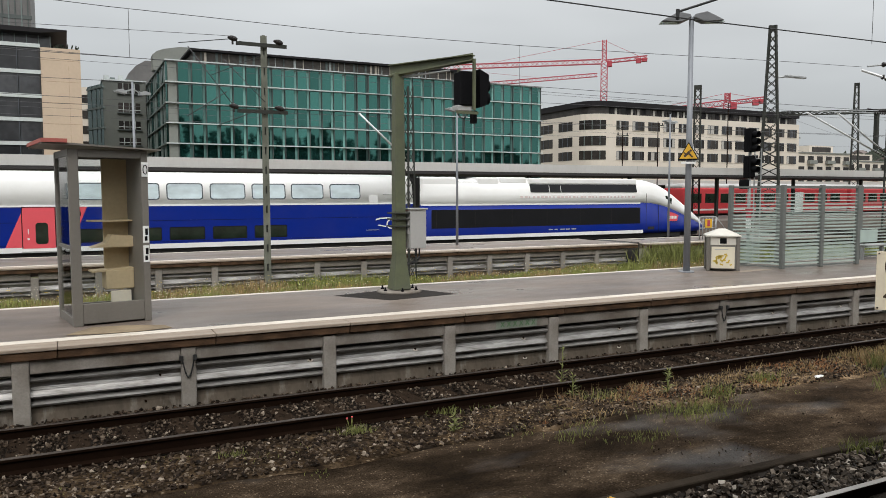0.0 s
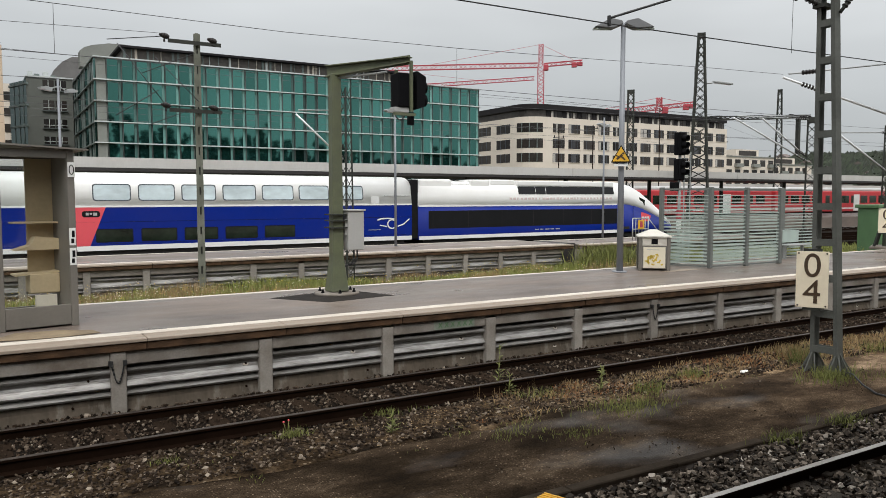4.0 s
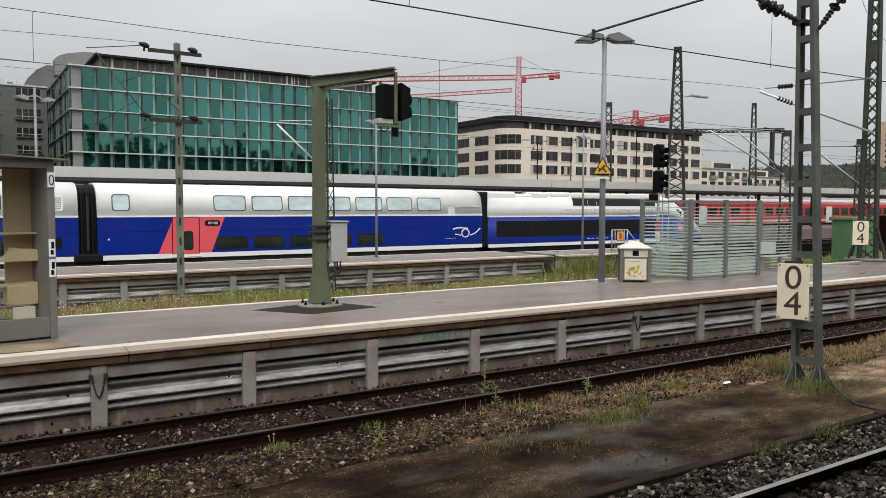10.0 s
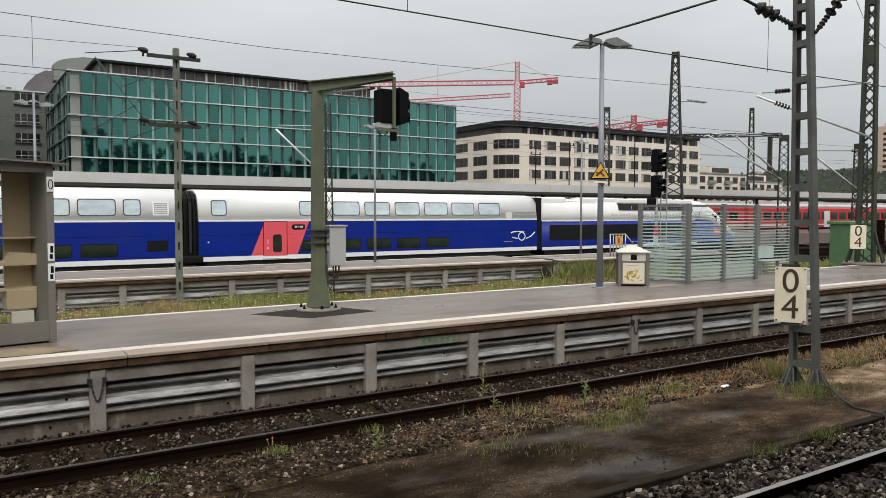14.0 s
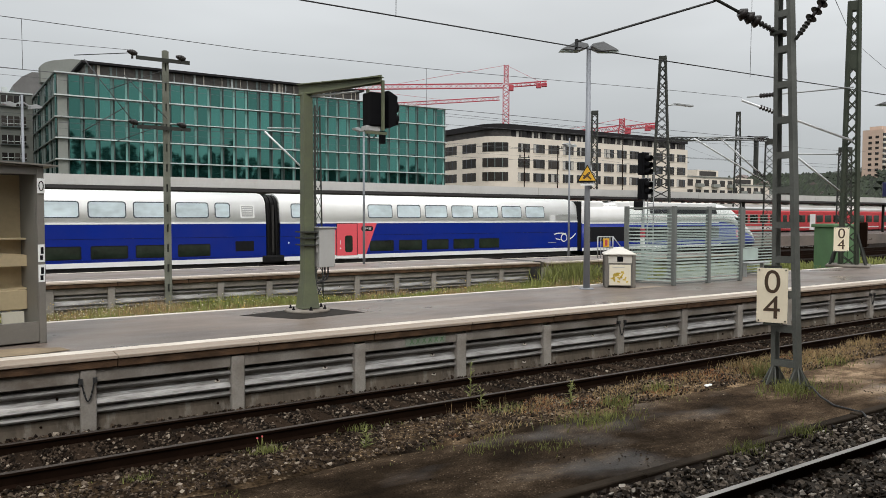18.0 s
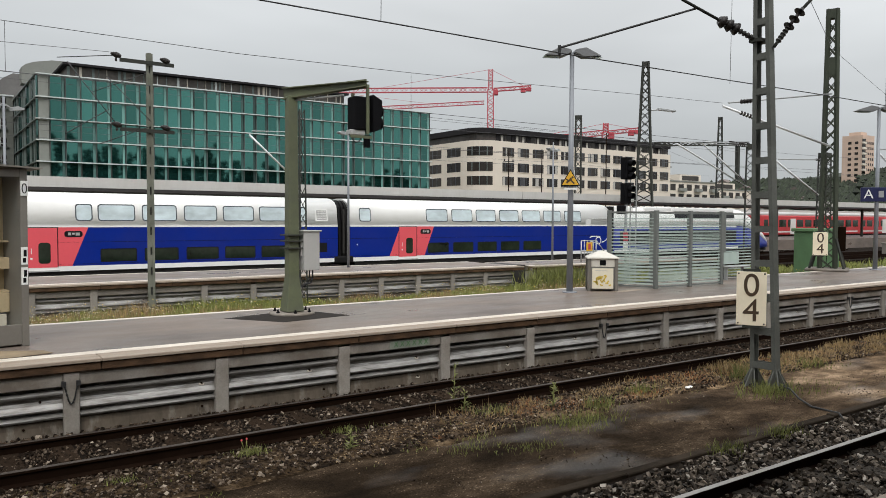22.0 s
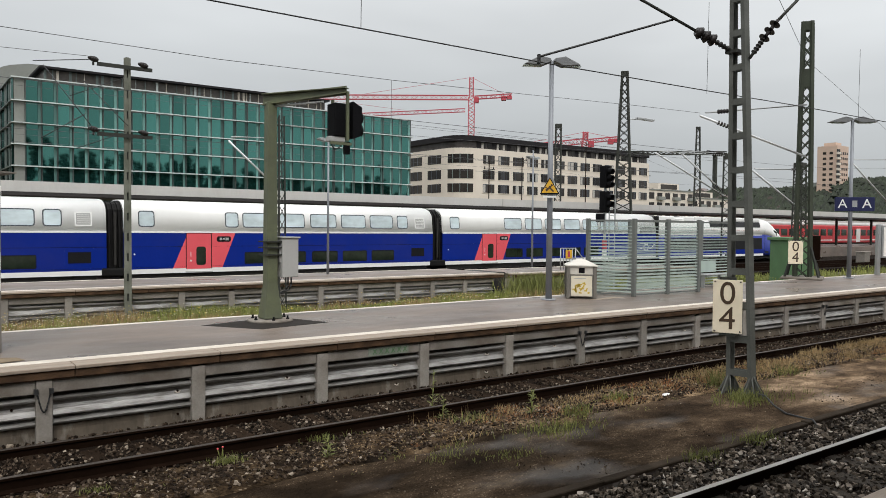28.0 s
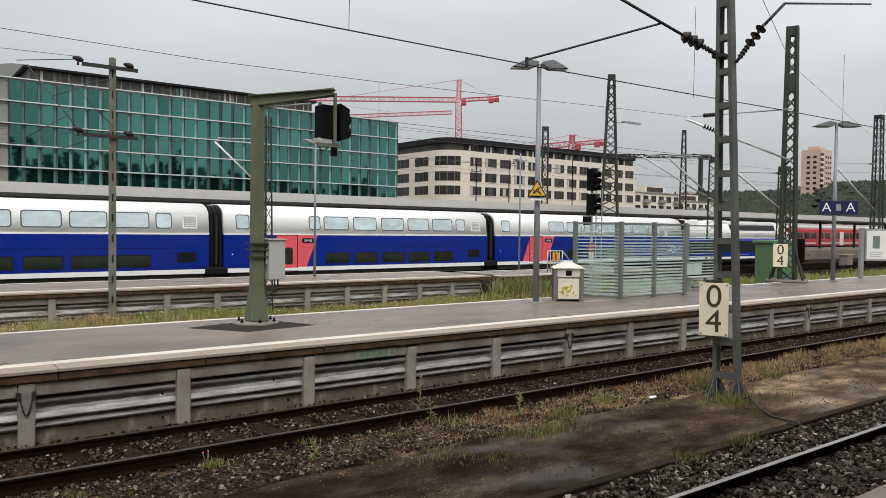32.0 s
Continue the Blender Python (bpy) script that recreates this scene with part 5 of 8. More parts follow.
def left_buildings():
    b = thing("beige_office_building", 2.15, 98, -0.45, "office block with dark glass bands and a beige stone end wall", "building")
    part("core", boxes((-46, -4.2, 0.5, 22, 0, 20.1)), "concrete_b", b)
    part("stone_end", boxes((-4.1, 0, 0, 22, 0, 20.2)), "beige_stone", b, "beige stone end wall")
    for k in range(7):
        part("stone_joint", boxes((-4.1, 0.0, -0.012, 0.02, 4.4 + k * 2.4, 4.43 + k * 2.4)), "joint_tan", b)
    part("stone_joint", boxes((-1.25, -1.23, -0.012, 0.02, 0, 18.3)), "joint_tan", b)
    for z0, z1 in ((17.55, 20.1), (14.9, 17.15), (12.3, 14.45), (9.6, 11.8), (6.9, 9.1), (4.2, 6.4)):
        for j in range(10):
            wv = part("window", boxes((-6.35 - j * 2.2, -4.2 - j * 2.2, 0.1, 0.5, z0, z1)), "dim_glass", b)
            part("window_frame", boxes((-4.27 - j * 2.2, -4.2 - j * 2.2, 0.02, 0.2, z0, z1)), "win_frame", wv)
        part("floor_band", boxes((-46, -4.1, -0.12, 0.45, z1, z1 + 0.42)), "mullion", b)
        part("reveal", boxes((-4.28, -4.1, -0.03, 0.3, z0, z1)), "soffit_and_shade", b)
    part("attic_glass", boxes((-46, -2.95, 1.6, 22, 20.2, 21.75)), "dim_glass", b, "glazed set-back attic")
    for j in range(10):
        part("attic_post", boxes((-3.1 - j * 1.2, -3.0 - j * 1.2, 1.5, 1.6, 20.2, 21.75)), "fin", b)
    bm = bmesh.new()
    prism(bm, [(-46, 21.95), (-4.0, 21.75), (-1.3, 22.15), (-1.3, 22.25), (-46, 22.45)], -0.3, 23, "y")
    part("roof", bm, "roof_dark", b, "thin overhanging roof")
    tw = thing("grey_tower", -3.25, 116, -0.45, "grey office tower with thin vertical ribs", "building")
    part("wall", boxes((-25, 0, 0, 20, 0, 52)), "tower_grey", tw)
    for j in range(16):
        part("rib", boxes((-0.4 - j * 0.75, -0.25 - j * 0.75, -0.15, 0.05, 15, 52)), "fin" if j % 2 else "grey_green", tw)
    for j in range(9):
        part("floor_band", boxes((-25, 0.1, -0.08, 0.05, 20 + j * 3.4, 20.5 + j * 3.4)), "grey_green", tw)
    rnd = random.Random(4)
    bm = bmesh.new()
    for k in range(40):
        x = rnd.uniform(-2.6, -0.2)
        beam(bm, (x, rnd.uniform(0.3, 1.2), 20.2), (x + rnd.uniform(-.2, .2), rnd.uniform(0.3, 1.2), 20.3 + rnd.random() * 0.55), 0.1)
    tagged(part("roof_planting", bm, "tree", b), kind="stuff")
    c = thing("grey_office_building", 5.7, 128, -0.45, "grey green office block with a glazed stair wing and balcony windows", "building")
    part("wall", boxes((0, 6.2, 0, 20, 0, 21.1)), "concrete_g", c)
    for z0, z1 in ((19.3, 20.8), (16.3, 17.8), (13.7, 15.0), (11.3, 12.4), (8.4, 9.7)):
        for j in range(2):
            wv = part("window", boxes((2.15 + j * 1.65, 3.65 + j * 1.65, -0.05, 0.2, z0, z1)), "b_window", c)
            part("window_frame", boxes((2.85 + j * 1.65, 2.93 + j * 1.65, -0.09, 0.05, z0, z1)), "mullion", wv)
            part("balcony_rail", boxes((2.15 + j * 1.65, 3.65 + j * 1.65, -0.3, -0.26, z0 + 0.35, z0 + 0.42)), "mullion", wv)
        part("balcony_slab", boxes((2.0, 5.5, -0.35, 0.1, z0 - 0.15, z0)), "grey_green", c)
    part("roof", boxes((-0.1, 6.3, -0.2, 20, 21.1, 21.3)), "mullion", c)
    bm = bmesh.new()
    prism(bm, [(-2.0, 5.5), (0, 0), (0, 12), (-2.0, 12)], 0, 20.6, "z")
    part("glass_wing", bm, "green_dark", c, "dark green glazed wing")
    for k in range(6):
        z = 4.6 + k * 3.1
        bm = bmesh.new()
        beam(bm, (-2.0, 5.3, z), (0.1, -0.25, z), 0.35, 0.3)
        part("wing_band", bm, "fin", c)
    for x in (-1.5, -0.9, -0.4):
        part("wing_post", boxes((x - 0.04, x + 0.04, -2.75 * x - 0.15, -2.75 * x + 0.1, 4.6, 20.6)), "fin", c)
    for x, h in ((0.3, 0.9), (1.2, 0.6), (2.4, 1.0), (3.4, 0.5)):
        part("roof_gear", boxes((x, x + 0.7, 2, 3, 21.3, 21.3 + h)), "mullion" if h > 0.7 else "fin", c)
    d = thing("white_office_building", 3.6, 175, -0.45, "white office block seen in a gap", "building")
    part("wall", boxes((-6, 2.4, 0, 12, 0, 26)), "white_stone", d)
    for k in range(7):
        part("window_band", boxes((-6, 2.4, -0.06, 0.2, 3.5 + k * 3.2, 5.2 + k * 3.2)), "b_window", d)


def lattice(bm, a, b, w, h, seg, t):
    """A four-chord lattice girder from a to b."""
    d, u, n = axes(a, b)
    a, b = Vector(a), Vector(b)
    cs = [u * (i * w / 2) + n * (j * h / 2) for i, j in ((-1, -1), (1, -1), (1, 1), (-1, 1))]
    for c in cs:
        beam(bm, a + c, b + c, t)
    for k in range(seg):
        p, q = a + (b - a) * (k / seg), a + (b - a) * ((k + 1) / seg)
        for i in range(4):
            c, e = cs[i], cs[(i + 1) % 4]
            if k % 2:
                c, e = e, c
            beam(bm, p + c, q + e, t * 0.7)


def crane(x, y, top, jib_z, jib0, jib1, ang, label, luff=0.0, s=1.0):
    c = thing("tower_crane", x, y, -0.45, label, "crane", "cranes", rz=ang)
    bm = bmesh.new()
    lattice(bm, (0, 0, 0), (0, 0, jib_z), 1.9 * s, 1.9 * s, 34, 0.25 * s)
    part("tower", bm, "crane_red", c)
    bm = bmesh.new()
    lattice(bm, (0, 0, jib_z), (0, 0, top), 1.3 * s, 1.0 * s, 6, 0.26 * s)
    part("tower_head", bm, "crane_red", c)
    bm = bmesh.new()
    lattice(bm, (-1, 0, jib_z), (jib0, 0, jib_z + luff), 1.2 * s, 1.4 * s, 36, 0.175 * s)
    part("jib", bm, "crane_red", c)
    bm = bmesh.new()
    lattice(bm, (1, 0, jib_z), (jib1, 0, jib_z + 0.8 * s), 1.2 * s, 1.0 * s, 8, 0.17 * s)
    part("counter_jib", bm, "crane_red", c)
    part("counterweight", bevel(boxes((jib1 - 3.4 * s, jib1 - 1.8 * s, -0.6 * s, 0.6 * s, jib_z - 0.9 * s, jib_z + 0.6 * s), (jib1 - 1.7 * s, jib1, -0.6 * s, 0.6 * s, jib_z - 0.5 * s, jib_z + 0.7 * s)), 0.1), "crane_red", c)
    part("cab", bevel(boxes((0.9 * s, 2.4 * s, -0.8, 0.8, jib_z - 1.7 * s, jib_z + 0.1 * s)), 0.15), "crane_red", c)
    bm = bmesh.new()
    beam(bm, (0, 0, top), (jib0 * 0.6, 0, jib_z + 1 + luff * 0.6), 0.09 * s)
    beam(bm, (0, 0, top), (jib1 * 0.8, 0, jib_z + 1.3), 0.09 * s)
    part("tie_bar", bm, "crane_red", c)


facade_building_green()
stone_building()
left_buildings()
crane(152, 191, 51.5, 45, -58, 13, -38, "red tower crane with a long level jib over the roofs")
crane(215, 200, 40, 36.5, -52, 13, -42, "red crane with a slightly raised jib behind the stone block", luff=-5.5, s=1.35)
crane(136, 268, 53, 46, -58, 8, 140, "distant red crane mostly hidden by the glass block", luff=2.5, s=0.9)

apt = thing("apartment_tower", 459, 224, 0, "salmon coloured high-rise apartment block with balconies", "building")
part("wall", boxes((0, 14, 0, 12, 0, 54)), "apt", apt)
part("roof_box", boxes((2, 9, 2, 9, 54, 56)), "apt", apt)
for k in range(15):
    z = 4 + k * 3.2
    part("balcony", boxes((-0.8, 3.4, -0.9, 0, z, z + 1.1)), "white_stone", apt)
    part("balcony_shade", boxes((-0.1, 3.4, -0.12, 0.2, z + 1.2, z + 2.9)), "b_window", apt)
    for x in (4.4, 6.8, 9.2, 11.6):
        part("window", boxes((x, x + 1.3, -0.1, 0.2, z, z + 1.5)), "b_window", apt)
    part("side_window", boxes((-0.1, 0.2, 2.5, 4.5, z, z + 1.5)), "b_window", apt)
    part("side_window", boxes((-0.1, 0.2, 6.5, 8.5, z, z + 1.5)), "b_window", apt)


# ---- on the middle platform ----
def signal_mast():
    s = thing("signal_mast", 6.13, 14.03, ZP, "olive green signal post with black signal hung from its arm", "signal")
    bm = bmesh.new()
    rings = []
    for z, w in ((0.06, 0.38), (0.12, 0.36), (0.75, 0.225), (1.6, 0.22), (4.0, 0.195), (4.36, 0.195)):
        rings.append([bm.verts.new((i * w / 2, j * w / 2, z)) for i, j in ((-1, -1), (1, -1), (1, 1), (-1, 1))])
    for r, q in zip(rings, rings[1:]):
        for i in range(4):
            bm.faces.new((r[i], r[(i + 1) % 4], q[(i + 1) % 4], q[i]))
    bm.faces.new(rings[-1])
    bm.faces.new(rings[0][::-1])
    bmesh.ops.recalc_face_normals(bm, faces=bm.faces)
    part("post", bevel(bm, 0.012), "green_steel", s)
    bm = bmesh.new()
    tube(bm, (0, 0, 0), (0, 0, 0.05), 0.46, 0.44, seg=28)
    part("base_plate", bm, "wall_conc", s, "round pale concrete foot")
    for k in range(6):
        a = k * 1.047 + 0.3
        bm = bmesh.new()
        tube(bm, (0.36 * math.cos(a), 0.36 * math.sin(a), 0.05), (0.36 * math.cos(a), 0.36 * math.sin(a), 0.12), 0.02, seg=6)
        tube(bm, (0.36 * math.cos(a), 0.36 * math.sin(a), 0.05), (0.36 * math.cos(a), 0.36 * math.sin(a), 0.075), 0.036, seg=6)
        part("anchor_bolt", bm, "black", s)
    for z in (1.32, 1.46, 1.58):
        part("strap", boxes((-0.18, 0.18, -0.18, 0.18, z, z + 0.025)), "dark_steel", s)
    # arm: an I-beam reaching out towards the near track
    d = Vector((0.92, -1.35, 0)).normalized()
    a, e = Vector((-0.10, 0.14, 4.40)), Vector((-0.10, 0.14, 4.44)) + d * 1.85
    u = Vector((0, 0, 1))
    bm = bmesh.new()
    beam(bm, a + u * 0.12, e + u * 0.12, 0.17, 0.018)
    beam(bm, a - u * 0.09, e + u * 0.02, 0.17, 0.018)
    beam(bm, a + u * 0.015, e + u * 0.07, 0.012, 0.18)
    part("arm", bm, "green_steel", s, "green I-beam arm")
    bm = bmesh.new()
    tube(bm, a - u * 0.13 + d * 0.1, e - u * 0.12 - d * 0.5, 0.022, seg=8)
    part("conduit", bm, "galv", s, "pale cable conduit")
    bm = bmesh.new()
    beam(bm, e - u * 0.9 + d * 0.02, e + u * 0.05 + d * 0.02, 0.05)
    beam(bm, e - u * 0.95 + Vector((-0.35, 0, 0)), e - u * 0.95 + Vector((0.1, 0, 0)), 0.05)
    beam(bm, e - d * 0.3 - u * 0.1, e - d * 0.3 - u * 0.25, 0.05)
    part("hanger", bm, "green_steel", s)
    hx, hy, hz = 1.04, -1.13, 3.62
    hd = bevel(boxes((hx - 0.30, hx + 0.04, hy - 0.16, hy + 0.16, hz + 0.02, hz + 0.66)), 0.02)
    head = part("signal_head", hd, "black", s, "black signal housing seen from behind")
    bm = bmesh.new()
    prism(bm, [(hx + 0.06, hz - 0.02), (hx + 0.22, hz + 0.04), (hx + 0.26, hz + 0.60), (hx + 0.06, hz + 0.70)], hy - 0.24, hy + 0.24, "y")
    part("backing_board", bm, "black", head, "black backing board")
    for z in (0.18, 0.42):
        bm = bmesh.new()
        tube(bm, (hx + 0.22, hy, hz + z), (hx + 0.36, hy, hz + z + 0.01), 0.13, 0.12, seg=14, caps=False)
        part("lens_hood", bm, "black", head)
    part("lower_lamp", boxes((hx + 0.0, hx + 0.1, hy - 0.05, hy + 0.05, hz - 0.30, hz - 0.06)), "black", s, "small black lower lamp")
    part("junction_box", bevel(boxes((hx - 0.36, hx - 0.05, hy - 0.12, hy + 0.1, hz - 0.08, hz + 0.02)), 0.01), "tr_grey", s)
    bm = bmesh.new()
    p = None
    for k in range(10):
        q = (hx - 0.36 + 0.3 * k / 9, hy - 0.05, hz - 0.06 - 0.16 * math.sin(math.pi * k / 9))
        if p:
            tube(bm, p, q, 0.012, seg=6)
        p = q
    part("loop_cable", bm, "cable", s)
    cab = part("control_cabinet", bevel(boxes((0.17, 0.52, -0.20, 0.16, 0.88, 1.66)), 0.012), "cab_grey", s, "light grey control cabinet")
    part("cabinet_roof", bevel(boxes((0.15, 0.55, -0.23, 0.18, 1.66, 1.69)), 0.006), "cab_grey", cab)
    part("side_plate", boxes((0.14, 0.17, -0.13, 0.06, 1.18, 1.5)), "cab_grey", cab)
    for dx in (0.0, 0.07):
        bm = bmesh.new()
        pts = [(0.36 + dx, -0.05, 0.88), (0.36 + dx, -0.05, 0.72), (0.32 + dx, -0.05, 0.62), (0.22 + dx / 2, -0.05, 0.57), (0.12, -0.05, 0.56 - dx * 0.4)]
        for p, q in zip(pts, pts[1:]):
            tube(bm, p, q, 0.018, seg=6)
        part("cable", bm, "cable", cab, "black cable")


signal_mast()
bm = bmesh.new()
prism(bm, [(4.75, 14.05), (5.5, 12.95), (7.0, 13.2), (6.5, 14.55)], ZP + 0.001, ZP + 0.004, "z")
tagged(new("asphalt_patch", mesh("asphalt_patch", bm, "patch")), "dark wet asphalt patch round the signal post", "patch", "", "structure")
bm = bmesh.new()
prism(bm, [(0.1, 11.75), (0.55, 11.63), (1.05, 11.60), (1.5, 11.72), (1.42, 12.0), (1.0, 12.22), (0.45, 12.28)], ZP + 0.007, ZP + 0.011, "z")
tagged(new("bare_patch", mesh("bare_patch", bm, "sand")), "sandy bare patch before the booth", "patch", "", "structure")


def booth():
    """An emptied glazed booth with broken shelves."""
    b = thing("platform_booth", 0.66, 13.15, ZP, "grey glazed booth with empty beige shelves, standing on the platform", "booth", rz=9)
    W, D, H = 1.12, 1.25, 2.64
    x0, x1, y0, y1 = -W / 2, W / 2, -D / 2, D / 2
    for x, y, w in ((x0, y0, 0.14), (x1 - 0.1, y0, 0.10), (x0, y1 - 0.08, 0.08), (x1 - 0.08, y1 - 0.08, 0.08)):
        part("corner_post", bevel(boxes((x, x + w, y, y + 0.09, 0, H)), 0.008), "booth_grey", b)
    part("base_panel", bevel(boxes((x0 + 0.14, x1 - 0.1, y0 + 0.01, y0 + 0.07, 0.03, 0.33)), 0.006), "booth_grey", b)
    part("floor", boxes((x0 + 0.05, x1 - 0.05, y0 + 0.05, y1 - 0.05, 0.02, 0.07)), "booth_grey", b)
    for n, r in (("top_rail", (x0 + 0.14, x1 - 0.1, y0 + 0.01, y0 + 0.08, H - 0.12, H)), ("side_rail", (x0 + 0.01, x0 + 0.07, y0 + 0.09, y1 - 0.08, H - 0.1, H)),
                 ("side_rail", (x0 + 0.01, x0 + 0.07, y0 + 0.09, y1 - 0.08, 0.0, 0.12)), ("back_rail", (x0 + 0.08, x1 - 0.08, y1 - 0.07, y1 - 0.01, H - 0.1, H)),
                 ("back_rail", (x0 + 0.08, x1 - 0.08, y1 - 0.07, y1 - 0.01, 0.03, 0.2)), ("side_rail", (x0 + 0.012, x0 + 0.05, y0 + 0.09, y1 - 0.08, 1.15, 1.2))):
        part(n, boxes(r), "booth_grey", b)
    for n, r in (("side_pane", (x0 + 0.03, x0 + 0.04, y0 + 0.09, y1 - 0.08, 0.12, H - 0.1)), ("back_pane", (x0 + 0.08, x1 - 0.42, y1 - 0.045, y1 - 0.035, 0.2, H - 0.1))):
        g = part(n, boxes(r), "glass", b, "dusty glass pane")
        g.visible_shadow = False
    part("back_board", boxes((x1 - 0.48, x1 - 0.08, y1 - 0.30, y1 - 0.26, 0.42, H - 0.1)), "booth_beige", b, "beige inner board")
    part("side_board", boxes((x1 - 0.10, x1 - 0.03, y0 + 0.09, y1 - 0.08, 0.05, H)), "booth_grey", b)
    for z, tilt in ((1.55, 0), (0.78, -3)):
        sh = part("shelf", boxes((-0.62, 0.0, -0.35, 0.0, -0.012, 0.012)), "booth_beige", b, "thin beige shelf")
        sh.matrix_local = pose(x1 - 0.1, y1 - 0.25, z, 0, tilt, 0)
    bm = bmesh.new()
    prism(bm, [(-0.72, 1.13), (-0.08, 1.13), (-0.08, 1.30), (-0.42, 1.33), (-0.5, 1.2)], y1 - 0.62, y1 - 0.28, "y")
    for v in bm.verts:
        v.co.x += x1
    part("sloping_desk", bm, "booth_beige", b, "beige sloping writing desk")
    part("drawer_box", bevel(boxes((x1 - 0.52, x1 - 0.1, y1 - 0.62, y1 - 0.28, 0.46, 0.76)), 0.01), "booth_beige", b)
    part("loose_board", boxes((x1 - 0.46, x1 - 0.16, y1 - 0.66, y1 - 0.60, 0.07, 0.43)), "booth_pale", b, "pale loose board")
    part("loose_board", boxes((x1 - 0.2, x1 - 0.11, y1 - 0.68, y1 - 0.62, 0.07, 0.25)), "booth_pale", b, "pale loose board")
    bm = bmesh.new()
    prism(bm, [(x0 - 0.34, H + 0.06), (x1 + 0.18, H + 0.0), (x1 + 0.18, H + 0.022), (x0 - 0.34, H + 0.09)], y0 - 0.12, y1 + 0.1, "y")
    part("roof", bm, "booth_grey", b, "thin overhanging roof sheet")
    part("roof_edge", boxes((x0 - 0.36, x0 - 0.02, y0 - 0.16, y1 + 0.1, H + 0.075, H + 0.13)), "booth_red", b, "faded red roof edge")
    part("number_sign", bevel(boxes((x1 - 0.095, x1 + 0.005, y0 - 0.02, y0 - 0.003, 2.24, 2.46)), 0.004), "white", b, "small white sign with a dark ring")
    bm = bmesh.new()
    for k in range(16):
        a, e = k * 0.3927, (k + 1) * 0.3927
        beam(bm, (x1 - 0.045 + 0.030 * math.cos(a), y0 - 0.023, 2.35 + 0.07 * math.sin(a)), (x1 - 0.045 + 0.030 * math.cos(e), y0 - 0.023, 2.35 + 0.07 * math.sin(e)), 0.011)
    part("sign_ring", bm, "black", b)
    for z in (0.92, 1.22):
        st = part("sticker", boxes((x1 - 0.10, x1 - 0.01, y0 - 0.006, y0 - 0.001, z, z + 0.26)), "white", b, "white sticker with dark marks")
        part("sticker_print", boxes((x1 - 0.075, x1 - 0.035, y0 - 0.010, y0 - 0.005, z + 0.03, z + 0.1), (x1 - 0.065, x1 - 0.025, y0 - 0.010, y0 - 0.005, z + 0.12, z + 0.22)), "black", st)
    part("door_handle", boxes((x0 - 0.03, x0 + 0.02, y0 + 0.12, y0 + 0.2, 1.12, 1.15)), "galv", b)


booth()


def wing_lamp(x, y, z, h, label, spread=0.95, rz=0, mat_pole="grey_steel"):
    """A platform lamp with two flat wing heads."""
    l = thing("platform_lamp", x, y, z, label, "lamp", "platform lamps", rz=rz)
    bm = bmesh.new()
    tube(bm, (0, 0, 0), (0, 0, h), 0.088, 0.058, seg=14)
    part("pole", bm, mat_pole, l)
    bm = bmesh.new()
    tube(bm, (0, 0, 0), (0, 0, 0.03), 0.2, 0.19, seg=12)
    part("foot", bm, mat_pole, l)
    for s in (-1, 1):
        bm = bmesh.new()
        prof = [(0.03, h - 0.02), (0.28, h - 0.13), (spread, h - 0.10), (spread * 0.82, h - 0.02), (0.34, h + 0.12), (0.06, h + 0.06)]
        prism(bm, [(s * a, b) for a, b in prof], -0.16, 0.16, "y")
        bmesh.ops.recalc_face_normals(bm, faces=bm.faces)
        hd = part("lamp_head", bevel(bm, 0.015), "lamp_grey", l)
        part("diffuser", boxes((s * 0.55 - 0.22, s * 0.55 + 0.22, -0.12, 0.12, h - 0.135, h - 0.12)), "frit", hd)
    return l


lamp1 = wing_lamp(14.11, 14.27, ZP, 6.30, "tall grey platform lamp with two wing heads and a warning triangle", 0.76, rz=-30)
wing_lamp(31.1, 14.5, ZP, 6.35, "tall grey platform lamp beside the blue section sign", 0.95, rz=-40)

tri = thing("warning_sign", 13.97, 14.14, 3.84, "yellow warning triangle with black border on the lamp post", "sign", rz=-42)
for r, m, y in ((0.255, "black", 0.0), (0.213, "yellow", -0.006)):
    bm = bmesh.new()
    prism(bm, [(-r, -r * 0.72), (r, -r * 0.72), (0, r * 1.02)], y - 0.006, y, "y")
    part("plate" if m == "black" else "yellow_field", bm, m, tri)
bm = bmesh.new()
beam(bm, (-0.10, -0.014, -0.10), (0.03, -0.014, 0.02), 0.008, 0.055)
beam(bm, (0.0, -0.014, -0.02), (0.10, -0.014, -0.12), 0.008, 0.04)
beam(bm, (-0.06, -0.014, -0.04), (-0.12, -0.014, 0.0), 0.008, 0.03)
beam(bm, (0.035, -0.014, 0.03), (0.07, -0.014, 0.06), 0.008, 0.05)
part("symbol", bm, "sign_ink", tri)
part("symbol_base", boxes((-0.15, 0.15, -0.018, -0.010, -0.19, -0.165)), "black", tri)
part("lower_plate", boxes((-0.17, 0.17, -0.004, 0.006, -0.28, -0.23)), "white", tri)
tri2 = thing("warning_triangle", 14.24, 14.28, 3.8, "grey back of a second warning triangle", "sign", rz=60)
bm = bmesh.new()
prism(bm, [(-0.30, -0.22), (0.30, -0.22), (0, 0.31)], -0.006, 0.006, "y")
part("plate", bm, "galv", tri2)


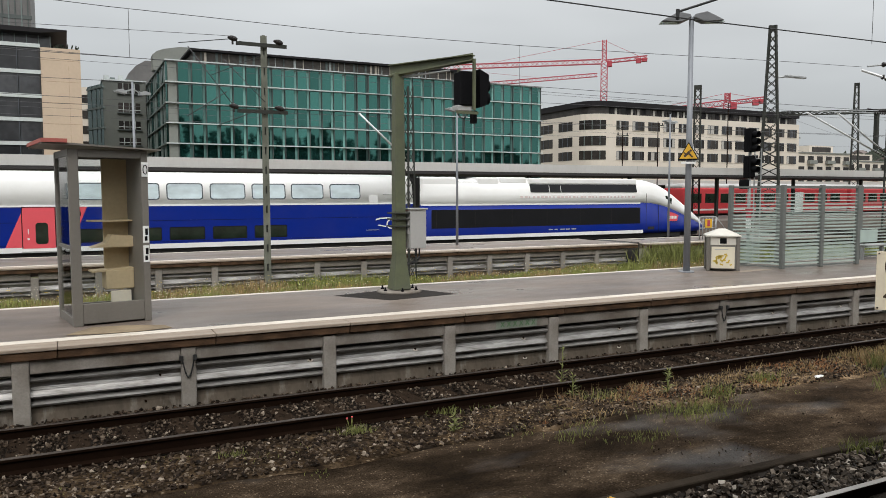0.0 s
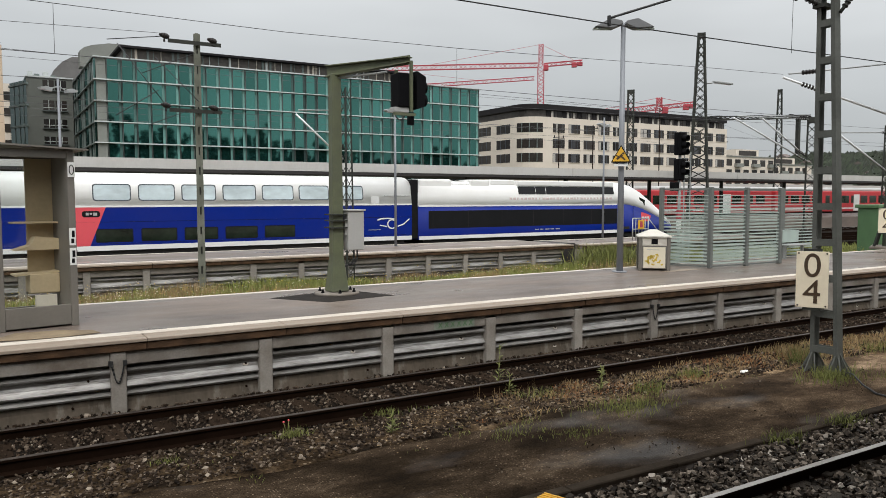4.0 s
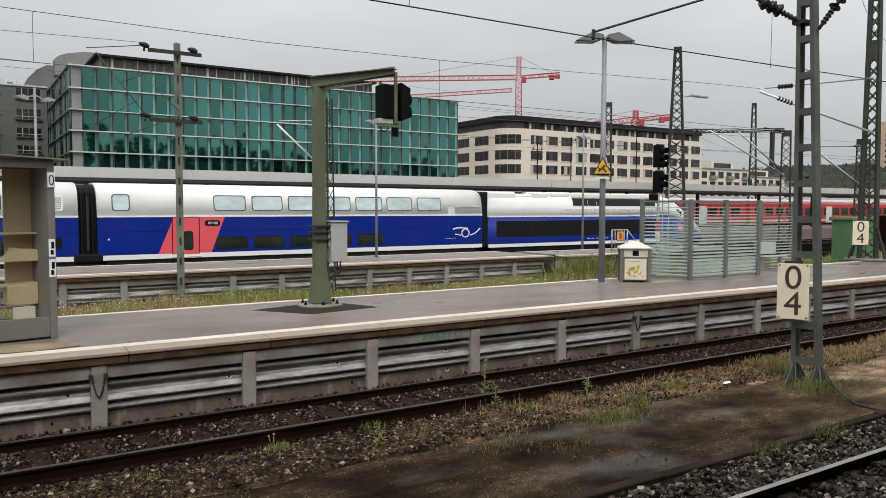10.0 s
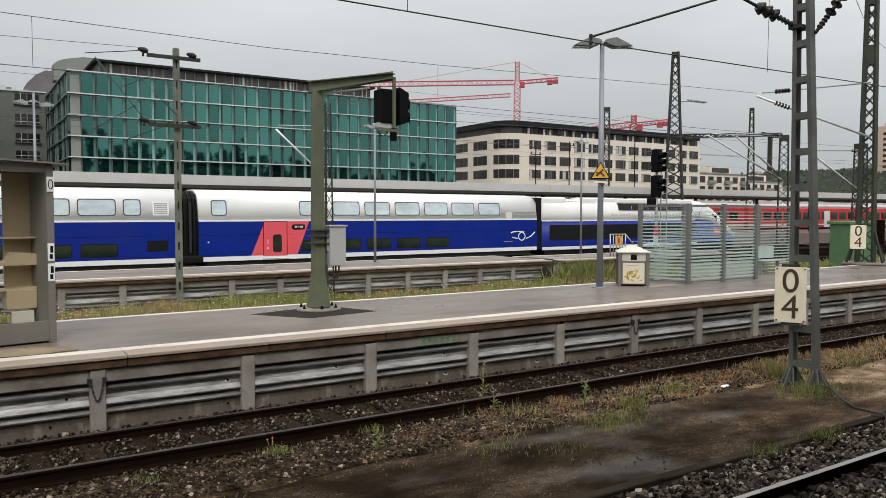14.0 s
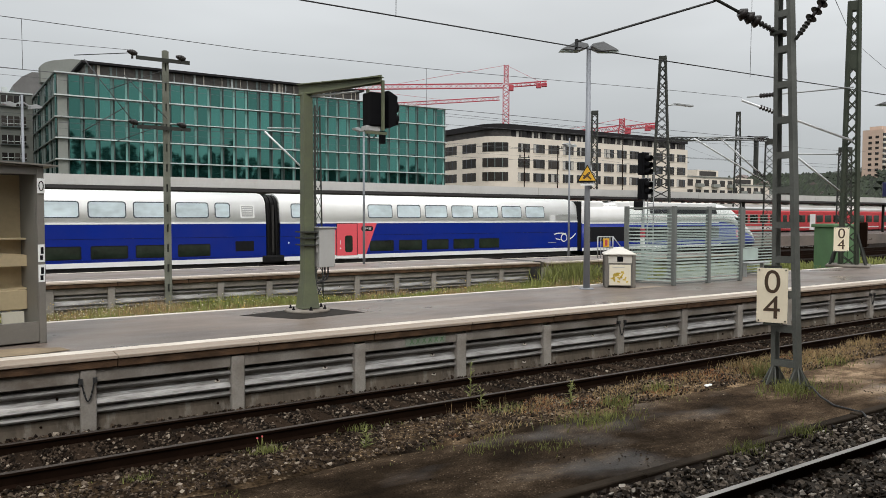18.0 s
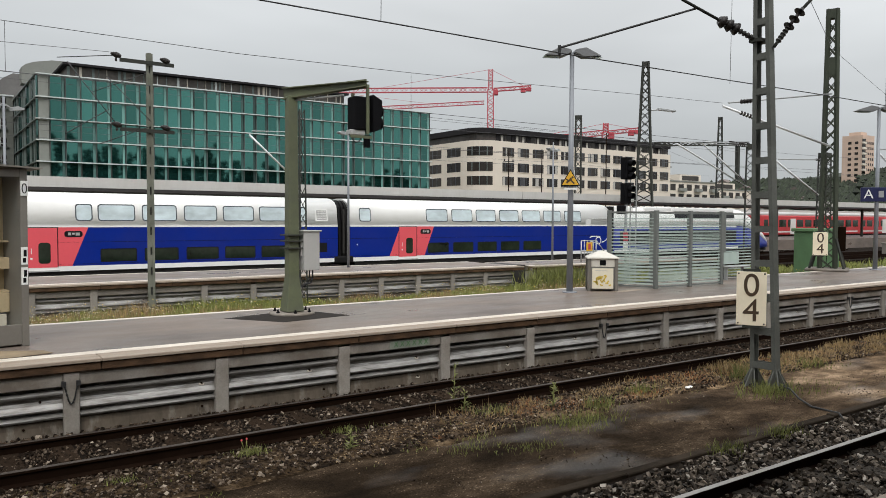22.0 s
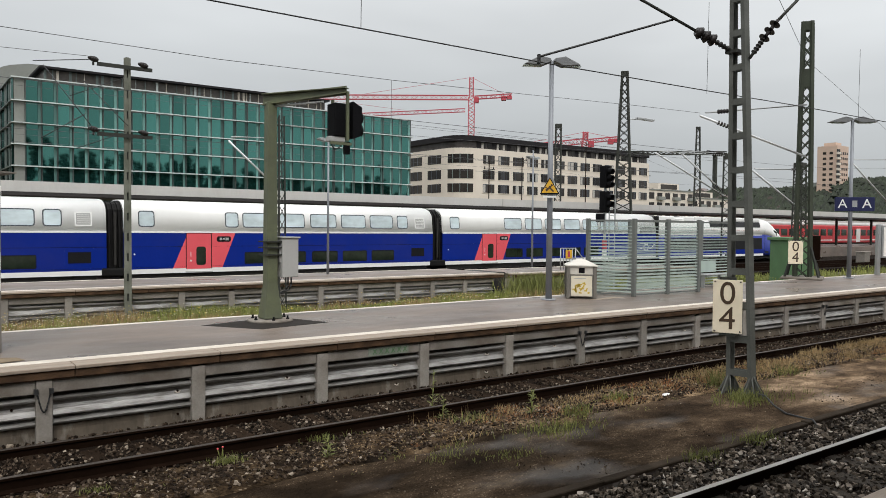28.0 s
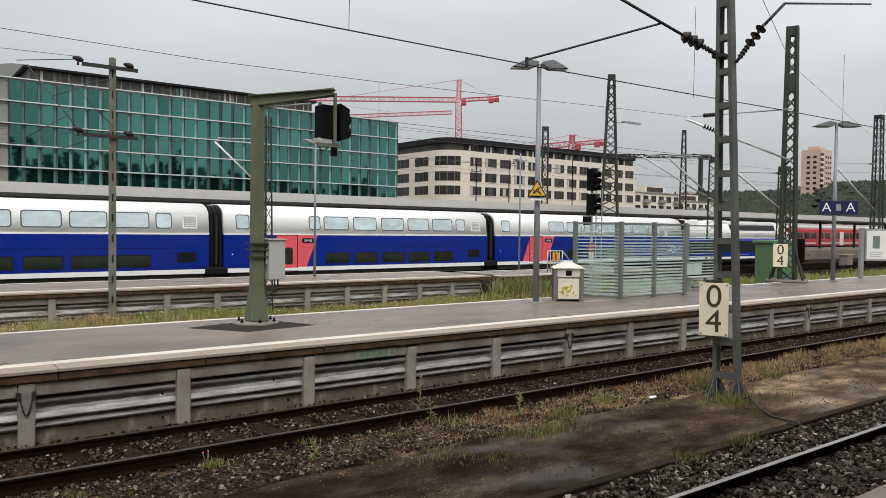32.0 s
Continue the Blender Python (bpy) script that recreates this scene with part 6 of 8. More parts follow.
def litter_bin():
    b = thing("litter_bin", 15.35, 14.3, ZP, "metal litter bin with pale pyramid lid and a cream poster", "bin", rz=-42)
    w = 0.36
    part("body", bevel(boxes((-w, w, -w, w, 0.04, 0.88)), 0.02), "bin_metal", b, "brown metal body")
    for x in (-w, w):
        for y in (-w, w):
            part("corner_bar", bevel(boxes((x - 0.045, x + 0.045, y - 0.045, y + 0.045, 0.0, 0.89)), 0.01), "booth_grey", b)
    bm = bmesh.new()
    v = [bm.verts.new(p) for p in ((-0.43, -0.43, 0.88), (0.43, -0.43, 0.88), (0.43, 0.43, 0.88), (-0.43, 0.43, 0.88),
                                   (-0.43, -0.43, 0.91), (0.43, -0.43, 0.91), (0.43, 0.43, 0.91), (-0.43, 0.43, 0.91),
                                   (-0.09, -0.09, 1.07), (0.09, -0.09, 1.07), (0.09, 0.09, 1.07), (-0.09, 0.09, 1.07))]
    bm.faces.new(v[3::-1])
    for i in range(4):
        j = (i + 1) % 4
        bm.faces.new((v[i], v[j], v[4 + j], v[4 + i]))
        bm.faces.new((v[4 + i], v[4 + j], v[8 + j], v[8 + i]))
    bm.faces.new(v[8:12])
    part("lid", bm, "bin_lid", b, "pale pyramid lid")
    part("front_flap", bevel(boxes((-0.31, 0.31, -w - 0.02, -w, 0.66, 0.87)), 0.005), "bin_lid", b)
    part("opening", boxes((-0.08, 0.08, -w - 0.025, -w - 0.019, 0.70, 0.84)), "black", b, "dark square opening")
    ps = part("poster", boxes((-0.28, 0.28, -w - 0.014, -w - 0.006, 0.07, 0.62)), "paper", b, "cream poster with a yellow drawing")
    rnd = random.Random(7)
    bm = bmesh.new()
    for k in range(26):
        x, z = rnd.uniform(-0.19, 0.17), rnd.uniform(0.14, 0.42)
        beam(bm, (x, -w - 0.017, z), (x + rnd.uniform(-0.08, 0.08), -w - 0.017, z + rnd.uniform(-0.02, 0.12)), 0.006, 0.035)
    part("drawing", bm, "doodle", ps)
    part("poster_text", boxes((-0.2, 0.12, -w - 0.018, -w - 0.013, 0.545, 0.56)), "tr_grey", ps)


litter_bin()
bm = bmesh.new()
prism(bm, [(15.3, 13.55), (16.5, 13.65), (16.3, 13.95), (15.1, 13.8)], ZP + 0.002, ZP + 0.005, "z")
tagged(new("manhole_cover", mesh("manhole_cover", bm, "edge_slab")), "pale flat cover in the asphalt", "cover", "", "structure")


def wind_shelter():
    s = thing("glass_wind_shelter", 0, 0, ZP, "glass windscreen with frosted stripes between grey steel posts", "shelter")
    H = 2.2
    post = mesh("post", bevel(boxes((-0.055, 0.055, -0.055, 0.055, 0, H)), 0.008), "shelter_steel")
    pts = {"a": (16.35, 14.95), "b": (16.9, 13.72), "c": (18.35, 13.68), "d": (19.85, 13.68), "f": (18.2, 14.95), "g": (20.0, 14.95), "h": (21.8, 14.95), "i": (23.6, 14.95)}
    for k, (x, y) in pts.items():
        p = part("post", post, "", s)
        p.location = (x, y, 0)
    for m, n in (("a", "b"), ("b", "c"), ("c", "d"), ("a", "f"), ("f", "g"), ("g", "h"), ("h", "i")):
        p, q = Vector((*pts[m], 0)), Vector((*pts[n], 0))
        L = (q - p).length
        ang = math.degrees(math.atan2(q.y - p.y, q.x - p.x))
        bm = bmesh.new()
        bm.faces.new([bm.verts.new(c) for c in ((0.06, 0, 0.06), (L - 0.06, 0, 0.06), (L - 0.06, 0, H - 0.08), (0.06, 0, H - 0.08))])
        g = part("glass_pane", bm, "glass", s, "clear glass with frosted stripes")
        g.matrix_local = pose(p.x, p.y, 0, 0, 0, ang)
        g.visible_shadow = False
        bm = bmesh.new()
        for k in range(20):
            z = 0.10 + k * 0.098
            t = 0.050 - 0.0016 * k
            box(bm, 0.07, L - 0.07, -0.009, -0.0065, z, z + t)
        st = part("frosted_stripes", bm, "frit", g, "rows of frosted stripes", fix=False)
        rl = part("top_rail", boxes((0.05, L - 0.05, -0.02, 0.02, H - 0.08, H - 0.03)), "shelter_steel", s)
        rl.matrix_local = pose(p.x, p.y, 0, 0, 0, ang)
        rl = part("bottom_rail", boxes((0.05, L - 0.05, -0.015, 0.015, 0.03, 0.07)), "shelter_steel", s)
        rl.matrix_local = pose(p.x, p.y, 0, 0, 0, ang)
    b = thing("platform_bench", 21.75, 14.5, ZP, "light metal mesh bench in the shelter", "bench")
    part("seat", bevel(boxes((-0.55, 0.55, -0.22, 0.22, 0.42, 0.46)), 0.01), "galv", b)
    part("backrest", bevel(boxes((-0.55, 0.55, 0.2, 0.24, 0.5, 0.88)), 0.01), "frit", b, "pale mesh backrest")
    for x in (-0.45, 0.45):
        part("leg", boxes((x - 0.03, x + 0.03, -0.05, 0.05, 0, 0.42)), "galv", b)


wind_shelter()


# ---- masts and overhead line ----
def insulator(bm, a, b, n=6, r=0.085, thick=0.022):
    a, b = Vector(a), Vector(b)
    tube(bm, a, b, 0.032, seg=8)
    for k in range(n):
        p = a + (b - a) * ((k + 0.5) / n)
        d = (b - a).normalized() * thick
        tube(bm, p - d, p + d, r, r * 0.6, seg=12)


def ladder_mast():
    """The two-legged mast on the path with the kilometre board."""
    m = thing("catenary_mast", 12.13, 7.4, -0.16, "dark steel ladder mast of two channels standing on the path", "mast")
    H = 9.2

    def half(z):
        return max(0.06, 0.207 - 0.0175 * z)
    for s in (-1, 1):
        bm = bmesh.new()
        channel = ((-0.075, -0.03), (-0.062, -0.03), (-0.062, 0.03), (0.062, 0.03), (0.062, -0.03), (0.075, -0.03), (0.075, 0.042), (-0.075, 0.042))
        lo = [bm.verts.new((a, s * (half(0) + b), 0.05)) for a, b in channel]
        hi = [bm.verts.new((a, s * (half(H) + b), H)) for a, b in channel]
        for i in range(8):
            bm.faces.new((lo[i], lo[(i + 1) % 8], hi[(i + 1) % 8], hi[i]))
        bm.faces.new(lo)
        bm.faces.new(hi)
        part("leg", bm, "mast_grey", m)
        for dx, dy in ((-0.30, 0.0), (-0.18, 0.16), (0.0, 0.22), (0.18, 0.16), (0.30, 0.0), (-0.18, -0.12), (0.18, -0.12)):
            bm = bmesh.new()
            beam(bm, (dx, s * (half(0) + dy), -0.02), (dx * 0.12, s * (half(0) + dy * 0.12), 0.36), 0.022)
            part("foot_strut", bm, "mast_grey", m)
        for dx in (-0.30, 0.30):
            bm = bmesh.new()
            prism(bm, [(dx * 0.2, 0.02), (dx * 0.85, 0.02), (dx * 0.2, 0.33)], s * half(0) - 0.008, s * half(0) + 0.008, "y")
            part("gusset", bm, "mast_grey", m)
        part("foot_block", bevel(boxes((-0.2, 0.2, s * 0.25 - 0.16, s * 0.25 + 0.16, -0.2, 0.05)), 0.03), "patch", m)
    z = 0.336
    while z < H:
        w = half(z)
        part("batten", boxes((-0.078, -0.064, -w, w, z, z + 0.11)), "mast_grey", m)
        part("batten", boxes((0.064, 0.078, -w, w, z, z + 0.11)), "mast_grey", m)
        z += 0.598
    return m


lm0 = ladder_mast()
lm0.matrix_world = Matrix.Translation((12.13, 7.4, -0.16)) @ pose(0, 0, 0, -1.1, -0.75, 0)


def km_board(x, y, z, w, h, rz, label):
    k = thing("kilometre_board", x, y, z, label, "sign", "kilometre boards", rz=rz)
    bm = bmesh.new()
    prism(bm, [(-w / 2, 0), (w / 2, 0), (w / 2, h), (-w / 2, h)], -0.006, 0.006, "y")
    bmesh.ops.recalc_face_normals(bm, faces=bm.faces)
    part("plate", bevel(bm, 0.003), "sign_cream", k)
    words("0", h * 0.60, "sign_ink", k, pose(0, -0.010, h * 0.73, 90, 0, 0), "figure", 0.001)
    words("4", h * 0.60, "sign_ink", k, pose(0, -0.010, h * 0.26, 90, 0, 0), "figure", 0.001)
    for sx in (-1, 1):
        for sz in (0.035, 0.965):
            bm = bmesh.new()
            tube(bm, (sx * w * 0.43, -0.014, h * sz), (sx * w * 0.43, -0.004, h * sz), 0.014, seg=8)
            part("bolt", bm, "black", k)
    for z in (h - 0.02, -0.045):
        part("bracket", boxes((-0.14, 0.14, 0.006, 0.05, z, z + 0.065)), "dark_steel", k)
    return k


km_board(11.865, 7.53, 0.94, 0.49, 0.94, -62, "cream board with black figures bolted to the ladder mast")


def lattice_mast(x, y, z, h, w0, w1, label, seg, rz=0.0, mat_name="dark_steel", t=0.09, cap=True, panels=(), split=False, thin=0.36):
    """A square lattice mast that narrows upwards."""
    m = thing("lattice_mast", x, y, z, label, "mast", "lattice masts", rz=rz)
    ring = [(-1, -1), (1, -1), (1, 1), (-1, 1)]

    def at(k, f):
        w = (w0 + (w1 - w0) * f) / 2
        return Vector((ring[k][0] * w, ring[k][1] * w, h * f))
    for k in range(4):
        bm = bmesh.new()
        beam(bm, at(k, 0), at(k, 1), t)
        part("leg", bm, mat_name, m)
    for k in range(4):
        bm = bmesh.new()
        for i in range(seg):
            a, b = (k, (k + 1) % 4) if i % 2 else ((k + 1) % 4, k)
            if split:
                bm = bmesh.new()
            beam(bm, at(a, i / seg), at(b, (i + 1) / seg), t * thin, t * 0.3)
            if split:
                part("brace", bm, mat_name, m)
                bm = bmesh.new()
            if t > 0.06:
                beam(bm, at(b, i / seg), at(a, (i + 1) / seg), t * thin * 0.8, t * 0.3)
                if split:
                    part("brace", bm, mat_name, m)
        if not split:
            tagged(part("bracing", bm, mat_name, m), kind="stuff")
    if cap:
        part("cap", boxes((-w1 / 2 - 0.03, w1 / 2 + 0.03, -w1 / 2 - 0.03, w1 / 2 + 0.03, h - 0.35, h)), mat_name, m)
    for za, zb in panels:
        w = (w0 + (w1 - w0) * za / h) / 2 + 0.02
        part("splice_plate", boxes((-w, w, -w, w, za, zb)), mat_name, m)
    return m


lm = lattice_mast(29.0, 15.3, ZP, 10.05, 0.54, 0.30, "tall dark green lattice mast at the platform edge", 22, rz=25, mat_name="mast_green", t=0.12, panels=((7.5, 8.2),), split=True, thin=0.6)
for s in (-1, 1):
    for q in (-1, 1):
        bm = bmesh.new()
        beam(bm, (s * 0.62, q * 0.62, 0.0), (s * 0.30, q * 0.30, 1.25), 0.07)
        part("foot_strut", bm, "dark_steel", lm)
part("foot_block", bevel(boxes((-0.75, 0.75, -0.75, 0.75, 0.0, 0.10)), 0.03), "wall_conc", lm, "pale concrete foot")
part("terminal_box", bevel(boxes((0.3, 0.75, -0.6, -0.25, 0.75, 1.7)), 0.02), "rail_rust", lm, "rusty brown terminal box")
km_board(27.87, 14.98, 1.48, 0.52, 0.88, -52, "cream board with black figures on the lattice mast")

lattice_mast(10.15, 22.6, -0.3, 6.6, 0.34, 0.22, "slim lattice mast standing in the grass strip", 16, rz=24, t=0.05, cap=False)
lattice_mast(49.9, 42.0, 0.85, 15.1, 1.62, 0.40, "tall tapering lattice mast beyond the train", 22, rz=40, t=0.16)
lattice_mast(88.85, 62.0, 0.0, 16.7, 1.1, 0.38, "distant tapering lattice mast", 18, rz=35, t=0.16)
lattice_mast(52.2, 52.0, 0.0, 12.8, 0.6, 0.5, "dark lattice mast beside the far canopy", 18, rz=45, t=0.12)
lattice_mast(46.8, 30.2, -0.3, 8.3, 0.7, 0.5, "dark lattice mast carrying brackets between the tracks", 16, rz=33, t=0.08)
lattice_mast(56.0, 30.0, -0.3, 8.2, 0.8, 0.6, "dark lattice mast between the tracks", 16, t=0.09)
lattice_mast(80.5, 33.5, -0.3, 15.0, 0.9, 0.6, "slim lattice mast down the line", 18, t=0.12)


def concrete_pole():
    m = thing("line_pole", 5.70, 23.38, -0.25, "mossy slotted pole with two dark cross-arms and insulators", "pole")
    bm = bmesh.new()
    for s in (-1, 1):
        beam(bm, (s * 0.068, 0, 0), (s * 0.056, 0, 7.9), 0.07, 0.07)
    part("pole", bm, "mast_conc", m)
    # dark strip behind the slots stands in for the shade inside them
    part("slot_shade", boxes((-0.045, 0.045, 0.018, 0.026, 0.0, 7.85)), "dark_steel", m)
    for k in range(13):
        part("rung", boxes((-0.045, 0.045, -0.028, 0.028, 0.35 + k * 0.6, 0.72 + k * 0.6)), "mast_conc", m)
    for z in (7.55, 5.55):
        arm = part("cross_arm", boxes((-0.85, 0.68, -0.14, -0.1, z, z + 0.11)), "dark_steel", m, "dark cross-arm")
        for x in (-0.95, 0.42):
            bm = bmesh.new()
            tube(bm, (x, -0.12, z), (x, -0.12, z + 0.09), 0.03, seg=6)
            for q, r0, r1 in ((-0.14, 0.03, 0.065), (-0.07, 0.065, 0.085), (0.0, 0.085, 0.08), (0.07, 0.08, 0.04)):
                tube(bm, (x + q, -0.12, z + 0.18 - q * 0.2), (x + q + 0.07, -0.12, z + 0.166 - q * 0.2), r0, r1, seg=12)
            part("insulator", bm, "insul", arm)
    for a, b, r, nm in (((-0.95, -0.1, 7.72), (-2.6, -1.0, 7.3), 0.013, "cable"), ((-0.95, -0.1, 5.75), (-2.3, -0.6, 7.3), 0.013, "wire_grey"), ((-0.1, -0.1, 7.3), (-1.7, -0.8, 6.5), 0.012, "cable"),
                        ((0.0, -0.1, 5.9), (-1.3, -0.6, 7.0), 0.012, "wire_grey"), ((-1.15, -0.12, 6.15), (-2.4, -0.8, 5.3), 0.013, "cable"), ((0.0, 0, 5.75), (-1.5, -0.6, 5.1), 0.013, "cable")):
        bm = bmesh.new()
        tube(bm, a, b, r, seg=6)
        part("stay_rod", bm, nm, m)


concrete_pole()


def wire(name, pts, r, label, material="cable", sag=0.0):
    """An overhead wire through points, each span hanging a little."""
    bm = bmesh.new()
    rings = []
    for a, b in zip(pts, pts[1:]):
        a, b = Vector(a), Vector(b)
        n = 10 if sag else 1
        _, u, w = axes(a, b)
        rings = rings if a != b and rings else []
        for k in range(1 if rings else 0, n + 1):
            f = k / n
            q = a + (b - a) * f - Vector((0, 0, sag * 4 * f * (1 - f)))
            rings.append([bm.verts.new(q + (u * math.cos(1.0472 * i) + w * math.sin(1.0472 * i)) * r) for i in range(6)])
    for p, q in zip(rings, rings[1:]):
        for i in range(6):
            bm.faces.new((p[i], p[(i + 1) % 6], q[(i + 1) % 6], q[i]))
    o = new(name, mesh(name, bm, material))
    return tagged(o, label, "wire", "overhead wires")


wire("contact_wire", [(-20, 9.1, 5.5), (9.0, 9.1, 5.53), (13.7, 9.2, 5.62), (17.1, 9.25, 5.69), (60, 9.6, 6.1)], 0.010, "dark contact wire over the siding")
wire("catenary_wire", [(-25, 16.6, 7.2), (1, 16.6, 6.53), (6, 16.6, 6.49), (10.7, 16.6, 6.59), (14.6, 16.6, 6.72), (20.4, 16.6, 6.93), (24.0, 16.6, 7.03)], 0.007, "thin dark wire crossing the sky", "wire_grey")
wire("feeder_wire", [(-10, 24, 6.0), (46, 30, 7.4)], 0.008, "thin dark feeder wire low over the train", "wire_grey")
wire("feeder_wire", [(-30, 25.5, 7.0), (4.7, 23.3, 7.55)], 0.007, "thin dark feeder wire tied to the pole", "wire_grey")
wire("feeder_wire", [(12.05, 7.42, 8.0), (29.0, 15.3, 9.4), (80.5, 33.5, 12.0)], 0.008, "thin dark messenger wire overhead", "wire_grey")
for x in (5.35, 13.5, 20):
    wire("dropper", [(x, 9.15, 5.54), (x + 0.02, 9.15, 7.4)], 0.005, "thin vertical dropper wire overhead")
wire("contact_wire", [(-25, 16.6, 5.5), (24.0, 16.6, 5.62)], 0.007, "thin contact wire beyond the platform", "wire_grey")
for x, z in ((1.4, 6.52), (10.6, 6.58), (19.5, 6.90)):
    wire("dropper", [(x, 16.6, 5.56), (x, 16.6, z)], 0.005, "thin vertical dropper wire overhead", "wire_grey")

# rods and insulators at the ladder mast
wire("span_rod", [(8.75, 9.12, 5.62), (10.92, 8.08, 6.38)], 0.020, "dark steel pull-off rod overhead")
wire("clamp", [(8.75, 9.12, 5.5), (8.75, 9.12, 5.66)], 0.03, "small dark steel wire clamp")
ins = thing("line_insulator", 12.03, 7.62, 5.9, "dark ribbed insulator string tied to the ladder mast", "insulator", "insulators")
bm = bmesh.new()
tube(bm, (0, 0, 0), (-0.40, 0.14, 0.17), 0.030, seg=8)
part("rod", bm, "dark_steel", ins)
for k in range(5):
    bm = bmesh.new()
    q = Vector((-0.12, 0.04, 0.05)) * (1 + k * 0.55)
    tube(bm, q, q + Vector((-0.02, 0.007, 0.0085)), 0.05, seg=10)
    part("shaft_rib", bm, "insul", ins)
bm = bmesh.new()
tube(bm, (-0.72, 0.27, 0.31), (-2.4, 0.98, 1.10), 0.026, seg=8)
part("upper_rod", bm, "dark_steel", ins)
bm = bmesh.new()
insulator(bm, (-0.38, 0.135, 0.165), (-0.74, 0.275, 0.315), 3, 0.115, 0.045)
part("disc_string", bm, "insul", ins)
part("clamp_ring", boxes((-0.1, 0.2, -0.12, 0.1, -0.03, 0.03)), "dark_steel", ins)
ins2 = thing("line_insulator", 12.06, 7.32, 5.75, "dark ribbed insulator string tied to the ladder mast", "insulator", "insulators")
bm = bmesh.new()
tube(bm, (0, 0, 0), (0.24, -0.10, 0.34), 0.030, seg=8)
part("rod", bm, "dark_steel", ins2)
for k in range(5):
    bm = bmesh.new()
    q = Vector((0.07, -0.03, 0.10)) * (1 + k * 0.55)
    tube(bm, q, q + Vector((0.011, -0.005, 0.016)), 0.05, seg=10)
    part("shaft_rib", bm, "insul", ins2)
bm = bmesh.new()
tube(bm, (0.48, -0.2, 0.66), (0.90, -0.36, 1.10), 0.028, seg=8)
part("upper_rod", bm, "dark_steel", ins2)
bm = bmesh.new()
insulator(bm, (0.22, -0.09, 0.31), (0.5, -0.21, 0.69), 3, 0.10, 0.014)
part("disc_string", bm, "insul", ins2)
wire("span_rod", [(12.97, 6.95, 6.86), (18.78, 8.0, 8.19)], 0.020, "dark steel pull-off rod overhead")


def cantilever(x, y, z, dx, dy, dz, label, top=None, r=0.045, at=(0.04, 0.2)):
    """A pale tubular bracket arm with insulators."""
    c = thing("catenary_bracket", x, y, z, label, "bracket", "catenary brackets")
    bm = bmesh.new()
    tube(bm, (0, 0, 0), (dx, dy, dz), r, seg=8)
    part("strut", bm, "shine_tube", c, "diagonal tube with wet shine painted pale")
    top = top or abs(dz) * 1.15
    bm = bmesh.new()
    tube(bm, (0, 0, top), (dx * 0.95, dy * 0.95, dz + 0.12), r * 0.62, seg=8)
    part("top_tube", bm, "galv", c)
    bm = bmesh.new()
    insulator(bm, [q * at[0] for q in (dx, dy, dz)], [q * at[1] for q in (dx, dy, dz)], 5, 0.09)
    part("insulator", bm, "insul", c)
    bm = bmesh.new()
    f = (dz + 0.12 - top) / 0.95
    insulator(bm, (dx * at[0], dy * at[0], top + f * at[0]), (dx * at[1], dy * at[1], top + f * at[1]), 5, 0.09)
    part("insulator", bm, "insul", c)
    return c


for x, y, top, arms in ((51.9, 62, 10.5, 3), (66.85, 62, 13.5, 0), (56.65, 62, 11.0, 1)):
    sp = thing("line_pole", x, y, -0.4, "slim dark pole with small cross-arms behind the canopy", "pole", "slim poles")
    bm = bmesh.new()
    tube(bm, (0, 0, 0), (0, 0, top), 0.065, 0.05, seg=8)
    part("pole", bm, "rail_rust", sp)
    for k in range(arms):
        bm = bmesh.new()
        beam(bm, (-0.75, 0, top - 0.4 - 0.7 * k), (0.75, 0, top - 0.4 - 0.7 * k), 0.08)
        arm = part("cross_arm", bm, "dark_steel", sp)
        for dx in (-0.6, 0.6):
            bm = bmesh.new()
            tube(bm, (dx, 0, top - 0.37 - 0.7 * k), (dx, 0, top - 0.12 - 0.7 * k), 0.07, 0.05, seg=8)
            part("insulator", bm, "insul", arm)
cantilever(10.0, 22.5, 4.0, -1.6, -0.1, 1.35, "pale tubular bracket on the slim mast", r=0.032)
cantilever(46.4, 30.2, 5.1, -8.0, -0.4, 2.4, "long pale tubular bracket over the tracks", r=0.055)
cantilever(46.6, 30.4, 5.4, -5.4, -0.4, 2.3, "long pale tubular bracket over the tracks", r=0.055)
cantilever(28.75, 15.15, 5.64, -4.78, 1.45, 1.29, "pale tubular bracket on the tall lattice mast", 2.0, at=(0.72, 0.85))
cantilever(80.3, 33.5, 5.0, -9.0, 0.0, 4.2, "long pale tubular bracket down the line", r=0.075)
cantilever(56.0, 30, 4.4, -6.5, 0.0, 2.6, "pale tubular bracket down the line", r=0.075)
por = thing("portal_beam", 51, 42, 8.7, "dark horizontal portal beam across the tracks", "beam")
bm = bmesh.new()
lattice(bm, (0, 0, 0.5), (12, -1, 1.2), 0.26, 0.26, 14, 0.09)
part("girder", bm, "dark_steel", por)
bm = bmesh.new()
beam(bm, (10.6, -0.9, 1.1), (10.6, -0.9, -2.2), 0.3)
part("hanger", bm, "dark_steel", por)
for x in (9.2, 11.2):
    bm = bmesh.new()
    insulator(bm, (x, -1.0, 1.1), (x + 1.0, -1.05, 1.05), 5, 0.2)
    part("insulator", bm, "insul", por)
arm = thing("mast_lamp", 50.6, 42, 12.0, "pale lamp arm on the tall lattice mast", "lamp")
bm = bmesh.new()
tube(bm, (0, 0, 0), (1.0, 0, 0.15), 0.06, seg=8)
part("arm", bm, "galv", arm)
part("lamp_head", bevel(boxes((0.9, 3.1, -0.2, 0.2, 0.1, 0.28)), 0.04), "galv", arm)
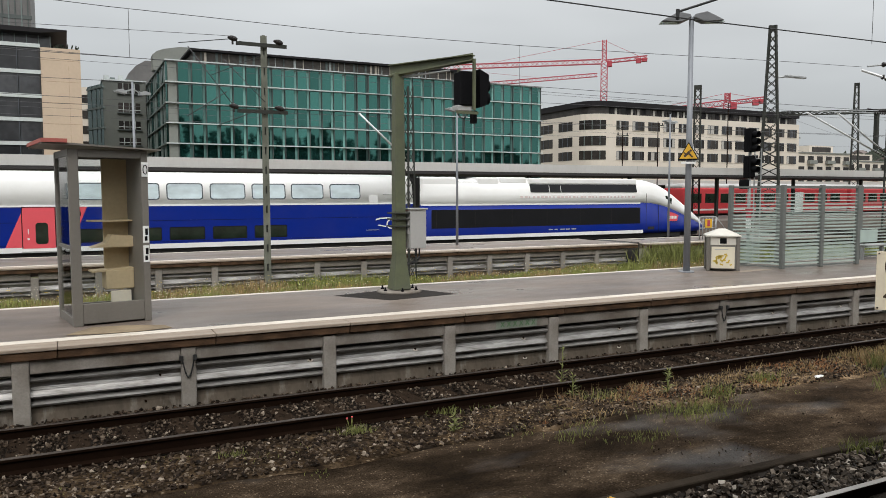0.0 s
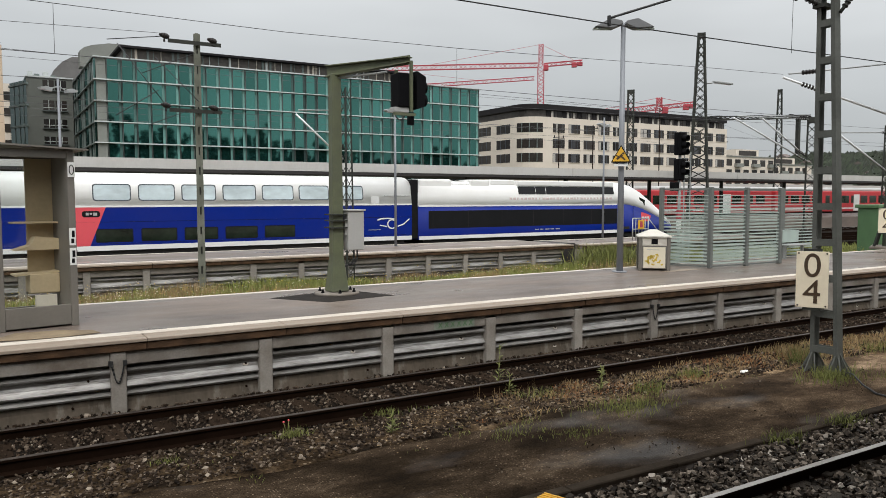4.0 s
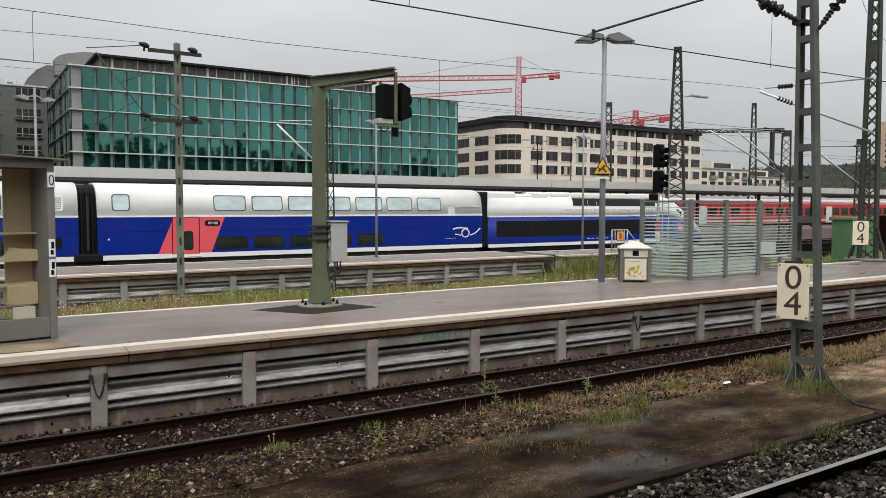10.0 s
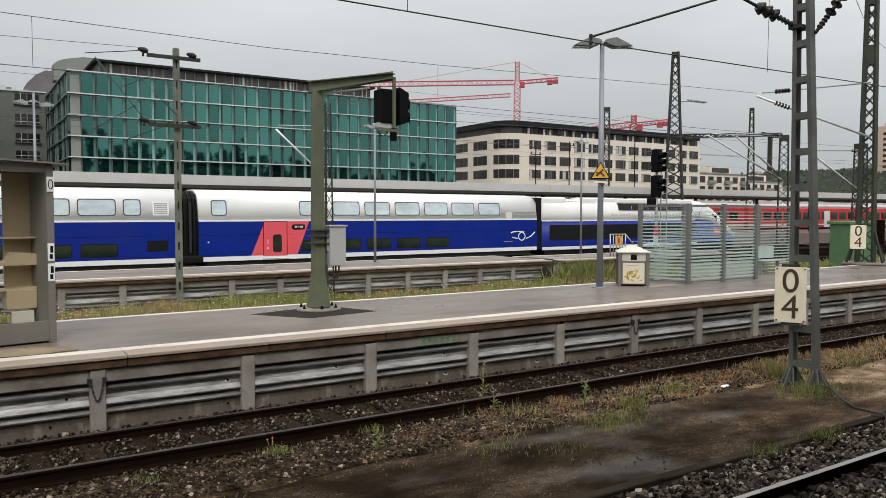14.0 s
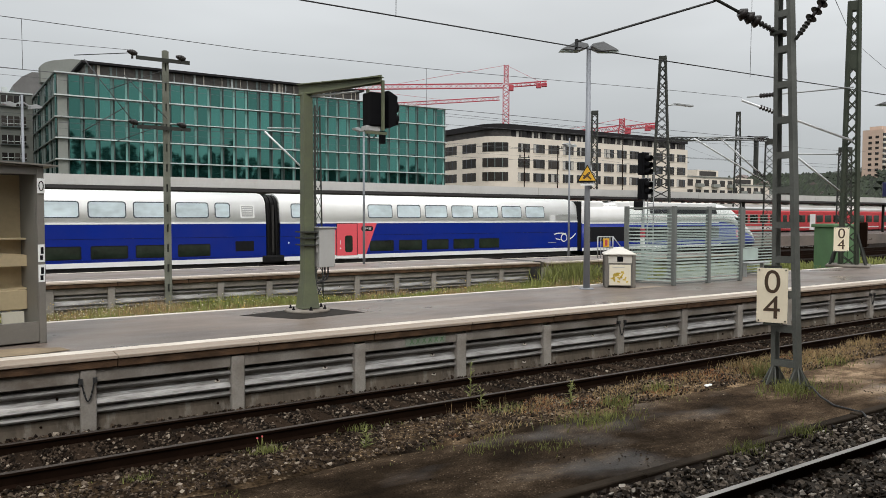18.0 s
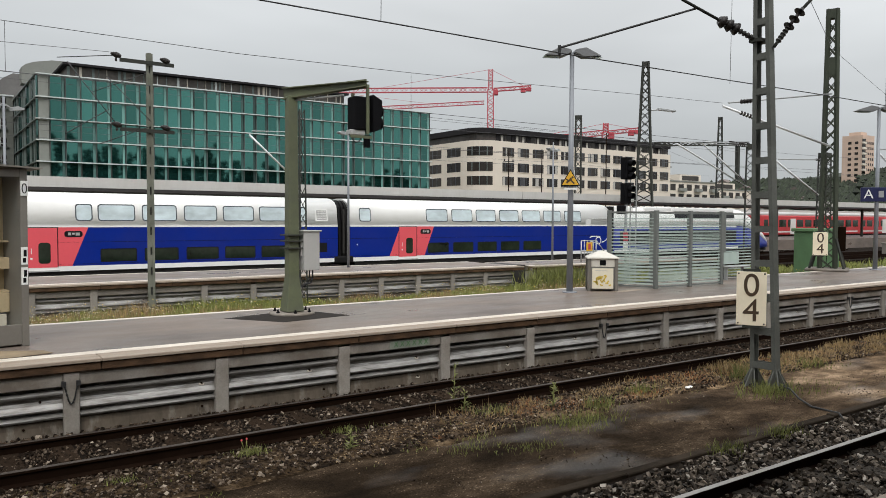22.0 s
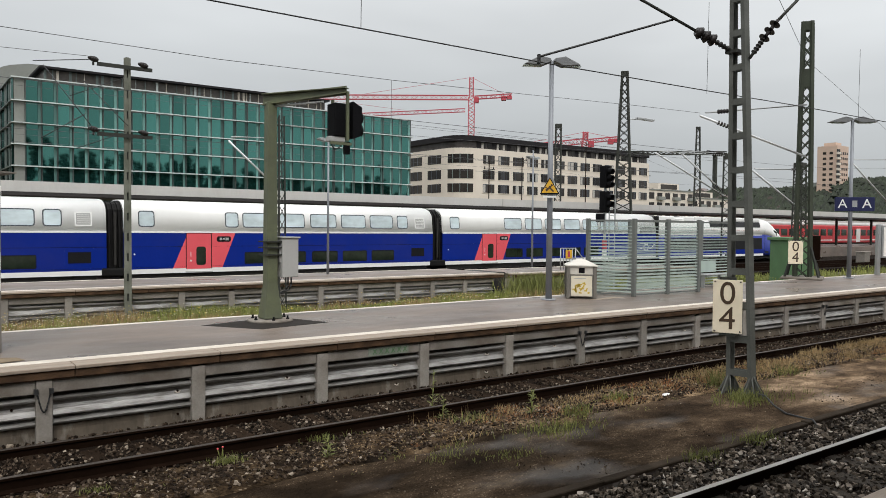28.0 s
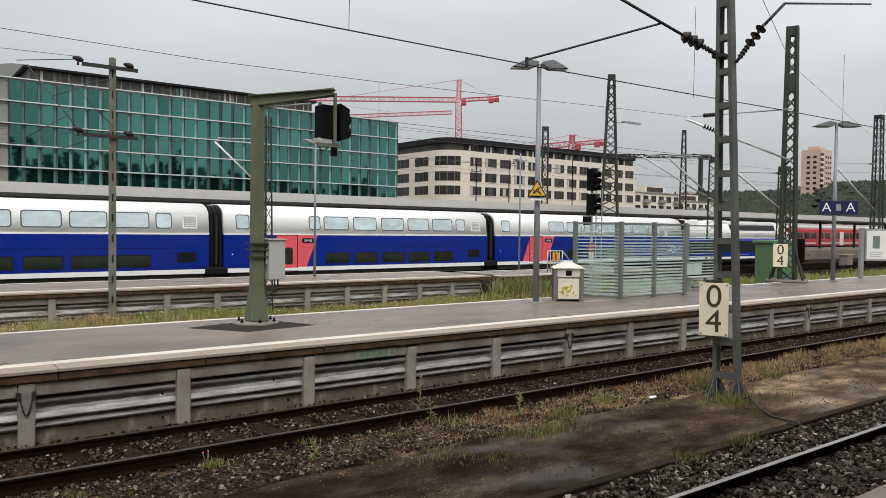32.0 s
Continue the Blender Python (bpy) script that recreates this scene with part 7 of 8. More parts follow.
for pts in (((-40, 30.2, 8.6), (46.8, 30.2, 7.6), (80.5, 33.5, 9.0)), ((-40, 30.0, 6.7), (46.8, 30.2, 6.4), (80.5, 33.5, 7.4)), ((-40, 31.0, 6.2), (56.0, 30.0, 6.6), (80.5, 33.5, 6.4)),
            ((-40, 42.0, 10.0), (49.9, 42.0, 9.5), (88.85, 62.0, 9.8)), ((-40, 42.0, 7.1), (49.9, 42.0, 6.9), (88.85, 62.0, 7.2)), ((-40, 52.0, 8.6), (52.2, 52.0, 8.2), (88.85, 62.0, 8.8))):
    wire("far_wire", pts, 0.009, "thin dark far overhead wire strung between masts", "wire_grey", sag=0.25)


# ---- the second platform and the strip between ----
for x in (2.2, 14.03, 25.07):
    l = thing("platform_lamp", x, 26.6, ZP, "slim grey lamp post with two small heads", "lamp", "lamps of the second platform", rz=20)
    bm = bmesh.new()
    tube(bm, (0, 0, 0), (0, 0, 5.65), 0.055, 0.035, seg=10)
    part("pole", bm, "grey_steel", l)
    for s in (-1, 1):
        bm = bmesh.new()
        beam(bm, (0, 0, 5.42), (s * 0.26, 0, 5.28), 0.03)
        part("arm", bm, "galv", l)
        bm = bmesh.new()
        prism(bm, [(s * 0.22, 5.22), (s * 0.56, 5.27), (s * 0.58, 5.32), (s * 0.38, 5.37), (s * 0.22, 5.31)], -0.10, 0.10, "y")
        part("lamp_head", bm, "galv", l)

sg = thing("colour_light_signal", 23.9, 21.0, -0.3, "black colour-light signal on a slim ladder post", "signal")
bm = bmesh.new()
tube(bm, (0, 0, 0), (0, 0, 5.4), 0.06, seg=8)
part("post", bm, "galv", sg)
bm = bmesh.new()
for s in (-0.18, 0.18):
    beam(bm, (s + 0.5, 0.05, 0), (s + 0.5, 0.05, 4.9), 0.035)
for k in range(16):
    beam(bm, (0.32, 0.05, 0.3 + k * 0.3), (0.68, 0.05, 0.3 + k * 0.3), 0.025)
part("ladder", bm, "galv", sg)
for z0 in (5.42, 5.15, 4.88, 4.36, 4.08):
    bm = bmesh.new()
    tube(bm, (-0.03, -0.2, z0), (-0.03, -0.42, z0 - 0.02), 0.12, seg=12, caps=False)
    tube(bm, (-0.03, -0.42, z0 - 0.02), (-0.03, -0.2, z0), 0.11, seg=12, caps=False)
    part("hood", bm, "black", sg)
    part("backplate", boxes((-0.24, 0.18, -0.12, -0.08, z0 - 0.14, z0 + 0.14)), "black", sg)
part("upper_head", bevel(boxes((-0.20, 0.14, -0.16, 0.16, 4.75, 5.65)), 0.03), "black", sg, "black upper signal head")
part("lower_head", bevel(boxes((-0.20, 0.14, -0.16, 0.16, 3.75, 4.6)), 0.03), "black", sg, "black lower signal head")
part("side_head", bevel(boxes((-0.48, -0.16, -0.16, 0.1, 3.32, 3.68)), 0.03), "black", sg, "small black side lamp")
part("red_band", boxes((-0.07, 0.07, -0.07, 0.07, 2.2, 2.6)), "crane_red", sg)
part("white_band", boxes((-0.068, 0.068, -0.068, 0.068, 1.8, 2.2)), "white", sg)

rl = thing("step_railing", 26.1, 25.2, ZP - 0.05, "grey railing with an orange plate at the platform end", "railing")
for x in (-0.5, -0.3, -0.1, 0.1, 0.3, 0.5):
    bm = bmesh.new()
    tube(bm, (x, 0, 0), (x, 0, 1.0), 0.018 if abs(x) < 0.5 else 0.028, seg=8)
    part("baluster", bm, "galv", rl)
for z in (1.0, 0.5):
    bm = bmesh.new()
    tube(bm, (-0.5, 0, z), (0.5, 0, z), 0.025, seg=8)
    part("handrail", bm, "galv", rl)
bm = bmesh.new()
tube(bm, (0.5, 0, 1.0), (1.2, 0, 0.35), 0.025, seg=8)
part("sloping_rail", bm, "galv", rl)
part("orange_plate", boxes((-0.2, 0.2, -0.05, -0.03, 0.52, 0.92)), "yellow", rl, "orange plate")
part("plate_mark", boxes((-0.08, 0.08, -0.056, -0.05, 0.58, 0.86)), "crane_red", rl)

gb = thing("trackside_cabinet", 36.25, 19.7, -0.2, "weathered green metal trackside cabinet with a flat lid", "cabinet", rz=-15)
part("body", bevel(boxes((-0.85, 0.85, -0.6, 0.6, 0, 2.45)), 0.03), "box_green", gb)
part("lid", bevel(boxes((-0.95, 0.95, -0.7, 0.7, 2.45, 2.62)), 0.03), "box_green", gb)
part("door_seam", boxes((-0.015, 0.015, -0.612, -0.59, 0.1, 2.35)), "black", gb)
for z in (1.5, 1.9):
    part("lock", boxes((-0.14, -0.06, -0.63, -0.59, z, z + 0.06)), "galv", gb)

aa = thing("section_sign", 31.12, 14.36, 3.55, "dark blue sign with two white letters A on the lamp post", "sign", rz=-52)
part("panel", bevel(boxes((-0.72, 0.72, -0.05, 0.05, 0, 0.56)), 0.01), "sign_blue", aa)
words("A", 0.52, "white", aa, pose(-0.44, -0.055, 0.28, 90, 0, 0))
words("A", 0.52, "white", aa, pose(0.44, -0.055, 0.28, 90, 0, 0))
part("centre_mark", boxes((-0.09, 0.09, -0.058, -0.05, 0.16, 0.42)), "galv", aa)

nb = thing("notice_board", 35.8, 14.4, ZP, "grey framed notice board with posters on two posts", "board", rz=-28)
for x in (-1.25, 1.25):
    part("post", bevel(boxes((x - 0.08, x + 0.08, -0.08, 0.08, 0, 2.2)), 0.01), "galv", nb)
part("frame", bevel(boxes((-1.1, 1.1, -0.06, 0.06, 0.75, 2.15)), 0.01), "galv", nb)
for x in (-0.55, 0.55):
    sh = part("poster", boxes((x - 0.48, x + 0.48, -0.07, -0.061, 0.82, 2.08)), "white", nb, "white poster")
    part("picture", boxes((x - 0.2, x + 0.15, -0.075, -0.068, 1.3, 1.85)), "fin", sh)
    part("text_bars", boxes((x - 0.3, x + 0.3, -0.075, -0.068, 1.1, 1.13), (x - 0.3, x + 0.3, -0.075, -0.068, 1.02, 1.05), (x - 0.3, x + 0.2, -0.075, -0.068, 0.94, 0.97)), "tr_grey", sh)


# ---- red regional trains on the far tracks ----
def red_coach(x, y, L, label):
    c = thing("regional_coach", x, y, 0.0, label, "train", "red regional coaches")
    body = part("body", bevel(boxes((0.1, L - 0.1, -1.4, 1.4, 0.9, 3.5)), 0.12, 2), "tr_red", c)
    part("roof", bevel(boxes((0.15, L - 0.15, -1.25, 1.25, 3.45, 3.95)), 0.2, 2), "tr_silver", c, "grey roof")
    part("underframe", boxes((0.6, L - 0.6, -1.2, 1.2, 0.25, 0.92)), "tr_under", c)
    for bx in (3.2, L - 3.2):
        bg = part("bogie", boxes((bx - 1.5, bx + 1.5, -1.1, 1.1, 0.3, 0.6)), "tr_under", c)
        for wx in (bx - 1.2, bx + 1.2):
            bm = bmesh.new()
            tube(bm, (wx, -0.82, 0.42), (wx, -0.68, 0.42), 0.42, seg=16)
            tube(bm, (wx, 0.68, 0.42), (wx, 0.82, 0.42), 0.42, seg=16)
            tube(bm, (wx, -0.7, 0.42), (wx, 0.7, 0.42), 0.08, seg=8)
            part("wheelset", bm, "tr_under", bg)
    part("white_stripe", boxes((0.15, L - 0.15, -1.415, -1.39, 1.25, 1.42)), "white", c)
    for k in range(int(L / 2.2)):
        part("window", bevel(boxes((1.0 + k * 2.1, 2.6 + k * 2.1, -1.42, -1.38, 2.0, 2.95)), 0.02), "win_low", body)
    for x0 in (0.35 * L, 0.65 * L):
        part("door", boxes((x0, x0 + 1.3, -1.43, -1.38, 1.0, 3.1)), "tr_red" if x0 < L / 2 else "white", c)


for k in range(5):
    red_coach(54.5 + k * 25.5, 57.5, 25, "red regional coach with dark windows standing on a far track")
setting("track_far", boxes((40, 260, 55.5, 59.5, -0.45, 0.0)), "ballast_bed", "gravel under the far tracks")
setting("track_mid", boxes((40, 260, 28.5, 35.0, -0.45, -0.15)), "ballast_bed", "gravel of the station throat")
for y in (29.6, 31.1, 33.0, 34.5, 56.7, 58.2):
    r = setting("rail_far", boxes((34, 240, y - 0.04, y + 0.04, -0.16, 0.0)), "rail_rust", "rusty rail down the line")
    r["category"] = "rail"
lb = thing("concrete_hut", 71, 32.05, -0.3, "small pale concrete cable box beside the track", "box")
part("body", bevel(boxes((-0.5, 0.5, -0.4, 0.4, 0, 1.1)), 0.04), "wall_conc", lb)
part("lid", bevel(boxes((-0.56, 0.56, -0.46, 0.46, 1.1, 1.2)), 0.02), "wall_conc", lb)


# ---- small things on the near tracks ----
yl = thing("yellow_grating", 4.45, 5.28, -0.16, "yellow perforated plastic mat lying on the gravel", "mat", rz=20)
part("plate", boxes((-0.34, 0.34, -0.24, 0.24, 0.05, 0.085)), "yellow", yl)
for k in range(16):
    part("rib", boxes((-0.33 + k * 0.043, -0.31 + k * 0.043, -0.235, 0.235, 0.085, 0.1)), "yellow", yl)
lt = thing("crumpled_paper", 10.88, 8.05, -0.13, "crumpled white paper litter on the path edge", "litter", rz=10)
bm = bmesh.new()
bmesh.ops.create_icosphere(bm, subdivisions=2, radius=0.07)
rnd = random.Random(3)
for v in bm.verts:
    v.co = Vector((v.co.x * 1.6, v.co.y * 0.8, v.co.z * 0.45)) * rnd.uniform(0.75, 1.15)
part("paper", bm, "white", lt)
ow = thing("painted_number", 7.06, 11.034, 0.512, "green paint patch with a scrawled unreadable number on the wall", "marking")
part("paint_patch", boxes((-0.43, 0.40, -0.003, 0.003, 0.0, 0.15)), "paint_faded", ow)
bm = bmesh.new()
for k in range(6):
    x = -0.34 + k * 0.125
    beam(bm, (x, -0.005, 0.03), (x + 0.07, -0.005, 0.12), 0.006, 0.018)
    beam(bm, (x + 0.07, -0.005, 0.035), (x + 0.01, -0.005, 0.115), 0.006, 0.018)
part("scrawl", bm, "box_green", ow)
cb = wire("loose_cable", [(12.1, 7.1, -0.08), (11.8, 6.75, -0.02), (11.55, 6.45, -0.09), (11.3, 6.1, -0.115), (11.2, 5.75, -0.10), (11.15, 5.6, -0.09), (11.0, 5.45, -0.13)], 0.016, "black cable lying over the path")
cb["category"] = "cable"


# ---- plants, gravel and distance ----
def blades(name, spots, material, label, seed, lean=0.5, flat=0.012):
    """Grass or weeds: thin bent blades at (x, y, z, height) spots."""
    rnd = random.Random(seed)
    verts, faces = [], []
    for x, y, z, h in spots:
        a = rnd.uniform(0, 6.283)
        w = flat * rnd.uniform(0.7, 1.5)
        dx, dy = math.cos(a) * w, math.sin(a) * w
        b = rnd.uniform(0, 6.283)
        lx, ly = math.cos(b) * lean * h * rnd.random(), math.sin(b) * lean * h * rnd.random()
        i = len(verts)
        verts += [(x - dx, y - dy, z), (x + dx, y + dy, z), (x + dx * 0.7 + lx * 0.4, y + dy * 0.7 + ly * 0.4, z + h * 0.6),
                  (x - dx * 0.7 + lx * 0.4, y - dy * 0.7 + ly * 0.4, z + h * 0.6), (x + lx, y + ly, z + h)]
        faces += [(i, i + 1, i + 2, i + 3), (i + 3, i + 2, i + 4)]
    me = bpy.data.meshes.new(name)
    me.from_pydata(verts, [], faces)
    me.materials.append(M[material])
    return tagged(new(name, me), label, "grass", "", "stuff")


def flecks(name, spots, material, label, seed, size=0.03):
    """Small leaves or flower heads."""
    rnd = random.Random(seed)
    verts, faces = [], []
    for x, y, z in spots:
        i = len(verts)
        for c in ((1, 0, 0), (-0.5, 0.8, 0), (-0.5, -0.8, 0.2), (0, 0, 0.8)):
            verts.append((x + c[0] * size * rnd.uniform(0.6, 1.2), y + c[1] * size * rnd.uniform(0.6, 1.2), z + c[2] * size))
        faces += [(i, i + 1, i + 3), (i + 1, i + 2, i + 3), (i + 2, i, i + 3), (i, i + 2, i + 1)]
    me = bpy.data.meshes.new(name)
    me.from_pydata(verts, [], faces)
    me.materials.append(M[material])
    return tagged(new(name, me), label, "flowers", "", "stuff")


def clumped(n, x0, x1, y0, y1, z, h0, h1, seed, thresh=0.0, scale=0.6, power=1.0):
    rnd = random.Random(seed)
    out = []
    for _ in range(n):
        x, y = x0 + (x1 - x0) * rnd.random() ** power, rnd.uniform(y0, y1)
        d = noise.noise(Vector((x * scale, y * scale * 1.5, seed * 3.7)))
        if d > thresh:
            out.append((x, y, z, rnd.uniform(h0, h1) * (0.6 + 0.9 * max(0.0, d - thresh))))
    return out


def tuft(n, cx, cy, r, z, h0, h1, seed):
    rnd = random.Random(seed)
    return [(cx + rnd.gauss(0, r), cy + rnd.gauss(0, r * 0.6), z, rnd.uniform(h0, h1)) for _ in range(n)]


blades("strip_grass", clumped(52000, -6, 34, 20.2, 23.75, -0.14, 0.12, 0.36, 11, -0.25, 0.5), "grass", "tall fresh grass in the strip between the platforms", 21, 0.6)
blades("strip_dry_grass", clumped(26000, -6, 34, 20.2, 23.7, -0.14, 0.18, 0.45, 12, -0.1, 0.6), "grass_dry", "dry seed stalks among the grass", 22, 0.5, 0.008)
blades("far_grass", clumped(26000, 24, 70, 15.8, 24.5, -0.14, 0.25, 0.6, 13, -0.3, 0.25, 1.5), "grass", "tall bright grass round the green cabinet", 23, 0.6, 0.022)
blades("shrubs", tuft(1500, 21.9, 22.9, 0.65, -0.14, 0.35, 1.15, 31) + tuft(900, 24.8, 22.6, 0.8, -0.14, 0.3, 0.8, 32), "weed", "bushy weeds at the platform end", 24, 0.7, 0.014)
rnd = random.Random(40)
flecks("white_flowers", [(rnd.gauss(2.6, 2.0), rnd.uniform(20.8, 23.4), 0.05 + rnd.random() * 0.28) for _ in range(320)] + [(rnd.uniform(-2, 28), rnd.uniform(20.8, 23.4), 0.08 + rnd.random() * 0.25) for _ in range(500)], "paper", "small pale flowers in the grass", 41, 0.022)
flecks("yellow_flowers", [(rnd.uniform(-2, 30), rnd.uniform(20.6, 23.4), 0.1 + rnd.random() * 0.3) for _ in range(500)] + [(rnd.uniform(30, 60), rnd.uniform(15.8, 20), 0.2 + rnd.random() * 0.3) for _ in range(400)], "doodle", "small yellow flowers in the grass", 42, 0.025)

blades("dry_verge", clumped(20000, 6.0, 46, 7.85, 9.0, -0.14, 0.02, 0.11, 51, 0.02, 1.9, 1.0), "grass_dry", "short straw-coloured grass beside the siding", 61, 1.2, 0.005)
blades("straw_verge", clumped(16000, 12.4, 40, 7.9, 9.0, -0.14, 0.06, 0.20, 59, -0.1, 1.3, 1.1), "grass_dry", "pale straw grass along the siding", 66, 0.9, 0.005)
blades("dry_stalks", clumped(2600, 6.0, 46, 7.8, 9.0, -0.14, 0.10, 0.24, 55, 0.1, 2.4, 1.2), "grass_dry", "thin dry stalks beside the siding", 65, 0.5, 0.003)
blades("red_verge", clumped(16000, 5.5, 26, 7.95, 9.0, -0.14, 0.02, 0.07, 52, 0.08, 1.1), "weed_red", "low rusty red weeds", 62, 1.3, 0.006)
blades("green_verge", clumped(15000, 0, 32, 7.5, 9.0, -0.15, 0.015, 0.08, 53, 0.20, 1.4), "weed", "patchy green weeds on the path edge", 63, 1.1, 0.005)
rnd = random.Random(57)
flecks("pale_litter", [(4 + 30 * rnd.random() ** 1.4, rnd.gauss(8.4, 0.35), -0.13) for _ in range(2600)], "dry_leaf", "bits of dry leaf and straw on the soil", 58, 0.016)
spots = []
for n, cx, cy, r, h, sd in ((170, 3.28, 8.72, 0.09, 0.13, 1), (80, 1.75, 8.55, 0.07, 0.11, 2), (90, 5.65, 7.4, 0.2, 0.10, 3), (420, 7.7, 7.55, 0.36, 0.15, 4), (150, 6.3, 7.0, 0.22, 0.08, 14), (150, 8.6, 8.0, 0.16, 0.22, 15), (150, 9.9, 8.3, 0.18, 0.20, 16), (120, 14.5, 7.9, 0.25, 0.25, 17),
                            (150, 8.25, 5.5, 0.16, 0.17, 5), (170, 9.55, 5.55, 0.18, 0.17, 6), (420, 11.7, 7.05, 0.30, 0.24, 7), (160, 12.4, 8.0, 0.2, 0.4, 8),
                            (100, 4.7, 9.0, 0.15, 0.13, 9), (120, 7.0, 8.6, 0.2, 0.15, 10), (60, 3.2, 5.9, 0.3, 0.07, 11), (160, 12.6, 6.9, 0.5, 0.10, 12)):
    spots += tuft(n, cx, cy, r, -0.15, h * 0.4, h, sd)
blades("green_tufts", spots, "weed", "green tufts of grass on the path", 64, 0.8, 0.0045)


def tall_weed(x, y, z, h, seed):
    w = thing("tall_weed", x, y, z, "tall thin green weed growing beside the rail", "plant", "tall weeds")
    rnd = random.Random(seed)
    bm = bmesh.new()
    tube(bm, (0, 0, 0), (0.03, 0.02, h), 0.009, 0.004, seg=5)
    part("stem", bm, "weed", w)
    bm = bmesh.new()
    for k in range(46):
        zz = h * rnd.uniform(0.18, 1.0)
        a = rnd.uniform(0, 6.28)
        L = rnd.uniform(0.07, 0.16) * (1.15 - 0.6 * zz / h)
        p = Vector((0.03 * zz / h, 0, zz))
        d = Vector((math.cos(a) * L, math.sin(a) * L, rnd.uniform(0.0, 0.07)))
        s = Vector((-math.sin(a), math.cos(a), 0)) * 0.011
        f = [bm.verts.new(q) for q in (p, p + d * 0.5 + s, p + d, p + d * 0.5 - s)]
        bm.faces.new(f)
    part("leaves", bm, "weed", w)


tall_weed(6.75, 9.3, -0.18, 0.72, 5)
tall_weed(6.65, 8.9, -0.18, 0.35, 6)
tall_weed(4.35, 8.2, -0.18, 0.3, 8)
tall_weed(8.0, 8.4, -0.18, 0.42, 9)
fl = thing("poppy_weed", 3.3, 9.0, -0.15, "small red flowering weed on the gravel", "plant")
bm = bmesh.new()
for dx, dy in ((-0.05, 0), (0.03, 0.04), (0.0, -0.05)):
    tube(bm, (dx * 0.3, dy * 0.3, 0), (dx, dy, 0.12), 0.006, seg=5)
part("stems", bm, "weed", fl)
for dx, dy in ((-0.05, 0), (0.03, 0.04)):
    bm = bmesh.new()
    bmesh.ops.create_icosphere(bm, subdivisions=1, radius=0.014, matrix=Matrix.Translation((dx, dy, 0.13)))
    part("petals", bm, "tr_pink", fl)


def off_rail(x, y, rnd):
    return all(abs(y - r) > 0.10 for r in (9.1, 10.6, 4.62, 3.12))


def between_sleepers(x, y, rnd):
    on = abs((x + 8 + 0.315) % 0.63 - 0.315) < 0.13
    return off_rail(x, y, rnd) and (not on or rnd.random() < 0.3)


def own_track(x, y, rnd):
    return off_rail(x, y, rnd) if y > 4.6 else between_sleepers(x, y, rnd) or rnd.random() < 0.22


def in_drifts(x, y, rnd):
    return noise.noise(Vector((x * 0.8, y * 1.3, 2.2))) > 0.12 + 0.25 * rnd.random()


stones("gravel_siding", 8.95, 10.98, -0.168, 32000, -4, 40, 0.012, 0.034, "dark wet gravel in the siding", 71, between_sleepers, 1.7)
stones("gravel_wall", 10.72, 11.08, -0.15, 3200, -4, 36, 0.016, 0.045, "gravel heaped along the foot of the platform wall", 75, None, 1.5)
stones("gravel_verge", 7.85, 9.05, -0.128, 17000, -4, 28, 0.012, 0.036, "loose gravel and chips beside the siding", 72, off_rail, 1.6)
stones("gravel_own", 2.45, 5.5, -0.130, 30000, 2.5, 30, 0.022, 0.052, "coarse dark gravel of the nearest track", 73, own_track, 1.6, "stone_grey")
stones("gravel_own", 2.45, 5.5, -0.130, 8000, 2.5, -10, 0.022, 0.052, "coarse dark gravel of the nearest track", 76, own_track, 1.3, "stone_grey")
stones("gravel_path", 5.8, 8.1, -0.14, 9000, -2, 24, 0.004, 0.015, "scattered chips on the wet path", 74, in_drifts, 1.5)

# tall trees behind the viewer's platform, mirrored in the lower glass rows of the offices
rnd = random.Random(77)
verts, faces = [], []
for k in range(150):
    cx, cy = -70 + k * 2.3 + rnd.uniform(-2, 2), -72 + rnd.uniform(-8, 8)
    top = 20.0 + 7.0 * noise.noise(Vector((cx * 0.05, 0.4, 2.0))) + rnd.uniform(-2, 2) + (4.5 if cx < 100 else 0.0)
    for _ in range(130):
        f = rnd.random()
        px, py, pz = cx + rnd.gauss(0, 1.9) * (1.2 - f), cy + rnd.gauss(0, 1.6), top * (0.05 + 0.95 * f ** 1.15)
        r = rnd.uniform(0.5, 1.4)
        i = len(verts)
        for c in ((1, 0, 0), (-1, 0, 0), (0, 1, 0), (0, -1, 0), (0, 0, 1), (0, 0, -1)):
            verts.append((px + c[0] * r * rnd.uniform(0.6, 1.2), py + c[1] * r * rnd.uniform(0.6, 1.2), pz + c[2] * r * rnd.uniform(0.6, 1.2)))
        faces += [[i + j for j in t] for t in ((0, 2, 4), (2, 1, 4), (1, 3, 4), (3, 0, 4), (2, 0, 5), (1, 2, 5), (3, 1, 5), (0, 3, 5))]
me = bpy.data.meshes.new("tree_row")
me.from_pydata(verts, [], faces)
me.materials.append(M["tree"])
tagged(new("tree_row", me), "row of tall dark trees behind the nearest platform", "trees", "", "stuff")

# wooded hill and town behind the station throat
hill = bmesh.new()
rows = []
for i in range(41):
    h = radians(4 + i * 1.0)
    row = []
    for r, f in ((330, 0.0), (400, 0.35), (480, 0.8), (560, 1.0), (760, 1.1)):
        z = -0.6 + f * (31 + 6 * noise.noise(Vector((i * 0.16, 3.1, r * 0.001)))) * (1.0 if i < 22 else max(0.72, 1 - (i - 22) * 0.02)) * r / 560
        row.append(hill.verts.new((r * math.cos(h), r * math.sin(h), z)))
    rows.append(row)
for a, b in zip(rows, rows[1:]):
    for k in range(4):
        hill.faces.new((a[k], b[k], b[k + 1], a[k + 1]))
setting("hillside", hill, "tree", "low wooded hillside behind the town")


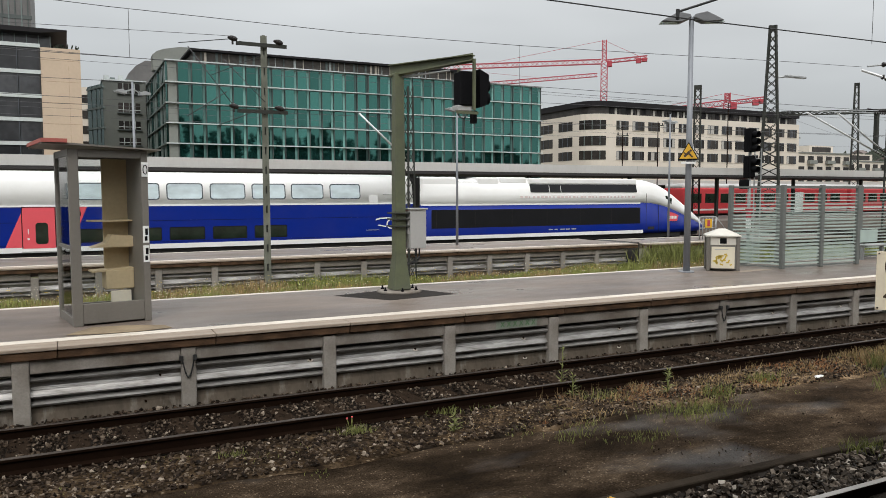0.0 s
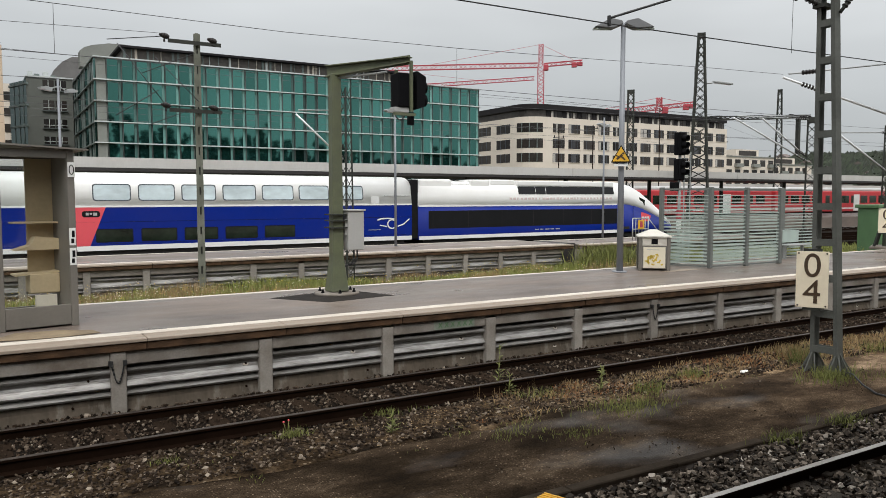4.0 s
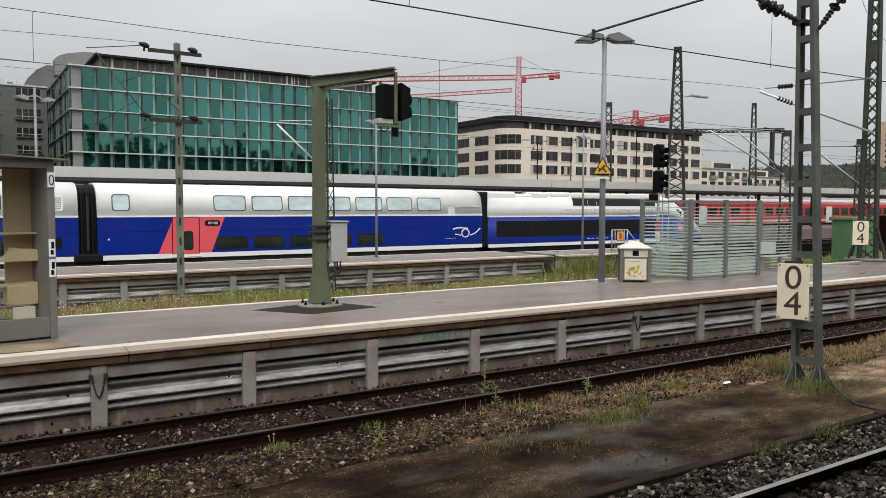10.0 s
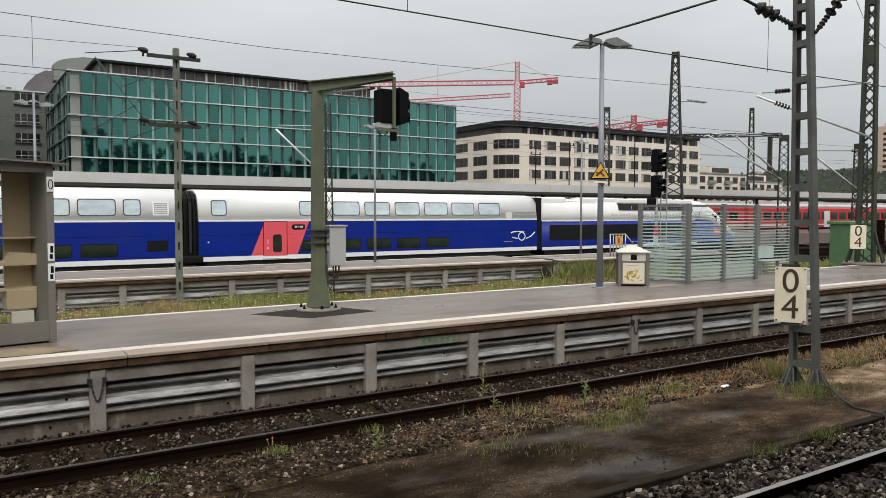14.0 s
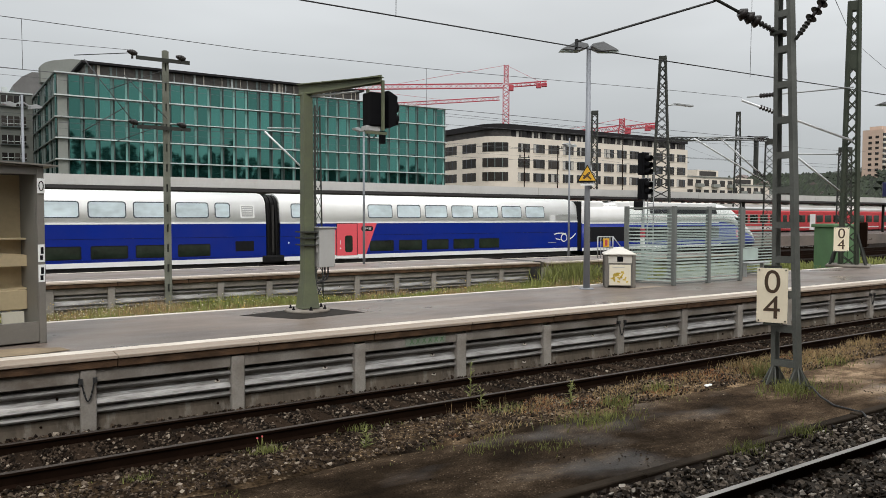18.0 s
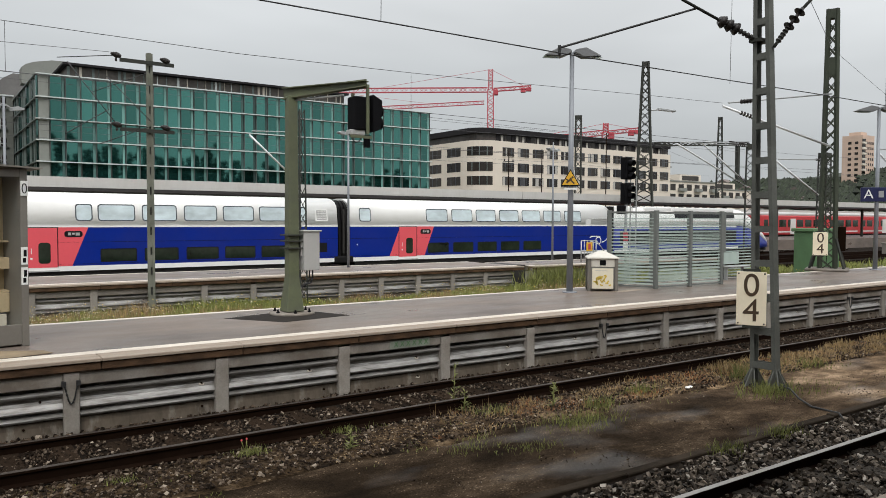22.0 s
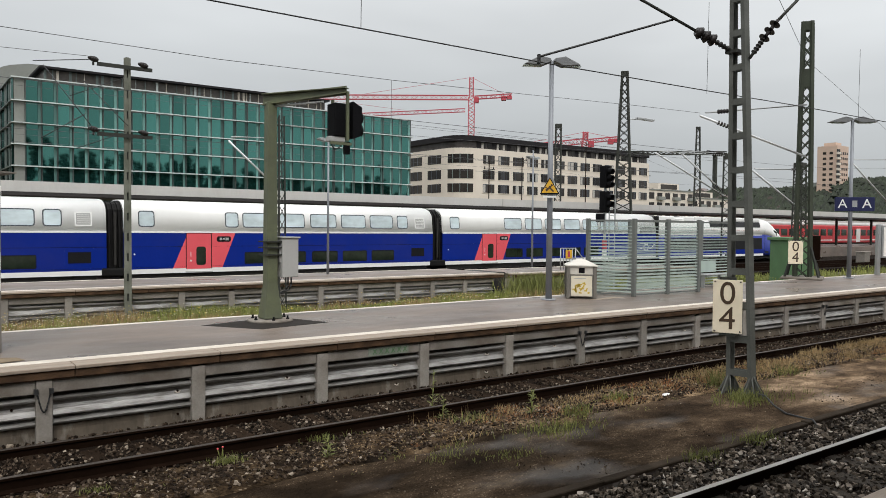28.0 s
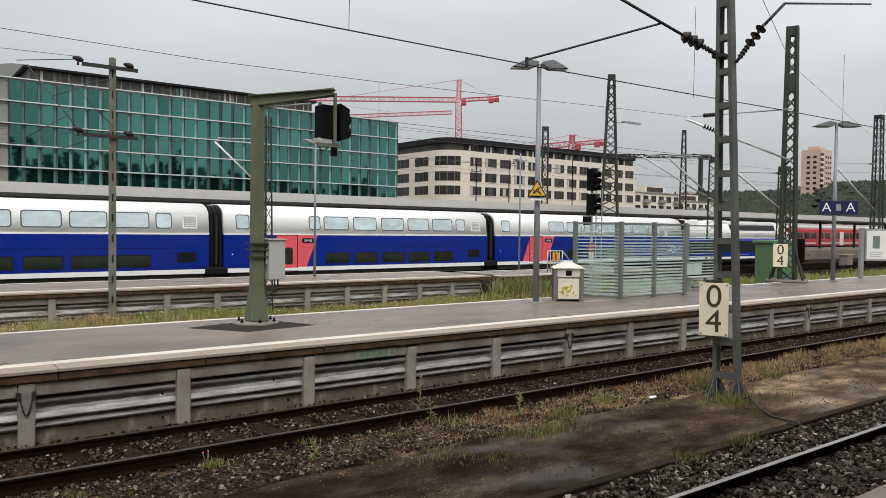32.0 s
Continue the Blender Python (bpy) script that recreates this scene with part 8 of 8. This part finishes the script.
def woods(name, n, h0, h1, r0, r1, size, label, seed, lift=0.0):
    rnd = random.Random(seed)
    verts, faces = [], []
    for _ in range(n):
        h, r = radians(rnd.uniform(h0, h1)), rnd.uniform(r0, r1)
        f = min(1.0, max(0.0, (r - 330) / 200))
        z = -0.6 + f * 29 * r / 560 * (1.0 if math.degrees(h) < 26 else 0.8) + lift
        x, y = r * math.cos(h), r * math.sin(h)
        for _c in range(5):
            s = size * rnd.uniform(0.35, 0.8)
            ox, oy, oz = x + rnd.gauss(0, size * 0.45), y + rnd.gauss(0, size * 0.45), z + size * rnd.uniform(0.1, 1.3)
            i = len(verts)
            for c in ((1, 0, 0), (-1, 0, 0), (0, 1, 0), (0, -1, 0), (0, 0, 1), (0, 0, -1)):
                verts.append((ox + c[0] * s * rnd.uniform(0.6, 1.2), oy + c[1] * s * rnd.uniform(0.6, 1.2), oz + c[2] * s * rnd.uniform(0.6, 1.2)))
            for t in ((0, 2, 4), (2, 1, 4), (1, 3, 4), (3, 0, 4), (2, 0, 5), (1, 2, 5), (3, 1, 5), (0, 3, 5)):
                faces.append([i + j for j in t])
    me = bpy.data.meshes.new(name)
    me.from_pydata(verts, [], faces)
    me.materials.append(M["tree"])
    return tagged(new(name, me), label, "trees", "", "stuff")


woods("hill_woods", 5200, 5, 34, 345, 600, 3.4, "dark green woods on the hillside", 81, 3.0)
woods("low_trees", 1100, 8, 31, 200, 340, 2.6, "dark green trees at the foot of the hill", 82)
woods("hill_trees", 500, 33, 44, 420, 600, 4.0, "sparse dark trees between hillside houses", 83)
rnd = random.Random(90)
for k in range(46):
    h, r = radians(rnd.uniform(29, 42)), rnd.uniform(300, 560)
    f = min(1.0, max(0.0, (r - 330) / 200))
    z = f * 24 * r / 560
    c = thing("hillside_house", r * math.cos(h), r * math.sin(h), z - 0.5, "small pale hillside house with reddish pitched roof", "house", "hillside houses", rz=rnd.uniform(-30, 30))
    w, d, e = rnd.uniform(6, 11), 7, rnd.uniform(4, 6.5)
    part("wall", boxes((-w / 2, w / 2, -d / 2, d / 2, 0, e)), "white_stone" if k % 3 else "concrete_b", c)
    bm = bmesh.new()
    prism(bm, [(-d / 2 - 0.4, e), (d / 2 + 0.4, e), (0, e + 2.4)], -w / 2 - 0.3, w / 2 + 0.3)
    part("roof", bm, "far_roof", c)
    for q in range(3):
        part("window", boxes((-w / 2 + 1 + q * w / 3.2, -w / 2 + 2.4 + q * w / 3.2, -d / 2 - 0.08, -d / 2 + 0.1, e * 0.55, e * 0.55 + 1.6)), "b_window", c)


# ---- what moves ----
TRAIN_AT = [(0.0, 16.88), (2.0, 18.67), (4.0, 20.58), (6.0, 22.60), (8.0, 24.72), (10.0, 26.9), (12.0, 29.12), (14.0, 31.40),
            (16.0, 33.73), (18.0, 36.10), (20.0, 38.55), (22.0, 41.09), (24.0, 43.70), (26.0, 46.32), (28.0, 48.96), (30.0, 51.67), (32.0, 54.44)]


def train_x(t):
    for (a, p), (b, q) in zip(TRAIN_AT, TRAIN_AT[1:]):
        if t <= b:
            return p + (q - p) * (t - a) / (b - a)
    return TRAIN_AT[-1][1]


def motions():
    walk(train, [(t, pose(x, track_y(x), 0, 0, 0, TRACK_TURN)) for t, x in TRAIN_AT])
    for wheel, d in WHEELS:
        walk(wheel, [(k * 0.5, pose(d, 0, 0.46, 0, math.degrees((train_x(k * 0.5) - train_x(0)) / 0.46), 0)) for k in range(65)])


motions()
